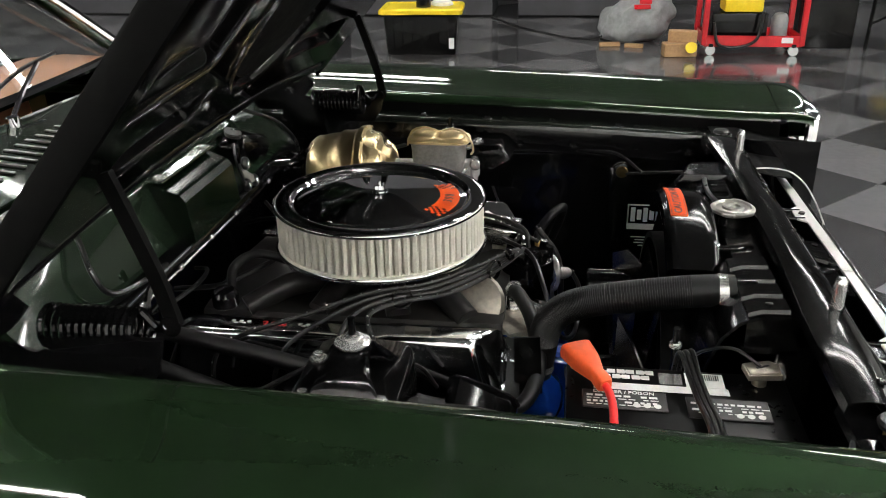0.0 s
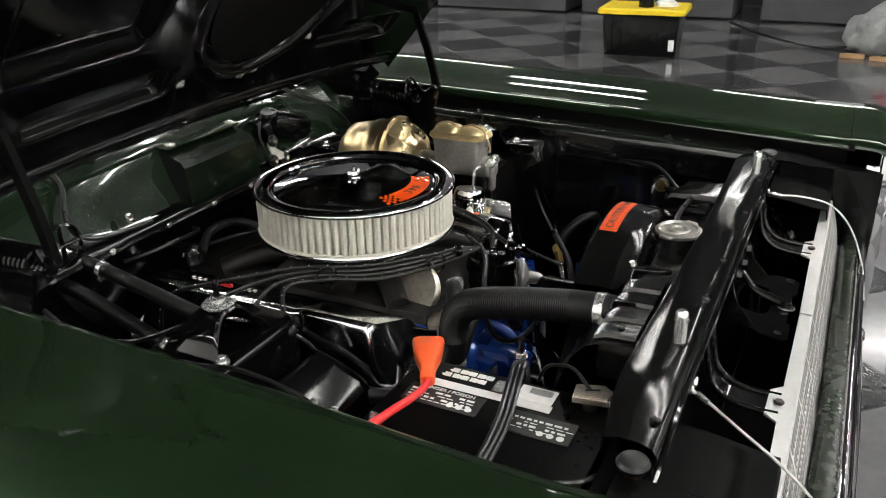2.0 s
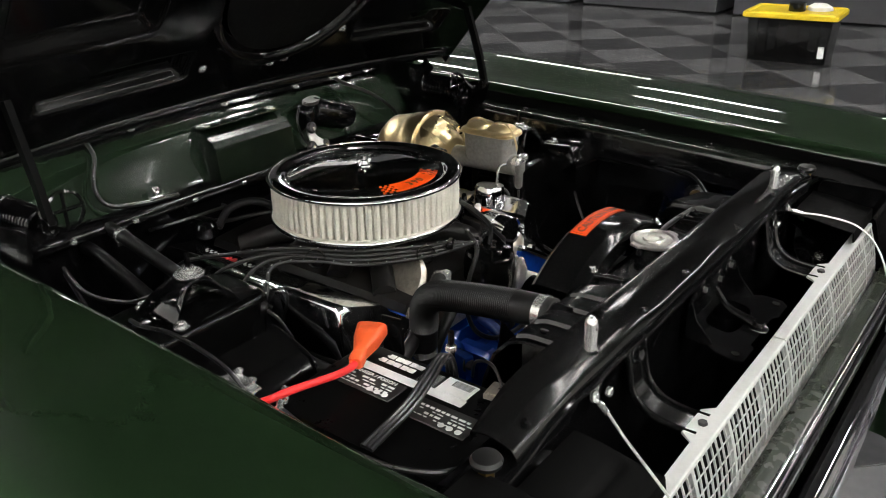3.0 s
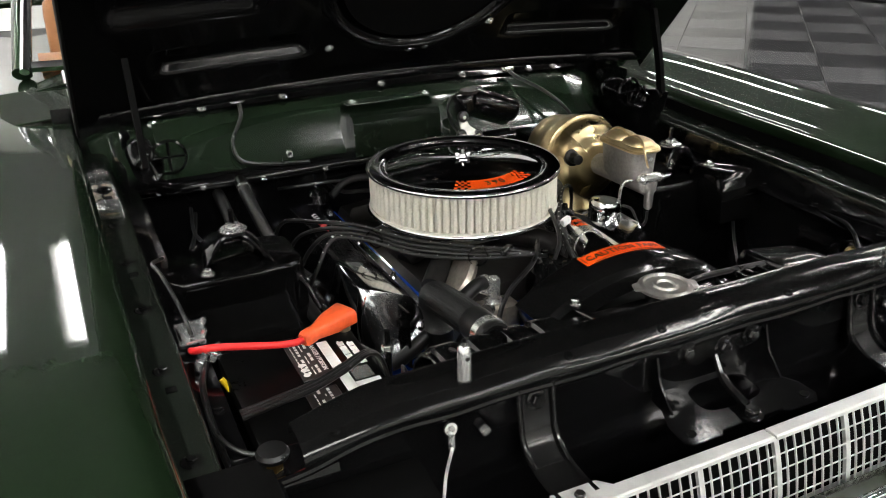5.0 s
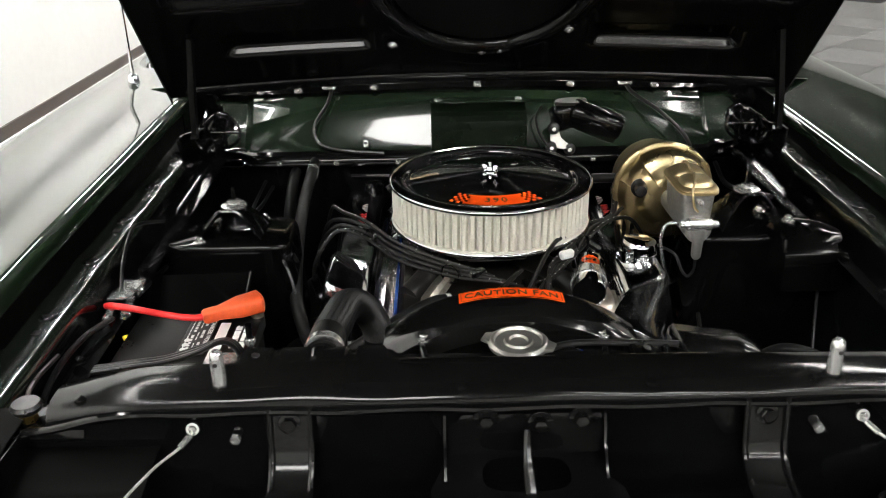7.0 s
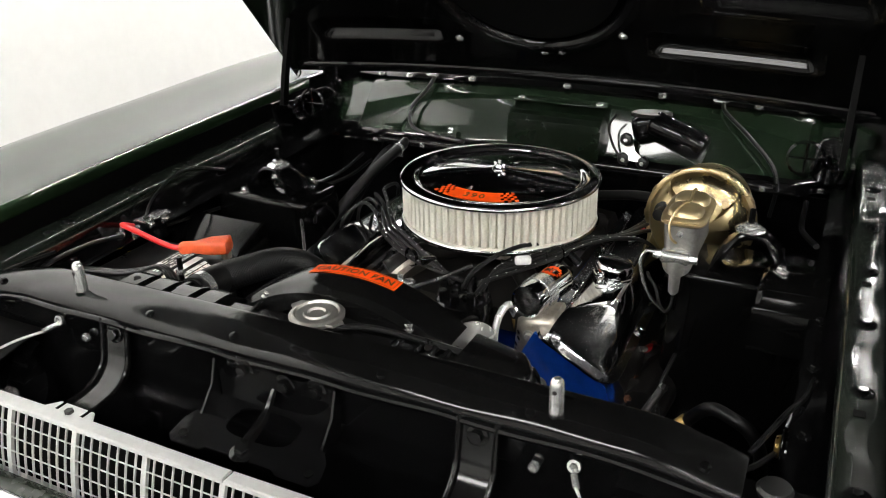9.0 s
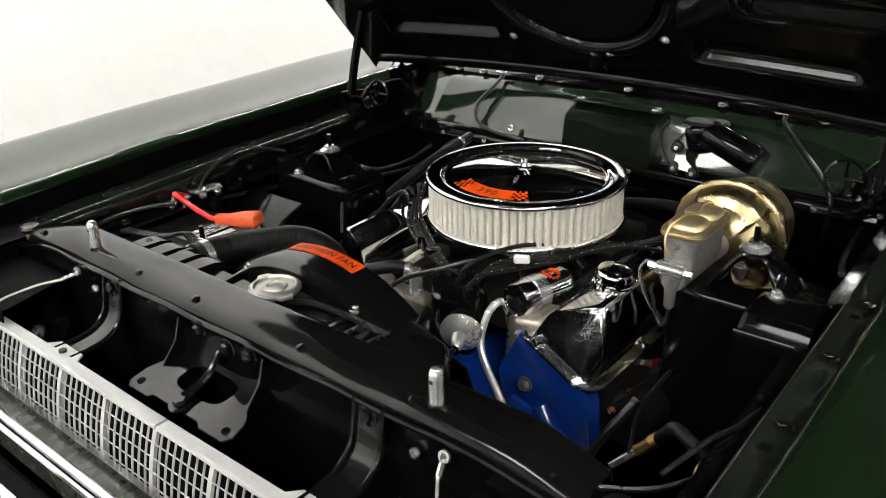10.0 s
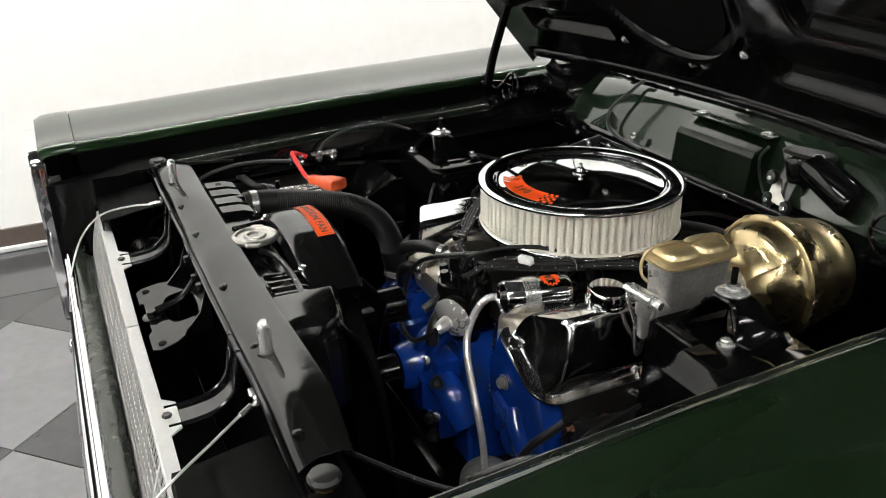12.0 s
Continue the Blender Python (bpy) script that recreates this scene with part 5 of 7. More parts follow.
for s, o in ((0.07, 0.1), (0.076, -0.12), (0.081, 0.08)):
    q = [on_can(s + a, face_a + o + b, 0.0008) for a, b in ((-0.002, -0.2), (0.002, -0.2), (0.002, 0.2), (-0.002, 0.2))]
    bm.faces.new([bm.verts.new(p) for p in q])
part("sticker_bars", bm, "ink", coil)

# ---- plug leads ----
rnd = random.Random(4)


def lead(pts, r=0.0036, name="spark_plug_lead", label="black spark plug lead with printed marks", marks=True):
    t = thing(name, label, "cable", pts[0], "spark plug leads")
    part("jacket", tube(B(), pts, r, 8), "hose", t)
    part("boot", tube(B(), [pts[-2], Vector(pts[-2]).lerp(Vector(pts[-1]), 0.6), pts[-1]], r * 2.0, 8, 3), "plastic", t)
    if marks:
        path = spline(pts, 24)
        bm = B()
        for i in range(8, len(path) - 8, 7):
            d = (path[i + 1] - path[i]).normalized()
            side = d.cross(Vector((0, 0, 1))).normalized()
            up = side.cross(d)
            q = path[i] + up * (r * 0.8) + Vector((0, 0, 0))
            box(bm, q, (0.002, 0.002, 0.0016))
        part("print", bm, "white", t, "fine white printed marks", kind="stuff")
    return t


for k, px in enumerate((0.03, -0.03, -0.1, -0.19)):
    o = 0.007 * k
    lead([(0.245 + rnd.uniform(-0.03, 0.02), 0.04 - 0.008 * k, 0.838), (0.235 - o, 0.0 - o, 0.852 + 0.002 * k), (0.195 - o, -0.07, 0.844 + 0.004 * k), (0.135 - o * 1.5, -0.155, 0.845 + 0.005 * k),
          (0.065 - o * 2, -0.215, 0.856 + 0.004 * k), (0.02 + 0.4 * px, -0.265, 0.856), (px + 0.02, -0.30, 0.82), (px, -0.315, 0.76), (px, -0.30, 0.70)], marks=k in (0, 3))
for k, px in enumerate((-0.06, -0.12, -0.18, -0.24)):
    o = 0.007 * k
    lead([(0.245 + rnd.uniform(-0.03, 0.02), 0.06 + 0.006 * k, 0.838), (0.225 - o, 0.085, 0.852 + 0.003 * k), (0.17 - o, 0.115, 0.85 + 0.004 * k), (0.11 - o, 0.152, 0.852 + 0.004 * k),
          (0.05 - o, 0.185 - 0.008 * k, 0.856), (0.0 - o, 0.225, 0.855), (px + 0.02, 0.27, 0.835), (px, 0.305, 0.77), (px, 0.295, 0.70)], marks=k in (0, 3))
lead([(0.245, 0.045, 0.838), (0.235, 0.06, 0.866), (0.18, 0.085, 0.878), (0.12, 0.115, 0.873), (0.085, 0.165, 0.85), (0.09, 0.185, 0.838)], 0.0038, "coil_lead", "black ignition lead between coil and distributor", False)
for s, pts in (((-1), [(0.215, -0.03, 0.858), (0.215, -0.05, 0.858)]), (1, [(0.17, 0.115, 0.866), (0.16, 0.128, 0.866)])):
    clip = single("lead_clip", box(B(), pts[0], (0.012, 0.026, 0.014), 0.003, (0, 0, 30)), "white" if s > 0 else "plastic", "small moulded clip holding the plug leads", "clip", pts[0], "lead clips")

for p, a in (((0.195, -0.072, 0.848), 30), ((0.07, -0.205, 0.858), 60), ((0.115, 0.15, 0.858), -45)):
    tie = single("cable_tie", lathe(B(), [(0.0155, -0.003), (0.0165, -0.003), (0.0165, 0.003), (0.0155, 0.003)], p, (math.cos(radians(a)), -math.sin(radians(a)), 0), 18, False), "plastic", "black cable tie round the plug leads", "cable tie", p, "cable ties")
# fuel line
line = thing("fuel_line", "bright steel fuel line arching in front of the coil", "pipe", (0.28, 0.17, 0.607))
part("pipe", tube(B(), [(0.208, 0.118, 0.783), (0.213, 0.116, 0.80), (0.226, 0.113, 0.813), (0.243, 0.107, 0.805), (0.260, 0.105, 0.78), (0.273, 0.111, 0.752), (0.282, 0.128, 0.728), (0.286, 0.147, 0.702), (0.289, 0.164, 0.678), (0.291, 0.182, 0.65), (0.29, 0.195, 0.61), (0.287, 0.2, 0.55)], 0.0062, 12), "tubing", line)
part("fitting", cyl(B(), (0.206, 0.119, 0.765), (0.208, 0.118, 0.784), 0.009, seg=6), "brass", line)
chain = []
for i in range(14):
    chain.append((0.236 - 0.0005 * i, 0.135 - 0.0022 * i + 0.002 * (i % 2), 0.775 - 0.011 * i))
t = thing("bead_chain", "thin dark chain hanging beside the coil bracket", "chain", chain[0])
bm = B()
for p in chain:
    box(bm, p, (0.0026, 0.0026, 0.0085), 0.0007, (20, 0, 30))
part("links", bm, "satin", t)

# ---- radiator, shroud, hoses ----
rad = thing("radiator", "black radiator with a silver pressure cap", "radiator", (0.57, 0, 0.45))
part("core", box(B(), (0.60, -0.01, 0.65), (0.05, 0.60, 0.44), 0.004), "satin", rad)
bm = B()
ring_loft(bm, [[(x, y, z) for x, z in ((0.535, 0.86), (0.535, 0.905), (0.545, 0.917), (0.59, 0.919), (0.598, 0.91), (0.598, 0.86))] for y in (-0.31, -0.30, 0.25, 0.26)])
part("tank", bm, "satin", rad, "black radiator top tank")
part("filler_neck", lathe(B(), [(0.024, 0), (0.024, 0.016), (0.029, 0.018), (0.029, 0.021)], (0.565, -0.003, 0.918), (0, 0, 1), 28), "satin", rad)
bm = lathe(B(), [(0.030, 0.0), (0.034, 0.002), (0.0345, 0.006), (0.031, 0.009), (0.028, 0.0095), (0.026, 0.0065), (0.017, 0.0062), (0.0155, 0.0088), (0.011, 0.009), (0.0095, 0.006), (0, 0.0055)], (0.565, -0.003, 0.937), (0, 0, 1), 36)
for e in (-1, 1):
    slab(bm, [(0.028, -0.014), (0.041, -0.008), (0.042, 0.008), (0.028, 0.014)], (0.565, -0.003, 0.941), (0.35 * e, e, 0), (-e, 0.35 * e, 0), 0.003, 0.001)
part("pressure_cap", bm, "dullzinc", rad, "silver pressure cap with two ears", 25)
part("inlet", cyl(B(), (0.56, -0.230, 0.909), (0.50, -0.230, 0.907), 0.0185, seg=18), "satin", rad)
part("overflow_tube", tube(B(), [(0.565, 0.02, 0.928), (0.55, 0.06, 0.93), (0.545, 0.12, 0.927), (0.55, 0.2, 0.926)], 0.004, 8), "rubber", rad)

shroud = thing("fan_shroud", "black plastic fan shroud with a raised arch", "fan shroud", (0.48, -0.02, 0.7))
YC, ZC = -0.005, 0.695
AX = 0.027
bm = B()
# arch that clears the fan
rings = []
for i in range(25):
    a = radians(-37 + 74 * i / 24)
    ring = []
    for x, h in ((0.425, -0.016), (0.427, -0.005), (0.433, 0.0), (0.442, 0.001), (0.48, 0.001), (0.494, -0.002), (0.502, -0.009), (0.506, -0.03), (0.50, -0.034), (0.428, -0.03)):
        rr = 0.262 + h
        ring.append((x + AX, YC + rr * math.sin(a) * 0.98, ZC + rr * math.cos(a)))
    rings.append(ring)
ring_loft(bm, rings)
part("arch", bm, "plastic", shroud, "raised arch over the fan", 30)
SP = ((0.583, 0.922), (0.545, 0.920), (0.522, 0.911), (0.502, 0.888), (0.488, 0.85), (0.476, 0.79), (0.465, 0.70), (0.455, 0.55))
for y0, y1, n in ((-0.325, -0.15, 4), (0.122, 0.178, 3)):
    y2 = y1 if y0 < 0 else 0.262
    part("top_plate", sheet(B(), [[(x, y, z) for y in (y0, (y0 + y2) / 2, y2)] for x, z in SP], 0.004), "plastic", shroud, "", 50)
    for i in range(n):
        a = y0 + (y1 - y0) * i / n + 0.004
        b = y0 + (y1 - y0) * (i + 1) / n - 0.004
        rings = [[(x, a, z + 0.0015), (x, a + 0.003, z + 0.006), (x, b - 0.003, z + 0.006), (x, b, z + 0.0015)] for x, z in ((0.582, 0.9225), (0.565, 0.9220), (0.548, 0.9213), (0.532, 0.916))]
        part("rib_panel", ring_loft(B(), rings), "plastic", shroud, "", 50)
    part("plate_hole", cyl(B(), (0.56, y0 + 0.0235, 0.9275), (0.56, y0 + 0.024, 0.929), 0.005, seg=12), "ink", shroud)
part("middle_skirt", sheet(B(), [[(x - 0.03, y, z - 0.03) for y in (-0.13, -0.06, 0.0, 0.06, 0.12)] for x, z in SP[4:]], 0.004), "plastic", shroud)
rings = []
for y, k in ((0.183, 0.0), (0.184, 0.75), (0.187, 1.0), (0.25, 1.0), (0.262, 0.96), (0.272, 0.8), (0.278, 0.4), (0.279, 0.0)):
    b = 0.502 + 0.02 * smooth(0.2, 0.26, y) + 0.035 * smooth(0.25, 0.281, y)
    rings.append([(0.592, y, 0.80), (0.592, y, 0.914 + 0.017 * k), (0.588, y, 0.914 + 0.020 * k), (b + 0.012, y, 0.914 + 0.019 * k), (b + 0.004, y, 0.914 + 0.014 * k), (b, y, 0.914 + 0.004 * k), (b - 0.004, y, 0.895), (b - 0.008, y, 0.80)])
part("raised_end", ring_loft(B(), rings), "plastic", shroud, "smooth raised end of the shroud", 50)
part("front_bar", box(B(), (0.53, 0.0, 0.896), (0.014, 0.29, 0.02), 0.004), "plastic", shroud)
for y in (-0.11, 0.1):
    part("stay", box(B(), (0.545, y, 0.917), (0.07, 0.01, 0.012), 0.003, (0, 0, 10 if y < 0 else -10)), "plastic", shroud)
    part("stay_screw", hexbolt(B(), (0.522, y, 0.923), (0, 0, 1), 0.006, 0.005, 0.009), "steel", shroud)
part("ring", lathe(B(), [(0.225, 0.0), (0.235, 0.0), (0.235, 0.05), (0.225, 0.05)], (0.45, YC, ZC - 0.05), (1, 0, 0), 48, False), "matte", shroud)


def on_arch(u, v, w):
    a = (u - YC * 0 + 0.002) / 0.262
    rr = 0.2635 + w
    return Vector((0.448 + AX - v, YC + rr * math.sin(a) * 0.98, ZC + rr * math.cos(a)))


bm = B()
vs = [[bm.verts.new(on_arch(-0.066 + 0.132 * j / 16, 0.013 - 0.026 * i / 2, 0.0004)) for j in range(17)] for i in range(3)]
for i in range(2):
    for j in range(16):
        bm.faces.new((vs[i][j], vs[i + 1][j], vs[i + 1][j + 1], vs[i][j + 1]))
warn = part("warning_label", bm, "orange", shroud, "orange CAUTION FAN label")
part("words", lettering("CAUTION FAN", 0.0165, lambda u, v, w: on_arch(u, v, 0.001 + w), 0.0002, 1.08), "ink", warn, "black warning words")
bm = B()
for a0, a1, b0, b1 in ((-0.063, 0.063, 0.0105, 0.0112), (-0.063, 0.063, -0.0112, -0.0105), (-0.063, -0.0623, -0.011, 0.011), (0.0623, 0.063, -0.011, 0.011)):
    q = [on_arch(a0 + (a1 - a0) * k / 8, b0, 0.001) for k in range(9)] + [on_arch(a1 + (a0 - a1) * k / 8, b1, 0.001) for k in range(9)]
    bm.faces.new([bm.verts.new(p) for p in q])
part("border", bm, "ink", warn)

hose = thing("radiator_hose", "black upper radiator hose with steel clamps", "hose", (0.262, -0.186, 0.745))
HP = [(0.532, -0.230, 0.908), (0.49, -0.230, 0.906), (0.43, -0.226, 0.896), (0.36, -0.221, 0.881), (0.32, -0.211, 0.864), (0.295, -0.199, 0.84), (0.282, -0.188, 0.81), (0.278, -0.184, 0.78), (0.271, -0.182, 0.730)]
part("rubber_hose", tube(B(), HP, 0.0222, 20, 8), "hose", hose)
bm = B()
path = spline(HP, 40)
for i in range(50, len(path) - 50, 2):
    d = (path[i + 1] - path[i]).normalized()
    lathe(bm, [(0.022, -0.0009), (0.0229, 0), (0.022, 0.0009)], path[i], d, 20, False)
part("corrugation", bm, "hose", hose, "finely ribbed middle of the hose")


def clamp(parent, at, axis, r, w=0.012):
    c = part("clamp", lathe(B(), [(r, -w / 2), (r + 0.0016, -w / 2), (r + 0.0016, w / 2), (r, w / 2)], at, axis, 24), "steel", parent, "bright hose clamp")
    d, u, v = frame_of((0, 0, 0), axis)
    part("screw", cyl(B(), Vector(at) + v * (r + 0.004) - u * 0.009, Vector(at) + v * (r + 0.004) + u * 0.009, 0.0045, seg=8), "steel", c)


clamp(hose, (0.516, -0.230, 0.907), (1, 0, 0.05), 0.0225)
clamp(hose, (0.2725, -0.182, 0.742), (-0.15, 0, 1), 0.0225)


bm = slab(B(), [(0.237, 0.819), (0.275, 0.822), (0.281, 0.728), (0.241, 0.718)], (0, -0.232, 0), (1, 0, 0), (0, 0, 1), 0.004, 0.001)
bracket = thing("front_bracket", "black steel bracket below the radiator hose", "bracket", (0.26, -0.232, 0.7))
part("plate", bm, "satin", bracket)
part("bolt", hexbolt(B(), (0.256, -0.236, 0.796), (0, -1, 0), 0.008, 0.006, 0.011), "worn", bracket)
part("foot", box(B(), (0.235, -0.22, 0.728), (0.03, 0.03, 0.02), 0.004), "satin", bracket)


def rubber_hose(pts, r, label, clamps=()):
    t = thing("heater_hose", label, "hose", pts[0], "heater hoses")
    part("rubber_hose", tube(B(), pts, r, 14, 8), "hose", t)
    for i in clamps:
        a, b = Vector(pts[i]), Vector(pts[i + 1] if i + 1 < len(pts) else pts[i - 1])
        clamp(t, a, b - a, r + 0.0003, 0.009)
    return t


rubber_hose([(-0.30, -0.347, 0.874), (-0.262, -0.347, 0.868), (-0.16, -0.350, 0.850), (-0.05, -0.348, 0.824), (0.04, -0.343, 0.795), (0.12, -0.333, 0.765), (0.2, -0.305, 0.735), (0.255, -0.262, 0.728), (0.274, -0.215, 0.765), (0.26, -0.15, 0.803), (0.238, -0.10, 0.818), (0.227, -0.078, 0.815)], 0.0115,
            "black heater hose running from firewall to engine", (1, 11))
rubber_hose([(-0.31, -0.39, 0.85), (-0.26, -0.39, 0.842), (-0.15, -0.385, 0.80), (-0.05, -0.375, 0.75), (0.06, -0.35, 0.68), (0.2, -0.28, 0.62)], 0.0115, "black heater hose low beside the apron")
rubber_hose([(0.262, -0.09, 0.785), (0.278, -0.11, 0.785), (0.28, -0.14, 0.76), (0.268, -0.165, 0.70), (0.255, -0.19, 0.66)], 0.0095, "short black bypass hose with a clamp", (0,))
rubber_hose([(-0.14, 0.03, 0.84), (-0.16, 0.12, 0.86), (-0.15, 0.2, 0.878), (-0.13, 0.255, 0.887), (-0.118, 0.30, 0.89)], 0.0095, "black vacuum hose to the brake booster")
rubber_hose([(-0.14, -0.06, 0.84), (-0.19, -0.10, 0.87), (-0.21, -0.15, 0.868), (-0.2, -0.19, 0.845)], 0.0075, "grey breather hose behind the air cleaner", (0,))
fuel_hose = rubber_hose([(0.247, 0.400, 0.693), (0.257, 0.418, 0.722), (0.279, 0.437, 0.748), (0.298, 0.460, 0.755), (0.304, 0.488, 0.744), (0.298, 0.506, 0.712), (0.28, 0.512, 0.66)], 0.0095, "short black fuel hose with a brass end")
bm = cyl(B(), (0.262, 0.376, 0.672), (0.246, 0.401, 0.696), 0.0085, seg=6)
cyl(bm, (0.252, 0.392, 0.687), (0.245, 0.403, 0.698), 0.0108, seg=16, bev=0.001)
part("end", bm, "brass", fuel_hose, "brass pipe fitting")
part("stub", cyl(B(), (0.28, 0.348, 0.645), (0.26, 0.379, 0.675), 0.006, seg=10), "steel", fuel_hose)
dip = thing("dipstick_tube", "dark grey steel tube beside the valve cover", "tube", (0.305, 0.32, 0.62))
part("pipe", tube(B(), [(0.25, 0.364, 0.745), (0.27, 0.352, 0.724), (0.291, 0.339, 0.70), (0.303, 0.325, 0.66), (0.305, 0.31, 0.58)], 0.0062, 12), "dull", dip)
part("collar", cyl(B(), (0.2475, 0.3655, 0.748), (0.252, 0.363, 0.743), 0.0075, seg=14), "satin", dip)
red_boot = thing("spark_plug_boot", "red rubber spark plug boot below the valve cover", "plug boot", (0.058, 0.292, 0.69))
part("sleeve", tube(B(), [(0.072, 0.300, 0.694), (0.062, 0.302, 0.690), (0.045, 0.305, 0.684), (0.03, 0.309, 0.676)], (0.0062, 0.0072), 12), "red", red_boot)
part("tip", tube(B(), [(0.09, 0.296, 0.704), (0.082, 0.298, 0.699), (0.071, 0.300, 0.694)], (0.005, 0.006), 10), "steel", red_boot)

# ---- brakes ----
boost = thing("brake_booster", "gold zinc-plated round brake booster on the firewall", "brake booster", (-0.2, 0.335, 0.86))
BC = Vector((-0.107, 0.339, 0.869))
bax = Vector((1, 0, 0.04))
part("rear_shell", lathe(B(), [(0.05, -0.118), (0.066, -0.112), (0.075, -0.10), (0.079, -0.075), (0.081, -0.05), (0.086, -0.044), (0.087, -0.028), (0.0875, -0.012), (0.094, -0.006), (0.094, 0.0)], BC, bax, 56), "gold", boost, "gold rear shell")
front = part("front_shell", lathe(B(), [(0.095, 0.0), (0.095, 0.005), (0.091, 0.008), (0.087, 0.008), (0.084, 0.012), (0.080, 0.030), (0.074, 0.036), (0.062, 0.038), (0.055, 0.043), (0.048, 0.055), (0.040, 0.060), (0.03, 0.062), (0, 0.063)], BC, bax, 56), "gold", boost, "gold dished front shell")
for i in range(12):
    a = 2 * math.pi * i / 12
    p = BC + Vector((0.002, 0.0945 * math.cos(a), 0.0945 * math.sin(a)))
    part("crimp_tab", box(B(), p, (0.009, 0.004, 0.013), 0.0015, (math.degrees(a), 0, 0)), "gold", boost)
for a in (25, 145, 265):
    u = Vector((0, math.cos(radians(a)), math.sin(radians(a))))
    w = Vector((0, -u.z, u.y))
    rings = []
    for r, h, k in ((0.030, 0.062, 0.010), (0.045, 0.060, 0.014), (0.065, 0.050, 0.019), (0.078, 0.034, 0.024), (0.083, 0.016, 0.026)):
        c = BC + u * r
        rings.append([c + w * (k * s) + Vector((h * e, 0, 0)) for s, e in ((-1.25, 0.4), (-1.0, 0.92), (-0.8, 1.0), (0.8, 1.0), (1.0, 0.92), (1.25, 0.4))])
    part("stiffener", ring_loft(B(), rings), "gold", boost)
part("vacuum_valve", lathe(B(), [(0.018, 0), (0.018, 0.01), (0.012, 0.014), (0.010, 0.035), (0, 0.036)], BC + Vector((0.04, -0.052, 0.022)), (1, -0.2, 0.1), 18), "rubber", boost, "black vacuum valve")
part("mount_bracket", box(B(), (-0.275, 0.338, 0.85), (0.08, 0.09, 0.08), 0.01, seg=2), "black", boost, "black mounting bracket")

mc = thing("master_cylinder", "cast master cylinder with a gold wire-held lid", "master cylinder", (0.03, 0.345, 0.86))
MX, MY = 0.046, 0.342
bm = B()
ring_loft(bm, [[(MX + 0.056 * k * math.copysign(abs(math.cos(t)) ** 0.35, math.cos(t)), MY + 0.030 * k2 * math.copysign(abs(math.sin(t)) ** 0.35, math.sin(t)), z) for t in (2 * math.pi * i / 32 + 0.05 for i in range(32))]
               for k, k2, z in ((0.9, 0.75, 0.868), (0.95, 0.88, 0.882), (0.97, 0.95, 0.91), (1.0, 1.0, 0.932))])
part("reservoir", bm, "iron", mc, "grey cast reservoir")
bm = cyl(B(), (-0.05, MY, 0.868), (0.115, MY, 0.872), 0.022, seg=24, bev=0.003)
part("bore", bm, "iron", mc)
bm = B()
ring_loft(bm, [[(MX + a * math.copysign(abs(math.cos(t)) ** 0.4, math.cos(t)), MY + b * math.copysign(abs(math.sin(t)) ** 0.4, math.sin(t)), z) for t in (2 * math.pi * i / 32 + 0.05 for i in range(32))]
               for a, b, z in ((0.061, 0.0325, 0.931), (0.0635, 0.035, 0.933), (0.0635, 0.035, 0.936), (0.0615, 0.033, 0.9375), (0.063, 0.0345, 0.939), (0.060, 0.0315, 0.942), (0.056, 0.0275, 0.943))])
lid = part("lid", bm, "lid_gold", mc, "pale gold lid with two domes")
for x in (-0.027, 0.027):
    bm = B()
    ring_loft(bm, [[(MX + x + a * math.copysign(abs(math.cos(t)) ** 0.6, math.cos(t)), MY + b * math.copysign(abs(math.sin(t)) ** 0.6, math.sin(t)), z) for t in (2 * math.pi * i / 24 + 0.05 for i in range(24))]
                   for a, b, z in ((0.027, 0.027, 0.942), (0.0255, 0.0255, 0.948), (0.021, 0.020, 0.952), (0.008, 0.006, 0.9535))])
    part("dome", bm, "lid_gold", lid, "", 50)
for x in (-0.0,):
    part("bail_wire", tube(B(), [(MX + 0.066, MY - 0.004, 0.906), (MX + 0.071, MY - 0.012, 0.916), (MX + 0.068, MY - 0.016, 0.935), (MX + 0.055, MY - 0.012, 0.952), (MX + 0.027, MY - 0.004, 0.958), (MX, MY, 0.951), (MX - 0.027, MY, 0.959), (MX - 0.055, MY, 0.950), (MX - 0.066, MY, 0.92)], 0.0022, 8), "lid_gold", mc, "gold bail wire")
part("bail_hook", cyl(B(), (MX + 0.05, MY, 0.918), (MX + 0.066, MY, 0.92), 0.005, seg=10), "steel", mc)
part("outlet_block", cyl(B(), (0.122, 0.320, 0.888), (0.116, 0.360, 0.885), 0.011, seg=14, bev=0.002), "steel", mc, "bright outlet block")
for p, q in (((0.116, 0.358, 0.885), (0.114, 0.372, 0.884)), ((0.122, 0.32, 0.888), (0.123, 0.308, 0.889))):
    part("line_nut", cyl(B(), p, q, 0.0065, seg=6), "steel", mc)
mc.location.z += 0.006
part("switch", lathe(B(), [(0.013, 0), (0.013, -0.02), (0.009, -0.026), (0.008, -0.055), (0.004, -0.06)], (0.116, 0.342, 0.882), (0, 0, 1), 16), "iron", mc, "grey pressure switch")
line = thing("brake_line", "bent steel brake line below the master cylinder", "pipe", (0.12, 0.352, 0.8), "brake lines")
part("pipe", tube(B(), [(0.106, 0.308, 0.89), (0.10, 0.292, 0.885), (0.10, 0.285, 0.86), (0.08, 0.30, 0.80), (0.03, 0.33, 0.74), (-0.05, 0.36, 0.66)], 0.003, 8), "steel", line)
line = thing("brake_line", "thin wire dropping from the pressure switch", "pipe", (0.118, 0.352, 0.82), "brake lines")
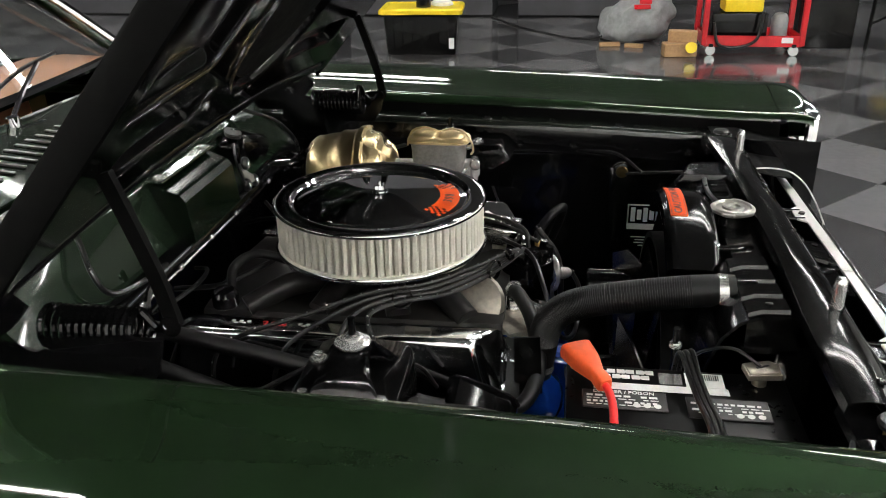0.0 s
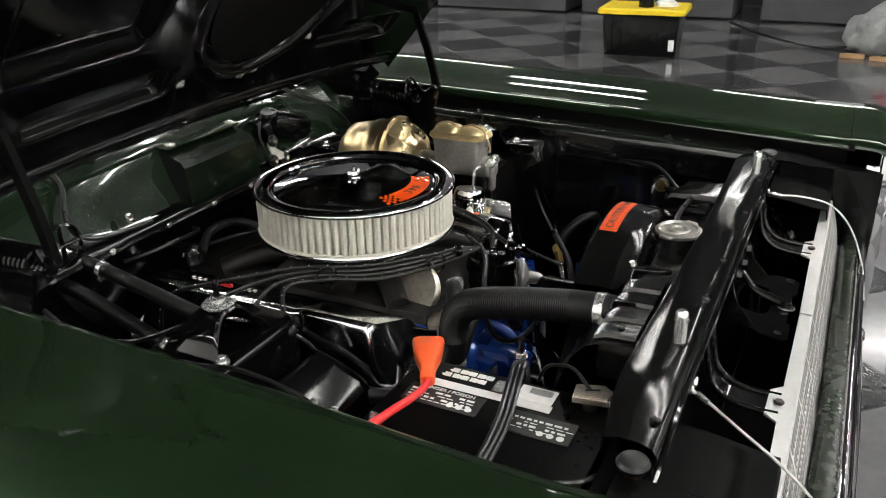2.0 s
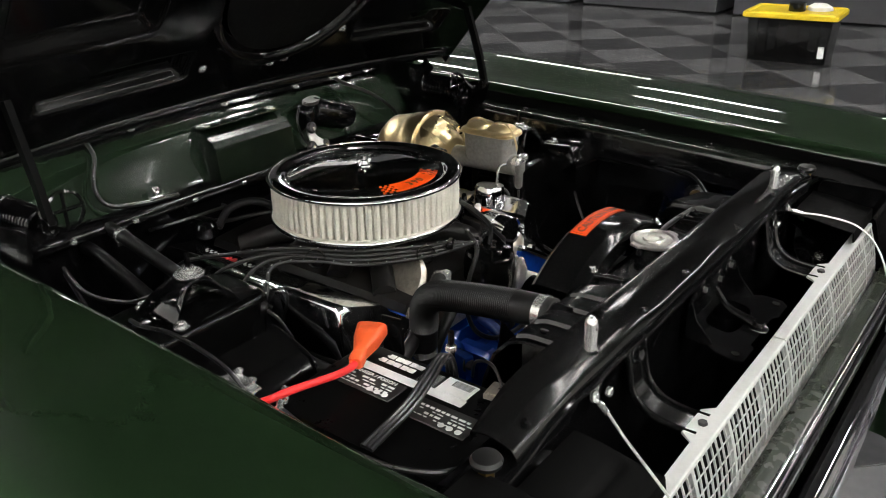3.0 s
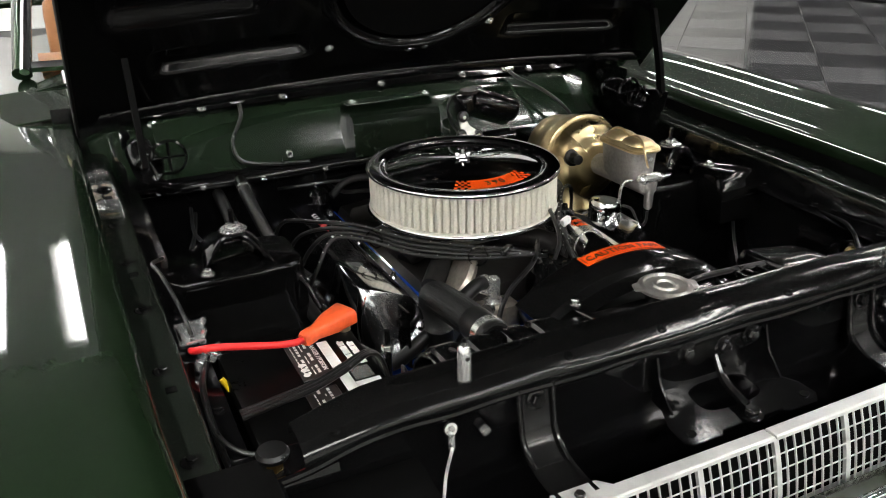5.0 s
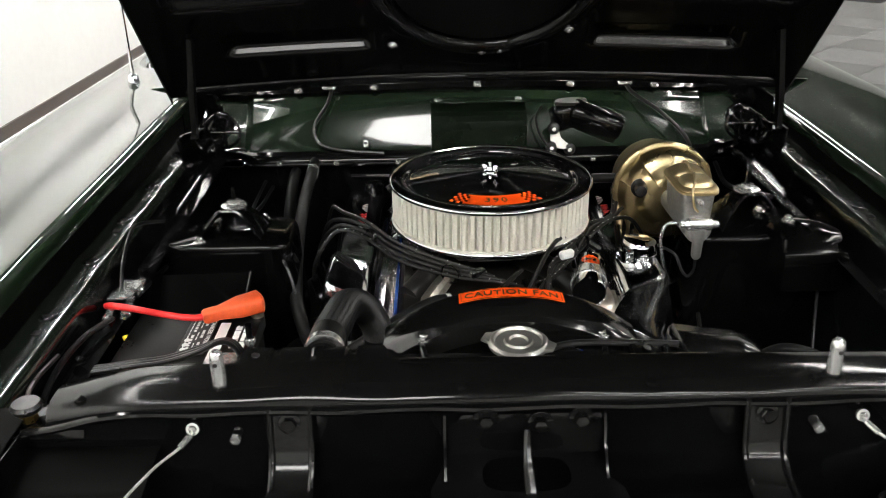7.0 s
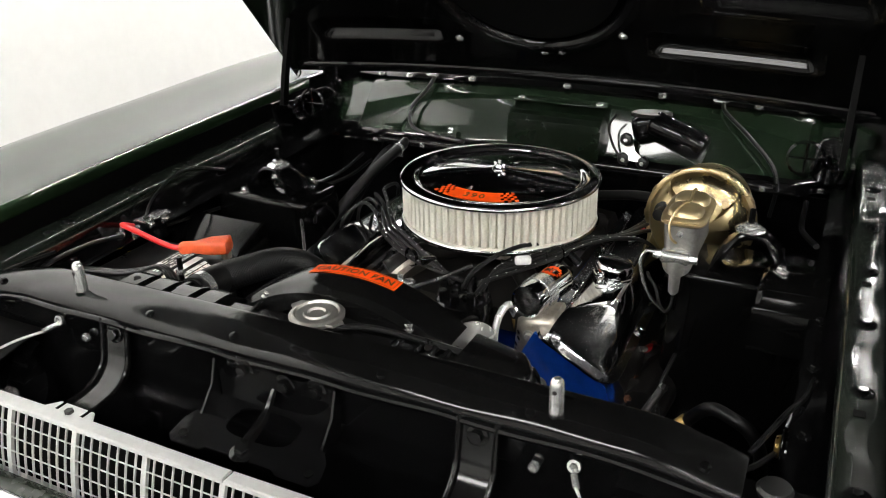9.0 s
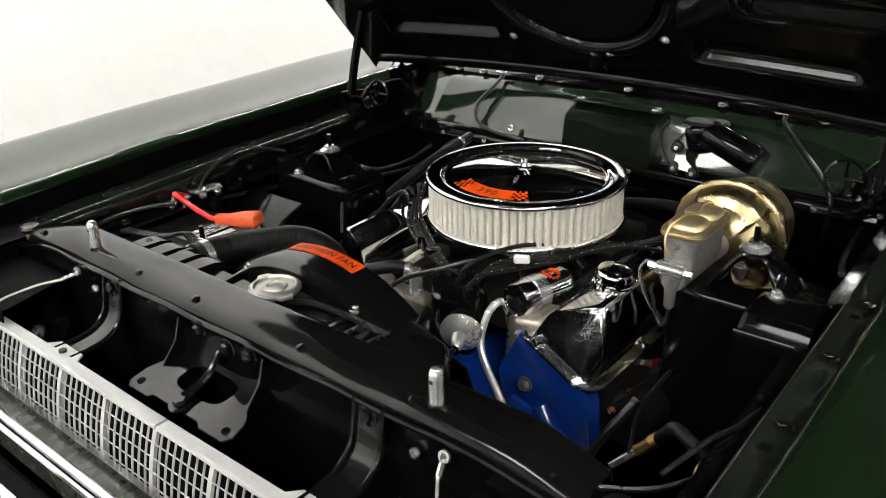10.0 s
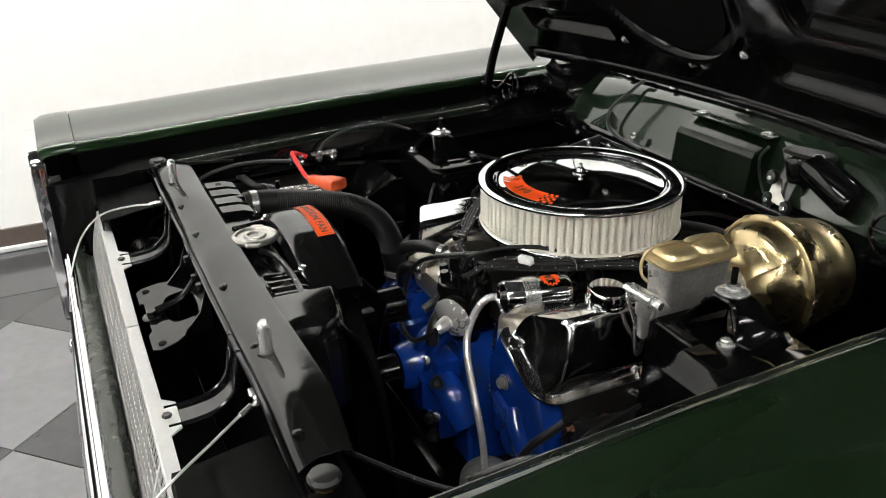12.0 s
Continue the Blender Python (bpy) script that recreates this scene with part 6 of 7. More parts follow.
part("pipe", tube(B(), [(0.116, 0.342, 0.824), (0.117, 0.34, 0.806), (0.116, 0.332, 0.796), (0.112, 0.322, 0.806), (0.105, 0.312, 0.83), (0.09, 0.30, 0.835), (0.06, 0.29, 0.83)], 0.0026, 8), "rubber", line)


def strut(side):
    """Shock tower with its arched cap and top stud."""
    up = 0.012 if side > 0 else 0.0
    t = thing("shock_tower", "glossy black shock tower with arched cap and stud", "shock tower", (0.056, side * 0.45, 0.6), "shock towers")
    rings = []
    for k, z in ((1.16, 0.55), (1.1, 0.7), (1.04, 0.83), (1.02, 0.858), (0.99, 0.866), (0.95, 0.868)):
        rings.append([(0.052 + 0.066 * k * math.copysign(abs(math.cos(u)) ** 0.35, math.cos(u)), side * 0.4475 + 0.108 * k * math.copysign(abs(math.sin(u)) ** 0.35, math.sin(u)), z) for u in (2 * math.pi * (i + 0.5) / 40 for i in range(40))])
    part("tower", ring_loft(B(), rings), "underhood", t, "", 50)
    cap = []
    for i in range(13):
        f = i / 12
        v = side * 0.442 - 0.055 + 0.11 * f
        z = 0.872 + (0.042 + up) * math.sin(math.pi * f) ** 0.8
        w = 0.046 - 0.024 * math.sin(math.pi * f)
        cap.append([(0.054 - w, v, z - 0.004), (0.054 - w + 0.006, v, z), (0.054 + w - 0.006, v, z), (0.054 + w, v, z - 0.004)])
    part("cap", sheet(B(), cap, 0.003), "black", t, "arched black cap", 50)
    part("rib", tube(B(), [(0.054 + 0.035, side * 0.442 - 0.05, 0.872), (0.054 + 0.024, side * 0.442 - 0.02, 0.908 + up), (0.054 + 0.022, side * 0.442, 0.913 + up), (0.054 + 0.024, side * 0.442 + 0.02, 0.908 + up), (0.054 + 0.035, side * 0.442 + 0.05, 0.872)], 0.0045, 8), "black", t)
    part("washer", lathe(B(), [(0.021, 0), (0.022, 0.003), (0.018, 0.006), (0.010, 0.008), (0.010, 0.012), (0.007, 0.013)], (0.056, side * 0.436, 0.915 + up), (0, 0, 1), 24), "steel", t, "zinc cup washer")
    part("stud", cyl(B(), (0.056, side * 0.436, 0.92), (0.056, side * 0.436, 0.95 + up), 0.0045, seg=10), "satin", t)
    if side > 0:
        step = [[(0.09, y, 0.80), (0.09, y, 0.868 + 0.022 * k), (0.10, y, 0.870 + 0.023 * k), (0.158, y, 0.872 + 0.021 * k), (0.168, y, 0.868 + 0.020 * k), (0.173, y, 0.860 + 0.018 * k), (0.182, y, 0.866), (0.185, y, 0.862), (0.188, y, 0.80)] for y, k in ((0.462, 0.0), (0.466, 0.7), (0.474, 1.0), (0.54, 1.0), (0.556, 0.95))]
        part("step", ring_loft(B(), step), "underhood", t, "raised step of the tower", 50)
    for x, y in ((0.0, 0.40), (0.005, 0.485), (0.1 if side < 0 else 0.112, 0.49)):
        part("bolt", hexbolt(B(), (x, side * y, 0.893 if side > 0 and x > 0.05 else 0.868), (0, 0, 1), 0.007, 0.007, 0.011), "steel", t)
    return t


strut(-1)
strut(1)

# ---- wiper motor, loops and clips on the cowl ----
wm = thing("wiper_motor", "black wiper motor on a bright steel bracket", "wiper motor", (-0.31, 0.22, 0.92))
a, b = Vector((-0.338, 0.198, 0.964)), Vector((-0.325, 0.305, 0.928))
part("motor_can", lathe(B(), [(0.018, -0.004), (0.026, 0.0), (0.0285, 0.006), (0.0285, 0.1), (0.025, 0.110), (0.012, 0.113), (0, 0.114)], a, b - a, 30), "black", wm, "glossy black motor can")
part("gear_case", box(B(), (-0.335, 0.18, 0.955), (0.042, 0.046, 0.052), 0.016, (15, 0, 10), 3), "black", wm, "black rounded gear case")
lid = [(0.024 * math.cos(a) * (1.0 if math.cos(a) > 0 else 1.15), 0.017 * math.copysign(abs(math.sin(a)) ** 0.7, math.sin(a)) + 0.018 * math.cos(a)) for a in (2 * math.pi * i / 28 for i in range(28))]
part("gear_lid", slab(B(), [(p * 1.45, q) for p, q in lid], (-0.333, 0.196, 0.982), (0, 1, -0.12), (-1, 0, 0.1), 0.007, 0.002), "dull", wm, "dull dark alloy cover")
part("bracket", slab(B(), [(-0.022, -0.03), (0.012, -0.034), (0.02, -0.026), (0.0, -0.012), (-0.006, 0.008), (-0.014, 0.012), (-0.022, 0.004)], (-0.308, 0.172, 0.925), (0, 1, 0), (-0.45, 0, 1), 0.003, 0.001), "dullzinc", wm, "bright bracket plate")
for y, z in ((0.155, 0.938), (0.152, 0.897), (0.19, 0.893)):
    part("grommet", lathe(B(), [(0.012, 0), (0.013, 0.005), (0.01, 0.009), (0.004, 0.010)], (-0.301, y, z), (1, 0, 0.2), 18), "rubber", wm)
    part("screw", hexbolt(B(), (-0.292, y, z), (1, 0, 0.2), 0.005, 0.003), "steel", wm)
part("link_wire", tube(B(), [(-0.305, 0.13, 0.985), (-0.30, 0.118, 0.96), (-0.298, 0.13, 0.92), (-0.295, 0.16, 0.885)], 0.0025, 6), "rubber", wm)


def loop(side, label):
    t = thing("washer_hose", label, "hose", (-0.39, side * 0.315, 1.01), "washer hoses")
    if side < 0:
        pts = [(-0.386, -0.312, 1.008), (-0.355, -0.318, 0.985), (-0.325, -0.345, 0.945), (-0.31, -0.335, 0.91), (-0.298, -0.28, 0.898), (-0.295, -0.2, 0.892)]
    else:
        pts = [(-0.386, 0.32, 1.008), (-0.36, 0.33, 0.995), (-0.32, 0.38, 0.965), (-0.30, 0.43, 0.92), (-0.29, 0.445, 0.88), (-0.29, 0.44, 0.82)]
    part("tubing", tube(B(), pts, 0.0042, 8), "rubber", t)
    part("end_clip", box(B(), (-0.384, side * 0.316, 1.014), (0.02, 0.03, 0.008), 0.003, (0, 25, 0)), "steel", t)


loop(-1, "black washer hose looping down the cowl")
loop(1, "black washer hose behind the brake booster")
clip = thing("cowl_clip", "small bright square clip on the cowl", "clip", (-0.303, -0.238, 0.905))
part("plate", box(B(), (-0.306, -0.238, 0.91), (0.005, 0.012, 0.016), 0.002, (0, -30, 0)), "steel", clip)
part("stem", cyl(B(), (-0.304, -0.238, 0.911), (-0.299, -0.238, 0.914), 0.003, seg=8), "ink", clip)

# ---- battery corner ----
BX0, BX1, BY0, BY1, BZ = 0.315, 0.575, -0.52, -0.348, 0.852
bat = thing("battery", "black car battery with printed labels and clamps", "battery", ((BX0 + BX1) / 2, (BY0 + BY1) / 2, 0.66))
part("case", box(B(), ((BX0 + BX1) / 2, (BY0 + BY1) / 2, 0.742), (BX1 - BX0, BY1 - BY0, 0.17), 0.006, seg=2), "case", bat, "black plastic case")
top = box(B(), ((BX0 + BX1) / 2, (BY0 + BY1) / 2, 0.838), (BX1 - BX0 + 0.008, BY1 - BY0 + 0.008, 0.024), 0.005, seg=2)
lidb = part("case_lid", top, "case", bat, "black case lid")


def flatpiece(x0, x1, y0, y1, z, h=0.0006):
    return box(B(), ((x0 + x1) / 2, (y0 + y1) / 2, z + h / 2), (x1 - x0, y1 - y0, h))


zl = 0.8505
part("white_band", flatpiece(0.345, 0.506, -0.399, -0.385, zl), "white", lidb, "white label band")
part("white_panel", flatpiece(0.457, 0.503, -0.3845, -0.353, zl), "white", lidb, "white label panel")
part("grey_panel", flatpiece(0.425, 0.453, -0.382, -0.357, zl), "steel", lidb, "silver label panel")
bm = B()
for i in range(11):
    box(bm, (0.471 + 0.0026 * i, -0.362, zl + 0.0009), (0.0011 if i % 3 else 0.0018, 0.012, 0.0004))
part("barcode", bm, "ink", lidb, "black bar code")
bm = B()
for row, (y, x0) in enumerate(((-0.3585, 0.362), (-0.3705, 0.356))):
    for i in range(5):
        box(bm, (x0 + 0.0055 + 0.0118 * i, y, zl + 0.0005), (0.0095, 0.0085, 0.0007), 0.0, (0, 0, 0))
        box(bm, (x0 + 0.0055 + 0.0118 * i + (0.002 if i % 2 else -0.002), y + (0.0015 if i % 2 else -0.0015), zl + 0.0005), (0.0105, 0.002, 0.0008))
part("brand_bars", bm, "white", lidb, "bold white brand bars")
for x0, x1, y0, y1 in ((0.331, 0.43, -0.442, -0.404), (0.452, 0.546, -0.450, -0.408)):
    pl = part("warning_plate", box(B(), ((x0 + x1) / 2, (y0 + y1) / 2, zl + 0.001), (x1 - x0, y1 - y0, 0.002), 0.0009), "ink", lidb, "black warning plate with white print")
    bm = B()
    rnd2 = random.Random(int(x0 * 100))
    for r in range(4):
        u = x0 + 0.005
        while u < x1 - 0.010:
            w = rnd2.uniform(0.004, 0.010)
            if rnd2.random() < 0.8:
                box(bm, (u + w / 2, y1 - 0.013 - 0.0062 * r, zl + 0.0023), (w, 0.0014 if r % 2 else 0.0035, 0.0004))
            u += w + 0.0025
    part("print", bm, "white", pl, "tiny white print", kind="stuff")
    for k in range(3):
        part("symbol", lathe(B(), [(0.0032, 0), (0.0043, 0), (0.0043, 0.0005), (0.0032, 0.0005)], (x1 - 0.012 - 0.012 * k, y0 + 0.008, zl + 0.0021), (0, 0, 1), 14), "white", pl)
part("danger_words", lettering("DANGER / POISON", 0.0085, flat_place((0.380, -0.4085, zl + 0.0024), (1, 0, 0), (0, 1, 0)), 0.0002), "white", lidb, "white DANGER / POISON words")
for x, y in ((0.325, -0.352), (0.545, -0.366)):
    part("terminal_post", cyl(B(), (x, y, 0.85), (x, y, 0.868), 0.009, 0.008, 16), "cast", bat)
# orange boot and red lead
a, b = Vector((0.320, -0.343, 0.873)), Vector((0.358, -0.420, 0.868))
d, u, w = frame_of(a, b)
rings = []
for f, hw, hh in ((0, 0.010, 0.008), (0.05, 0.021, 0.012), (0.4, 0.017, 0.0125), (0.75, 0.0085, 0.009), (0.8, 0.0095, 0.0095), (0.95, 0.0095, 0.0095), (1.0, 0.0075, 0.0075)):
    p = a.lerp(b, f)
    rings.append([p + u * hw * math.copysign(abs(math.cos(t)) ** 0.5, math.cos(t)) + w * hh * math.copysign(abs(math.sin(t)) ** 0.5, math.sin(t)) for t in (2 * math.pi * i / 20 for i in range(20))])
cabl = thing("battery_cable", "red battery cable with an orange terminal boot", "cable", (0.338, -0.355, 0.868))
part("terminal_boot", ring_loft(B(), rings), "boot", cabl, "flared orange rubber boot", 50)
part("red_lead", tube(B(), [(0.356, -0.415, 0.868), (0.361, -0.435, 0.869), (0.363, -0.47, 0.876), (0.362, -0.51, 0.885), (0.359, -0.54, 0.889), (0.345, -0.555, 0.882), (0.325, -0.556, 0.872)], 0.0048, 12), "redwire", cabl, "red battery lead")
hold = thing("battery_clamp", "bright battery terminal clamp with bolt", "clamp", (0.545, -0.366, 0.866))
bm = slab(B(), [(-0.02, -0.014), (0.02, -0.016), (0.026, 0.006), (0.016, 0.017), (-0.018, 0.014)], (0.545, -0.366, 0.864), (1, 0.2, 0), (-0.2, 1, 0), 0.009, 0.002)
part("body", bm, "cast", hold)
part("bolt", cyl(B(), (0.568, -0.376, 0.868), (0.572, -0.352, 0.868), 0.0045, seg=8), "steel", hold)
part("slot", box(B(), (0.547, -0.364, 0.8735), (0.018, 0.003, 0.001), 0.0003, (0, 0, 25)), "ink", hold)
neg = thing("ground_cable", "black ground cable looped over the battery", "cable", (0.45, -0.36, 0.86))
for k in range(3):
    o = 0.006 * k
    part("strand", tube(B(), [(0.445 + o, -0.335, 0.80), (0.447 + o, -0.347, 0.865), (0.45 + o, -0.365, 0.885 + 0.002 * k), (0.455 + o, -0.40, 0.877), (0.462 + o, -0.44, 0.868), (0.468 + o, -0.48, 0.866), (0.47 + o, -0.53, 0.86)], 0.0034, 8), "rubber", neg)
part("thin_wire", tube(B(), [(0.545, -0.366, 0.874), (0.515, -0.345, 0.885), (0.48, -0.33, 0.87), (0.46, -0.31, 0.83)], 0.0022, 6), "rubber", neg)
rod = thing("hold_down_rod", "steel battery hold-down rod with a nut", "rod", (0.45, -0.335, 0.87), "battery rods")
part("rod", cyl(B(), (0.448, -0.333, 0.70), (0.446, -0.336, 0.905), 0.0042, seg=10), "satin", rod)
part("nut", hexbolt(B(), (0.446, -0.336, 0.878), (0, 0, 1), 0.008, 0.007), "steel", rod)
tray = single("battery_tray", box(B(), (0.445, -0.434, 0.646), (0.29, 0.2, 0.02), 0.006, seg=2), "black", "black steel battery tray on the apron", "tray", (0.445, -0.434, 0.636))

relay = thing("starter_relay", "small starter relay with zinc studs on the apron", "relay", (0.28, -0.552, 0.855))
part("body", box(B(), (0.285, -0.556, 0.855), (0.05, 0.03, 0.045), 0.006, seg=2), "plastic", relay)
part("top_plate", slab(B(), [(-0.028, -0.018), (0.03, -0.02), (0.034, 0.012), (-0.022, 0.02)], (0.283, -0.548, 0.876), (1, 0, 0), (0, 1, 0.1), 0.003, 0.0008), "steel", relay, "bright relay bracket")
for x, y in ((0.27, -0.54), (0.30, -0.545), (0.36, -0.555), (0.345, -0.535)):
    part("stud", cyl(B(), (x, y, 0.862), (x, y + 0.012, 0.885), 0.0045, seg=8), "steel", relay)
    part("stud_nut", hexbolt(B(), (x, y + 0.004, 0.868), (0, 0.4, 1), 0.008, 0.006), "steel", relay)
part("yellow_tag", cyl(B(), (0.365, -0.53, 0.845), (0.372, -0.522, 0.83), 0.004, seg=8), "yellow", relay, "yellow wire end")


def wire(pts, r=0.003, label="thin black wire along the apron"):
    t = thing("wire", label, "wire", pts[0], "bay wires")
    part("jacket", tube(B(), pts, r, 7), "rubber", t)
    return t


wire([(0.30, -0.55, 0.88), (0.27, -0.555, 0.905), (0.2, -0.565, 0.925), (0.14, -0.57, 0.92), (0.08, -0.55, 0.90)], 0.0028, "thin black wire rising behind the relay")
wire([(0.36, -0.545, 0.87), (0.42, -0.56, 0.875), (0.50, -0.565, 0.872), (0.565, -0.56, 0.85), (0.6, -0.54, 0.80)], 0.0042, "black loom along the apron to the front")
wire([(0.60, -0.53, 0.89), (0.585, -0.555, 0.895), (0.54, -0.567, 0.89), (0.48, -0.567, 0.885)], 0.003, "black wire loop at the support corner")
wire([(0.47, 0.50, 0.83), (0.42, 0.53, 0.86), (0.36, 0.55, 0.86), (0.2, 0.56, 0.85), (0.0, 0.565, 0.86)], 0.0035, "black loom along the apron")
wire([(0.08, 0.545, 0.88), (0.12, 0.55, 0.83), (0.15, 0.545, 0.74), (0.2, 0.53, 0.66)], 0.003, "thin black wire hanging on the apron")
wire([(-0.29, 0.50, 0.86), (-0.22, 0.50, 0.84), (-0.15, 0.51, 0.85), (-0.06, 0.53, 0.87)], 0.005, "taped loom from the firewall")
wire([(-0.28, -0.45, 0.84), (-0.2, -0.46, 0.82), (-0.1, -0.45, 0.83), (-0.02, -0.42, 0.86), (0.03, -0.37, 0.86), (0.1, -0.33, 0.83)], 0.0035, "black loom crossing to the engine")
wire([(-0.29, 0.10, 0.84), (-0.22, 0.08, 0.86), (-0.15, 0.05, 0.85), (-0.1, 0.03, 0.83)], 0.004, "black throttle cable from the firewall")
wire([(0.6, 0.40, 0.86), (0.56, 0.45, 0.85), (0.5, 0.5, 0.83), (0.43, 0.53, 0.815)], 0.0035, "black wire behind the support")

# brass-eyed black bracket and pouch on the driver's apron
eye = thing("washer_reservoir", "black washer reservoir bag hung by a brass eyelet", "reservoir", (0.45, 0.53, 0.7))
outline = [(0.420, 0.60), (0.412, 0.66), (0.405, 0.76), (0.403, 0.815), (0.407, 0.832), (0.418, 0.842), (0.432, 0.845), (0.446, 0.840), (0.455, 0.826), (0.462, 0.80), (0.476, 0.782), (0.50, 0.775), (0.545, 0.772), (0.562, 0.765), (0.566, 0.74), (0.56, 0.60)]
cx0, cz0 = 0.48, 0.71
rings = [[(cx0 + (x - cx0) * k, y, cz0 + (z - cz0) * k) for x, z in outline] for y, k in ((0.566, 0.97), (0.562, 1.0), (0.540, 1.0), (0.533, 0.985), (0.530, 0.955))]
part("pouch", ring_loft(B(), rings), "plastic", eye, "", 50)
rim = [(cx0 + (x - cx0) * 0.975, 0.5315, cz0 + (z - cz0) * 0.98) for x, z in outline[1:14]]
part("rim", tube(B(), rim, 0.0022, 8, 4), "satin", eye, "rolled rim of the bag")
part("eyelet", lathe(B(), [(0.006, -0.004), (0.012, -0.003), (0.0135, 0.0), (0.012, 0.004), (0.006, 0.005)], (0.43, 0.528, 0.820), (0, -1, 0), 20), "brass", eye, "brass eyelet")
bm = B()
for c, w in (((0.4965, 0.7425), (0.094, 0.003)), ((0.4965, 0.690), (0.094, 0.014)), ((0.4505, 0.716), (0.003, 0.055)), ((0.5425, 0.716), (0.003, 0.055))):
    box(bm, (c[0], 0.5292, c[1]), (w[0], 0.001, w[1]))
for i in range(6):
    box(bm, (0.462 + 0.0138 * i, 0.5292, 0.719), (0.010, 0.001, 0.034 if i in (0, 2, 4) else 0.024))
part("brand_bars", bm, "white", eye, "white brand bars")
bm = B()
for i in range(4):
    box(bm, (0.485 + 0.004 * i, 0.5292, 0.664 - 0.007 * i), (0.05 - 0.012 * (i % 2), 0.001, 0.002))
part("print_bars", bm, "white", eye, "tiny white print bars")

# black cover on the passenger's apron before the tower
cov = thing("apron_cover", "glossy black cover box behind the battery", "cover", (0.14, -0.5, 0.75))
bm = B()
ring_loft(bm, [[(x, y, z) for x, z in ((0.165, 0.70), (0.165, 0.835), (0.171, 0.846), (0.18, 0.848), (0.242, 0.822), (0.252, 0.81), (0.255, 0.70))] for y in (-0.555, -0.55, -0.40, -0.39)])
part("shell", bm, "underhood", cov, "", 30)
part("cover_lip", tube(B(), [(0.166, -0.392, 0.838), (0.172, -0.391, 0.848), (0.2, -0.390, 0.841), (0.243, -0.390, 0.823), (0.254, -0.391, 0.81)], 0.0028, 8), "black", cov, "rolled edge of the cover")

# loom loops, clips and bolts on the firewall and aprons
for pts, r, lab in (([(-0.30, -0.27, 0.842), (-0.27, -0.24, 0.852), (-0.255, -0.18, 0.856), (-0.27, -0.12, 0.848), (-0.30, -0.10, 0.84)], 0.0035, "glossy black wire loop on the firewall"),
                    ([(-0.31, -0.16, 0.83), (-0.24, -0.15, 0.835), (-0.2, -0.12, 0.845), (-0.17, -0.08, 0.85)], 0.0045, "black vacuum line from firewall to carburettor"),
                    ([(-0.30, 0.24, 0.83), (-0.26, 0.22, 0.80), (-0.22, 0.25, 0.77), (-0.2, 0.3, 0.74)], 0.004, "black wire below the brake booster"),
                    ([(-0.30, -0.44, 0.82), (-0.22, -0.46, 0.80), (-0.1, -0.5, 0.80), (0.0, -0.53, 0.82), (0.1, -0.545, 0.83), (0.27, -0.55, 0.85)], 0.004, "black loom along the apron to the relay"),
                    ([(0.05, -0.40, 0.86), (0.09, -0.37, 0.85), (0.12, -0.345, 0.83), (0.14, -0.33, 0.79)], 0.003, "thin black wire beside the shock tower"),
                    ([(-0.04, 0.40, 0.70), (0.02, 0.38, 0.74), (0.10, 0.36, 0.73), (0.2, 0.35, 0.70), (0.27, 0.37, 0.67)], 0.0035, "black wire beside the exhaust manifold")):
    wire(pts, r, lab)
clip_mesh = finish(box(B(), (0, 0, 0), (0.006, 0.012, 0.010), 0.002), "steel", Vector((0, 0, 0)), "clip")
seam_mesh = finish(hexbolt(B(), (0, 0, 0), (0, 0, 1), 0.006, 0.005, 0.009), "worn", Vector((0, 0, 0)), "bolt")
for y in (-0.42, -0.30, -0.17, -0.05, 0.06, 0.24, 0.42, 0.52):
    ob = new("clip", clip_mesh)
    ob.parent = car
    ob.location = (-0.2875 - (0.035 if abs(y) > 0.495 else 0), y, 0.874 - FLOOR_Z)
for side in (-1, 1):
    for x, w, z in ((-0.25, 0.545, 0.868), (-0.16, 0.548, 0.868), (0.2, 0.55, 0.868), (0.32, 0.552, 0.866), (0.46, 0.552, 0.862), (0.57, 0.55, 0.858)):
        ob = new("apron_bolt", seam_mesh)
        ob.parent = car
        ob.location = (x, side * w, z - FLOOR_Z)
    ledge = [[(x, side * (0.572 - 0.034 * k), 0.872 - 0.006 * k + fender_drop(x)) for k in (0, 0.5, 1.0, 1.05)] for x in (-0.32, -0.2, -0.05, 0.1, 0.25, 0.4, 0.55, 0.64)]
    part("apron_ledge", sheet(B(), ledge, 0.002), "black", car, "glossy black ledge along the apron")

# ---- things on the workshop floor ----
FZ = FLOOR_Z


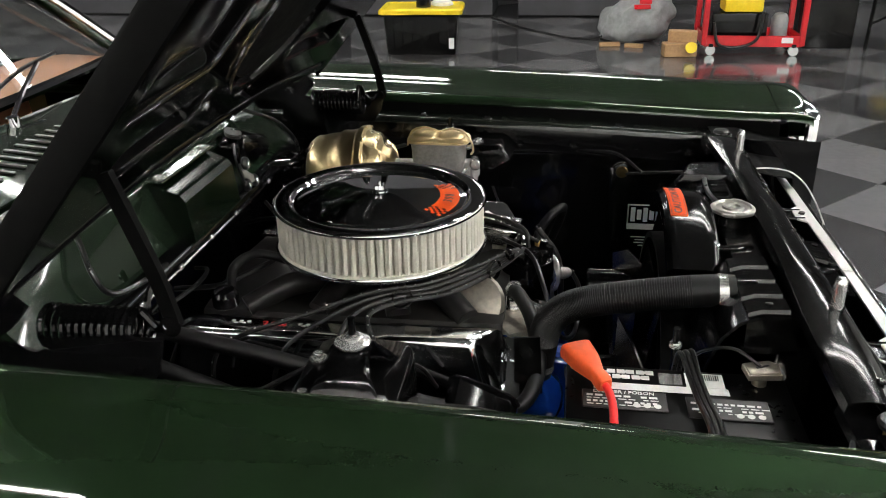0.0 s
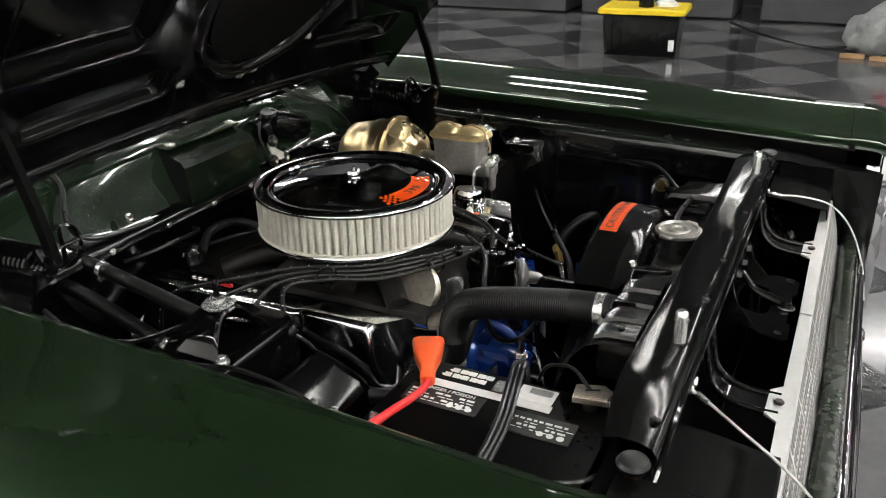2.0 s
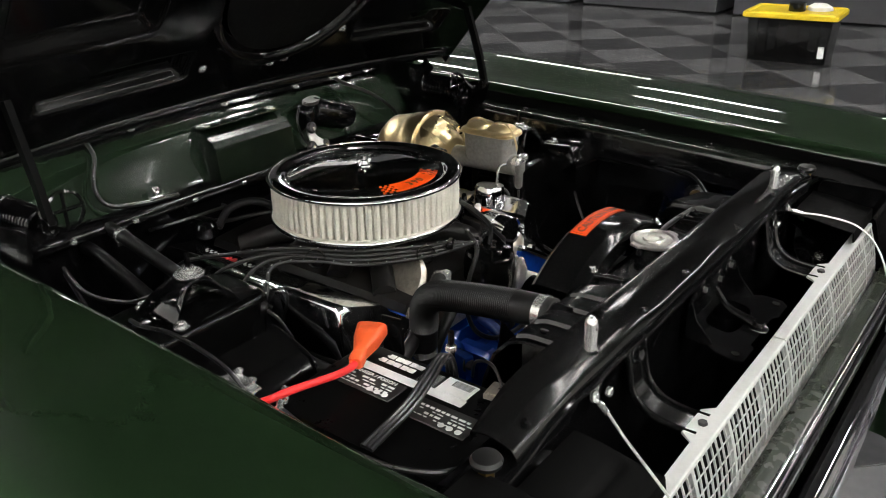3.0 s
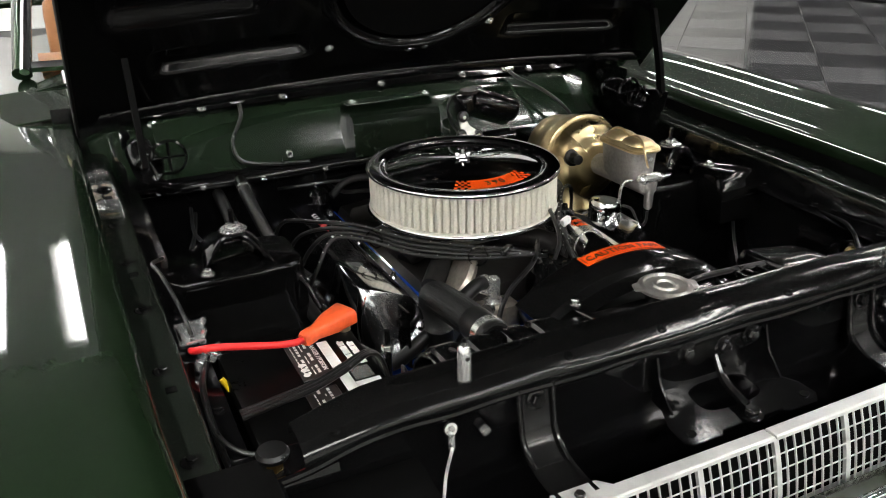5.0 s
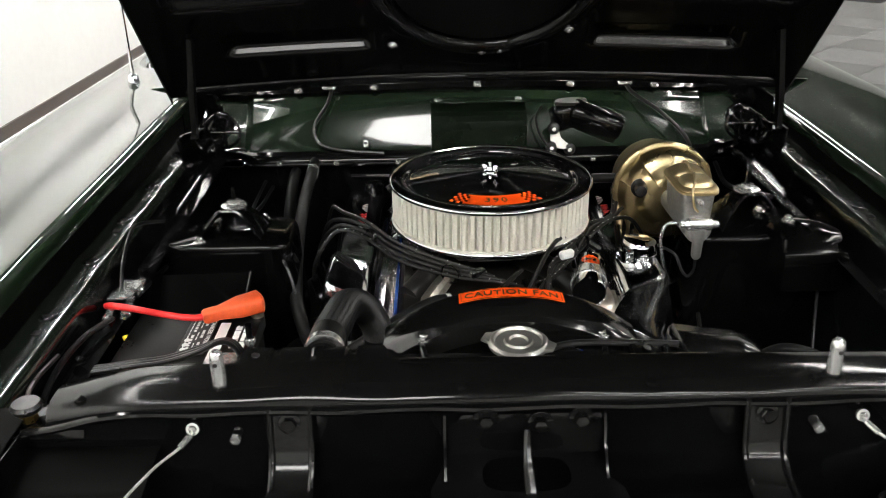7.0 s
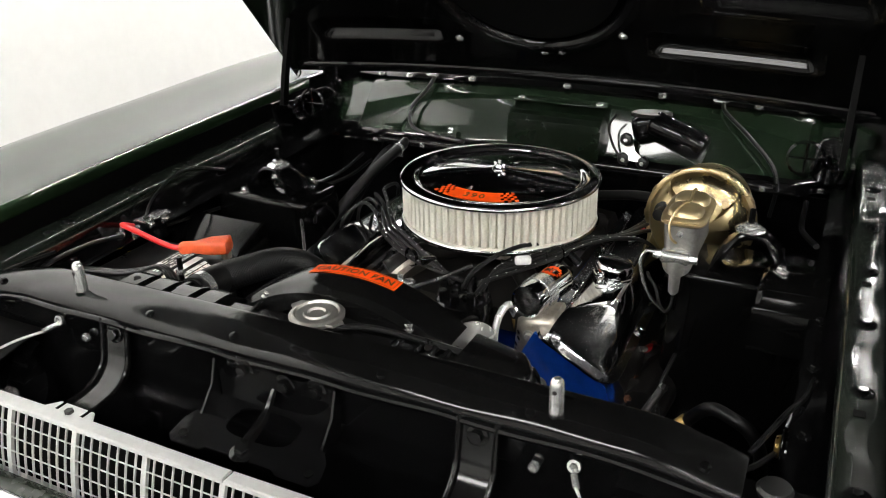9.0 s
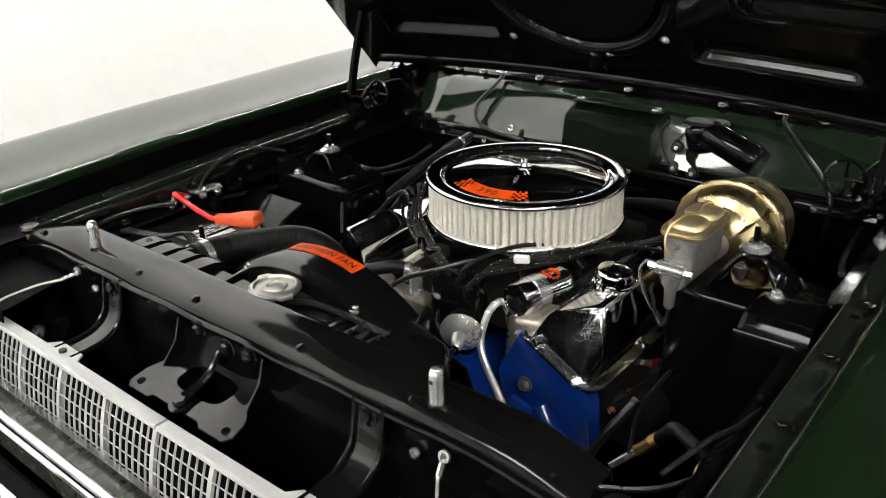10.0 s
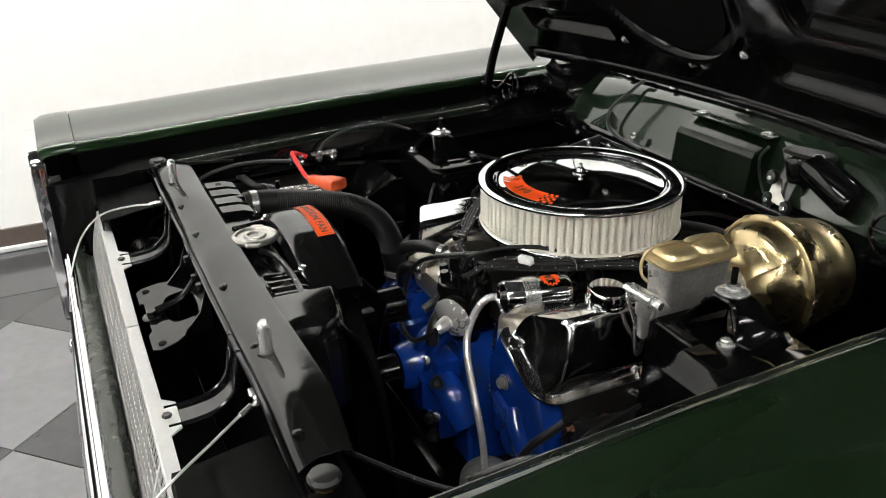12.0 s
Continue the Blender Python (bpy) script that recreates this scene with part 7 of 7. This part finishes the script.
def tote(x, y, yaw, label, s=1.0):
    t = thing("storage_tote", label, "storage tote", (x, y, FZ), "storage totes")
    m = pose(x, y, FZ, 0, 0, yaw)
    rings = [[m @ Vector((a * k * s, b * k2 * s, z * s)) for a, b in ((-0.36, -0.23), (-0.34, -0.25), (0.34, -0.25), (0.36, -0.23), (0.36, 0.23), (0.34, 0.25), (-0.34, 0.25), (-0.36, 0.23))]
             for k, k2, z in ((0.88, 0.86, 0.0), (0.9, 0.88, 0.015), (0.97, 0.96, 0.36), (1.0, 1.0, 0.362), (1.0, 1.0, 0.385))]
    tub = part("tub", ring_loft(B(), rings), "plastic", t, "black ribbed tub", 30)
    for i in range(-3, 4):
        part("rib", box(B(), m @ Vector((0.085 * i * s, -0.236 * s, 0.2 * s)), (0.012, 0.012, 0.3 * s), 0.003, (0, 0, yaw)), "plastic", tub)
    rings = [[m @ Vector((a * k * s, b * k * s, z * s)) for a, b in ((-0.385, -0.25), (-0.36, -0.275), (0.36, -0.275), (0.385, -0.25), (0.385, 0.25), (0.36, 0.275), (-0.36, 0.275), (-0.385, 0.25))]
             for k, z in ((1.0, 0.375), (1.02, 0.38), (1.02, 0.415), (0.98, 0.43), (0.9, 0.432), (0.88, 0.422))]
    part("lid", ring_loft(B(), rings), "yellow", t, "yellow snap lid", 30)
    part("sticker", box(B(), m @ Vector((0.29 * s, -0.2385 * s, 0.11 * s)), (0.05 * s, 0.004, 0.1 * s), 0.001, (2.5, 0, yaw)), "white", t, "white sticker")
    return t


tote(-1.08, 6.78, 4, "black storage tote with a yellow lid on the floor")
single("roll", lathe(B(), [(0.03, 0), (0.07, 0), (0.07, 0.07), (0.03, 0.07)], (-1.06, 6.72, FZ + 0.424), (0, 0, 1), 24), "plastic", "black tape roll on the tote lid", "tape roll", (-1.06, 6.72, FZ + 0.424))
bm = B()
ring_loft(bm, [[(-0.9 + 0.1 * k * math.cos(a) * (1 + 0.2 * math.sin(3 * a)), 6.82 + 0.08 * k * math.sin(a), FZ + 0.424 + z) for a in arc(16, 0, 337)] for k, z in ((1, 0), (0.95, 0.03), (0.5, 0.06), (0.1, 0.065))])
single("rag", bm, "white", "crumpled white rag on the tote lid", "rag", (-0.9, 6.82, FZ + 0.424))

bagt = thing("plastic_bag", "stuffed translucent grey plastic bag with red print", "plastic bag", (0.98, 7.5, FZ))
bm = bmesh.new()
bmesh.ops.create_icosphere(bm, subdivisions=4, radius=1)
for v in bm.verts:
    n0 = v.co.normalized()
    k = 1 + 0.22 * noise.noise(n0 * 2.1 + Vector((3, 1, 0))) + 0.1 * noise.noise(n0 * 5.5) + 0.04 * noise.noise(n0 * 13)
    v.co = Vector((0.98 + 0.36 * n0.x * k, 7.5 + 0.3 * n0.y * k, FZ + max(0.002, 0.2 + 0.25 * n0.z * k + 0.08 * n0.x)))
part("sack", bm, "bag", bagt, "", 180)
bm = B()
for i, (w, h) in enumerate(((0.16, 0.05), (0.12, 0.05), (0.08, 0.04))):
    box(bm, (1.02 + 0.03 * i, 7.235 + 0.035 * i, FZ + 0.36 + 0.045 * i), (w, 0.01, h), 0.003, (-38, 0, 8))
part("print", bm, "red", bagt, "faded red printed patch")
for i, (x, y, w, a) in enumerate(((0.72, 7.12, 0.2, 5), (0.95, 7.05, 0.18, -10))):
    single("wood_scrap", box(B(), (x, y, FZ + 0.02), (w, 0.05, 0.04), 0.004, (0, 0, a)), "wood", "short bare wood offcut on the floor", "wood block", (x, y, FZ), "wood offcuts")
blk = thing("wood_block", "stacked bare wood blocks with a green tape roll", "wood block", (1.33, 6.65, FZ))
part("lower_block", box(B(), (1.33, 6.66, FZ + 0.06), (0.3, 0.14, 0.12), 0.006, (0, 0, 6)), "wood", blk)
part("upper_block", box(B(), (1.36, 6.72, FZ + 0.17), (0.26, 0.12, 0.1), 0.006, (0, 0, -8)), "wood", blk)
part("tape_roll", lathe(B(), [(0.025, 0), (0.05, 0), (0.05, 0.05), (0.025, 0.05)], (1.42, 6.57, FZ + 0.09), (0, -1, 0.2), 22), "yellow", blk, "greenish tape roll")

cart = thing("tool_cart", "red steel tool cart loaded with black cases", "tool cart", (1.98, 6.9, FZ))
cx, cy = 1.98, 6.95
for dx in (-0.43, 0.43):
    for dy in (-0.24, 0.24):
        part("post", box(B(), (cx + dx, cy + dy, FZ + 0.52), (0.05, 0.05, 0.86), 0.006), "red", cart, "red corner post")
        part("caster", lathe(B(), [(0.02, -0.016), (0.045, -0.014), (0.045, 0.014), (0.02, 0.016)], (cx + dx * 0.85, cy + dy, FZ + 0.045), (0, 1, 0), 20), "lens", cart, "pale caster wheel")
        part("fork", box(B(), (cx + dx * 0.85, cy + dy, FZ + 0.09), (0.04, 0.045, 0.03), 0.004), "satin", cart)
for z in (0.13, 0.9):
    bm = box(B(), (cx, cy, FZ + z - 0.03), (0.86, 0.5, 0.02), 0.003)
    for dy in (-0.25, 0.25):
        box(bm, (cx, cy + dy, FZ + z), (0.86, 0.012, 0.1), 0.003)
    for dx in (-0.43, 0.43):
        box(bm, (cx + dx, cy, FZ + z), (0.012, 0.5, 0.1), 0.003)
    part("tray", bm, "red", cart, "red steel tray")
part("badge", box(B(), (cx + 0.3, cy - 0.258, FZ + 0.14), (0.1, 0.003, 0.05), 0.001), "white", cart, "pale maker plate")
single("tool_case", box(B(), (cx - 0.12, cy - 0.02, FZ + 0.25), (0.5, 0.34, 0.24), 0.02, seg=2), "plastic", "black tool case on the cart's lower tray", "tool case", (cx - 0.12, cy, FZ + 0.11))
single("tool_case", box(B(), (cx - 0.1, cy - 0.06, FZ + 0.45), (0.34, 0.3, 0.14), 0.02, seg=2), "yellow", "yellow tool case on top of the black one", "tool case", (cx - 0.1, cy, FZ + 0.38))
single("canister", lathe(B(), [(0.07, 0), (0.075, 0.01), (0.075, 0.2), (0.05, 0.24), (0.02, 0.25)], (cx + 0.26, cy - 0.05, FZ + 0.11), (0, 0, 1), 24), "bag", "grey canister on the cart's lower tray", "canister", (cx + 0.26, cy - 0.05, FZ + 0.11))
st = thing("hose_strap", "black straps draped over the cart's front", "strap", (cx - 0.2, cy - 0.27, FZ + 0.1))
part("strap", tube(B(), [(cx - 0.36, cy - 0.27, FZ + 0.3), (cx - 0.33, cy - 0.28, FZ + 0.15), (cx - 0.28, cy - 0.28, FZ + 0.09), (cx - 0.12, cy - 0.28, FZ + 0.08), (cx + 0.03, cy - 0.28, FZ + 0.16), (cx + 0.06, cy - 0.27, FZ + 0.4)], 0.014, 8), "rubber", st)
single("cabinet", box(B(), (2.72, 7.35, FZ + 0.42), (0.5, 0.5, 0.84), 0.015, seg=2), "satin", "black steel cabinet behind the cart", "cabinet", (2.72, 7.35, FZ))
tb = thing("folding_table", "black steel folding table holding yellow lidded totes", "folding table", (3.5, 7.0, FZ))
part("tabletop", box(B(), (3.75, 7.3, FZ + 0.74), (1.2, 0.7, 0.04), 0.01, seg=2), "satin", tb)
for x in (3.05, 3.3):
    part("leg", tube(B(), [(x, 6.98, FZ), (x + 0.03, 7.0, FZ + 0.72)], 0.018, 8), "satin", tb)
for x in (4.2, 4.3):
    part("leg", tube(B(), [(x, 7.5, FZ), (x - 0.03, 7.5, FZ + 0.72)], 0.018, 8), "satin", tb)
part("stretcher", tube(B(), [(3.07, 6.98, FZ + 0.25), (3.5, 7.1, FZ + 0.4), (4.2, 7.45, FZ + 0.3)], 0.012, 8), "satin", tb)
single("yellow_lid", box(B(), (3.45, 6.95, FZ + 0.47), (0.5, 0.3, 0.05), 0.015, seg=2), "yellow", "yellow tote lid leaning on the table frame", "lid", (3.45, 6.95, FZ + 0.44))
col = thing("wall_bench", "long dark workbench along the far wall", "workbench", (-1.0, 9.0, FZ))
part("bench_top", box(B(), (-2.5, 9.4, FZ + 0.9), (7.0, 0.9, 0.08), 0.01), "satin", col)
for x in (-5.5, -3.5, -1.5, 0.6):
    part("bench_cabinet", box(B(), (x, 9.45, FZ + 0.43), (1.8, 0.8, 0.84), 0.012), "darkwall", col)
post = single("steel_column", box(B(), (0.75, 9.6, FZ + 2.0), (0.5, 0.3, 3.95), 0.02), "fixture", "grey painted column at the far wall", "column", (0.75, 9.6, FZ))
cord = thing("extension_lead", "black power lead lying across the floor", "extension lead", (0.3, 7.4, FZ))
part("jacket", tube(B(), [(0.9, 7.6, FZ + 0.2), (0.62, 7.5, FZ + 0.02), (0.3, 7.6, FZ + 0.008), (-0.2, 8.2, FZ + 0.008), (-0.6, 8.9, FZ + 0.008)], 0.009, 6), "rubber", cord)
jack = thing("floor_jack", "low red floor jack standing on the tiles", "floor jack", (-8.2, 6.9, FZ))
part("side_frame", box(B(), (-8.2, 6.9, FZ + 0.12), (0.7, 0.3, 0.16), 0.03, (0, 0, 30), 2), "red", jack)
part("lift_arm", box(B(), (-8.1, 6.95, FZ + 0.22), (0.45, 0.12, 0.06), 0.015, (0, -12, 30), 2), "red", jack)
for dx, dy in ((-0.25, -0.2), (0.25, -0.05), (-0.3, 0.1), (0.2, 0.25)):
    part("wheel", cyl(B(), (-8.2 + dx, 6.9 + dy, FZ + 0.05), (-8.17 + dx, 6.85 + dy, FZ + 0.05), 0.05, seg=18), "satin", jack)

# ---- floor tiles ----
TS = 0.61
U0, V0 = 0.56, 5.10
tile_mesh = {}
for key in ("pale", "dark"):
    bm = box(B(), (0, 0, -0.003), (TS - 0.003, TS - 0.003, 0.006), 0.0012)
    tile_mesh[key] = finish(bm, key, Vector((0, 0, 0)), "tile")
cells = []
c45 = math.sqrt(0.5)
for i in range(-22, 22):
    for j in range(-22, 26):
        u, v = U0 + TS * (i + 0.5), V0 - 8 * TS + TS * (j + 0.5)
        x, y = (u - v) * c45, (u + v) * c45
        if X0 + 0.3 < x < X1 - 0.3 and Y0 + 0.44 < y < Y1 - 0.3:
            cells.append((x, y, (i + j) % 2))
near = sorted(cells, key=lambda c: min(math.hypot(c[0] - 0.5, c[1] - 4.5), math.hypot(c[0] + 3.4, c[1] - 4.6), math.hypot(c[0] - 1.2, c[1] + 1.8)))
for x, y, k in near[:290]:
    ob = new("tile", tile_mesh["dark" if k else "pale"])
    ob.parent = floor
    ob.location = (x, y, FLOOR_Z)
    ob.rotation_euler = (0, 0, radians(45))
for key in (0, 1):
    bm = B()
    for x, y, k in near[290:]:
        if k == key:
            h = (TS - 0.003) / 2 * math.sqrt(2)
            vs = [bm.verts.new(p) for p in ((x + h, y, FLOOR_Z), (x, y + h, FLOOR_Z), (x - h, y, FLOOR_Z), (x, y - h, FLOOR_Z))]
            lo = [bm.verts.new((p.co.x, p.co.y, FLOOR_Z - 0.006)) for p in vs]
            bm.faces.new(vs)
            for a in range(4):
                bm.faces.new((vs[a], lo[a], lo[(a + 1) % 4], vs[(a + 1) % 4]))
    part("far_tiles", bm, "dark" if key else "pale", floor, "further floor tiles", kind="stuff")
border = box(B(), ((X0 + X1) / 2, Y0 + 0.25, FLOOR_Z - 0.0045), (X1 - X0, 0.5, 0.006))
part("border_strip", border, "dark", floor, "dark border strip along the wall")
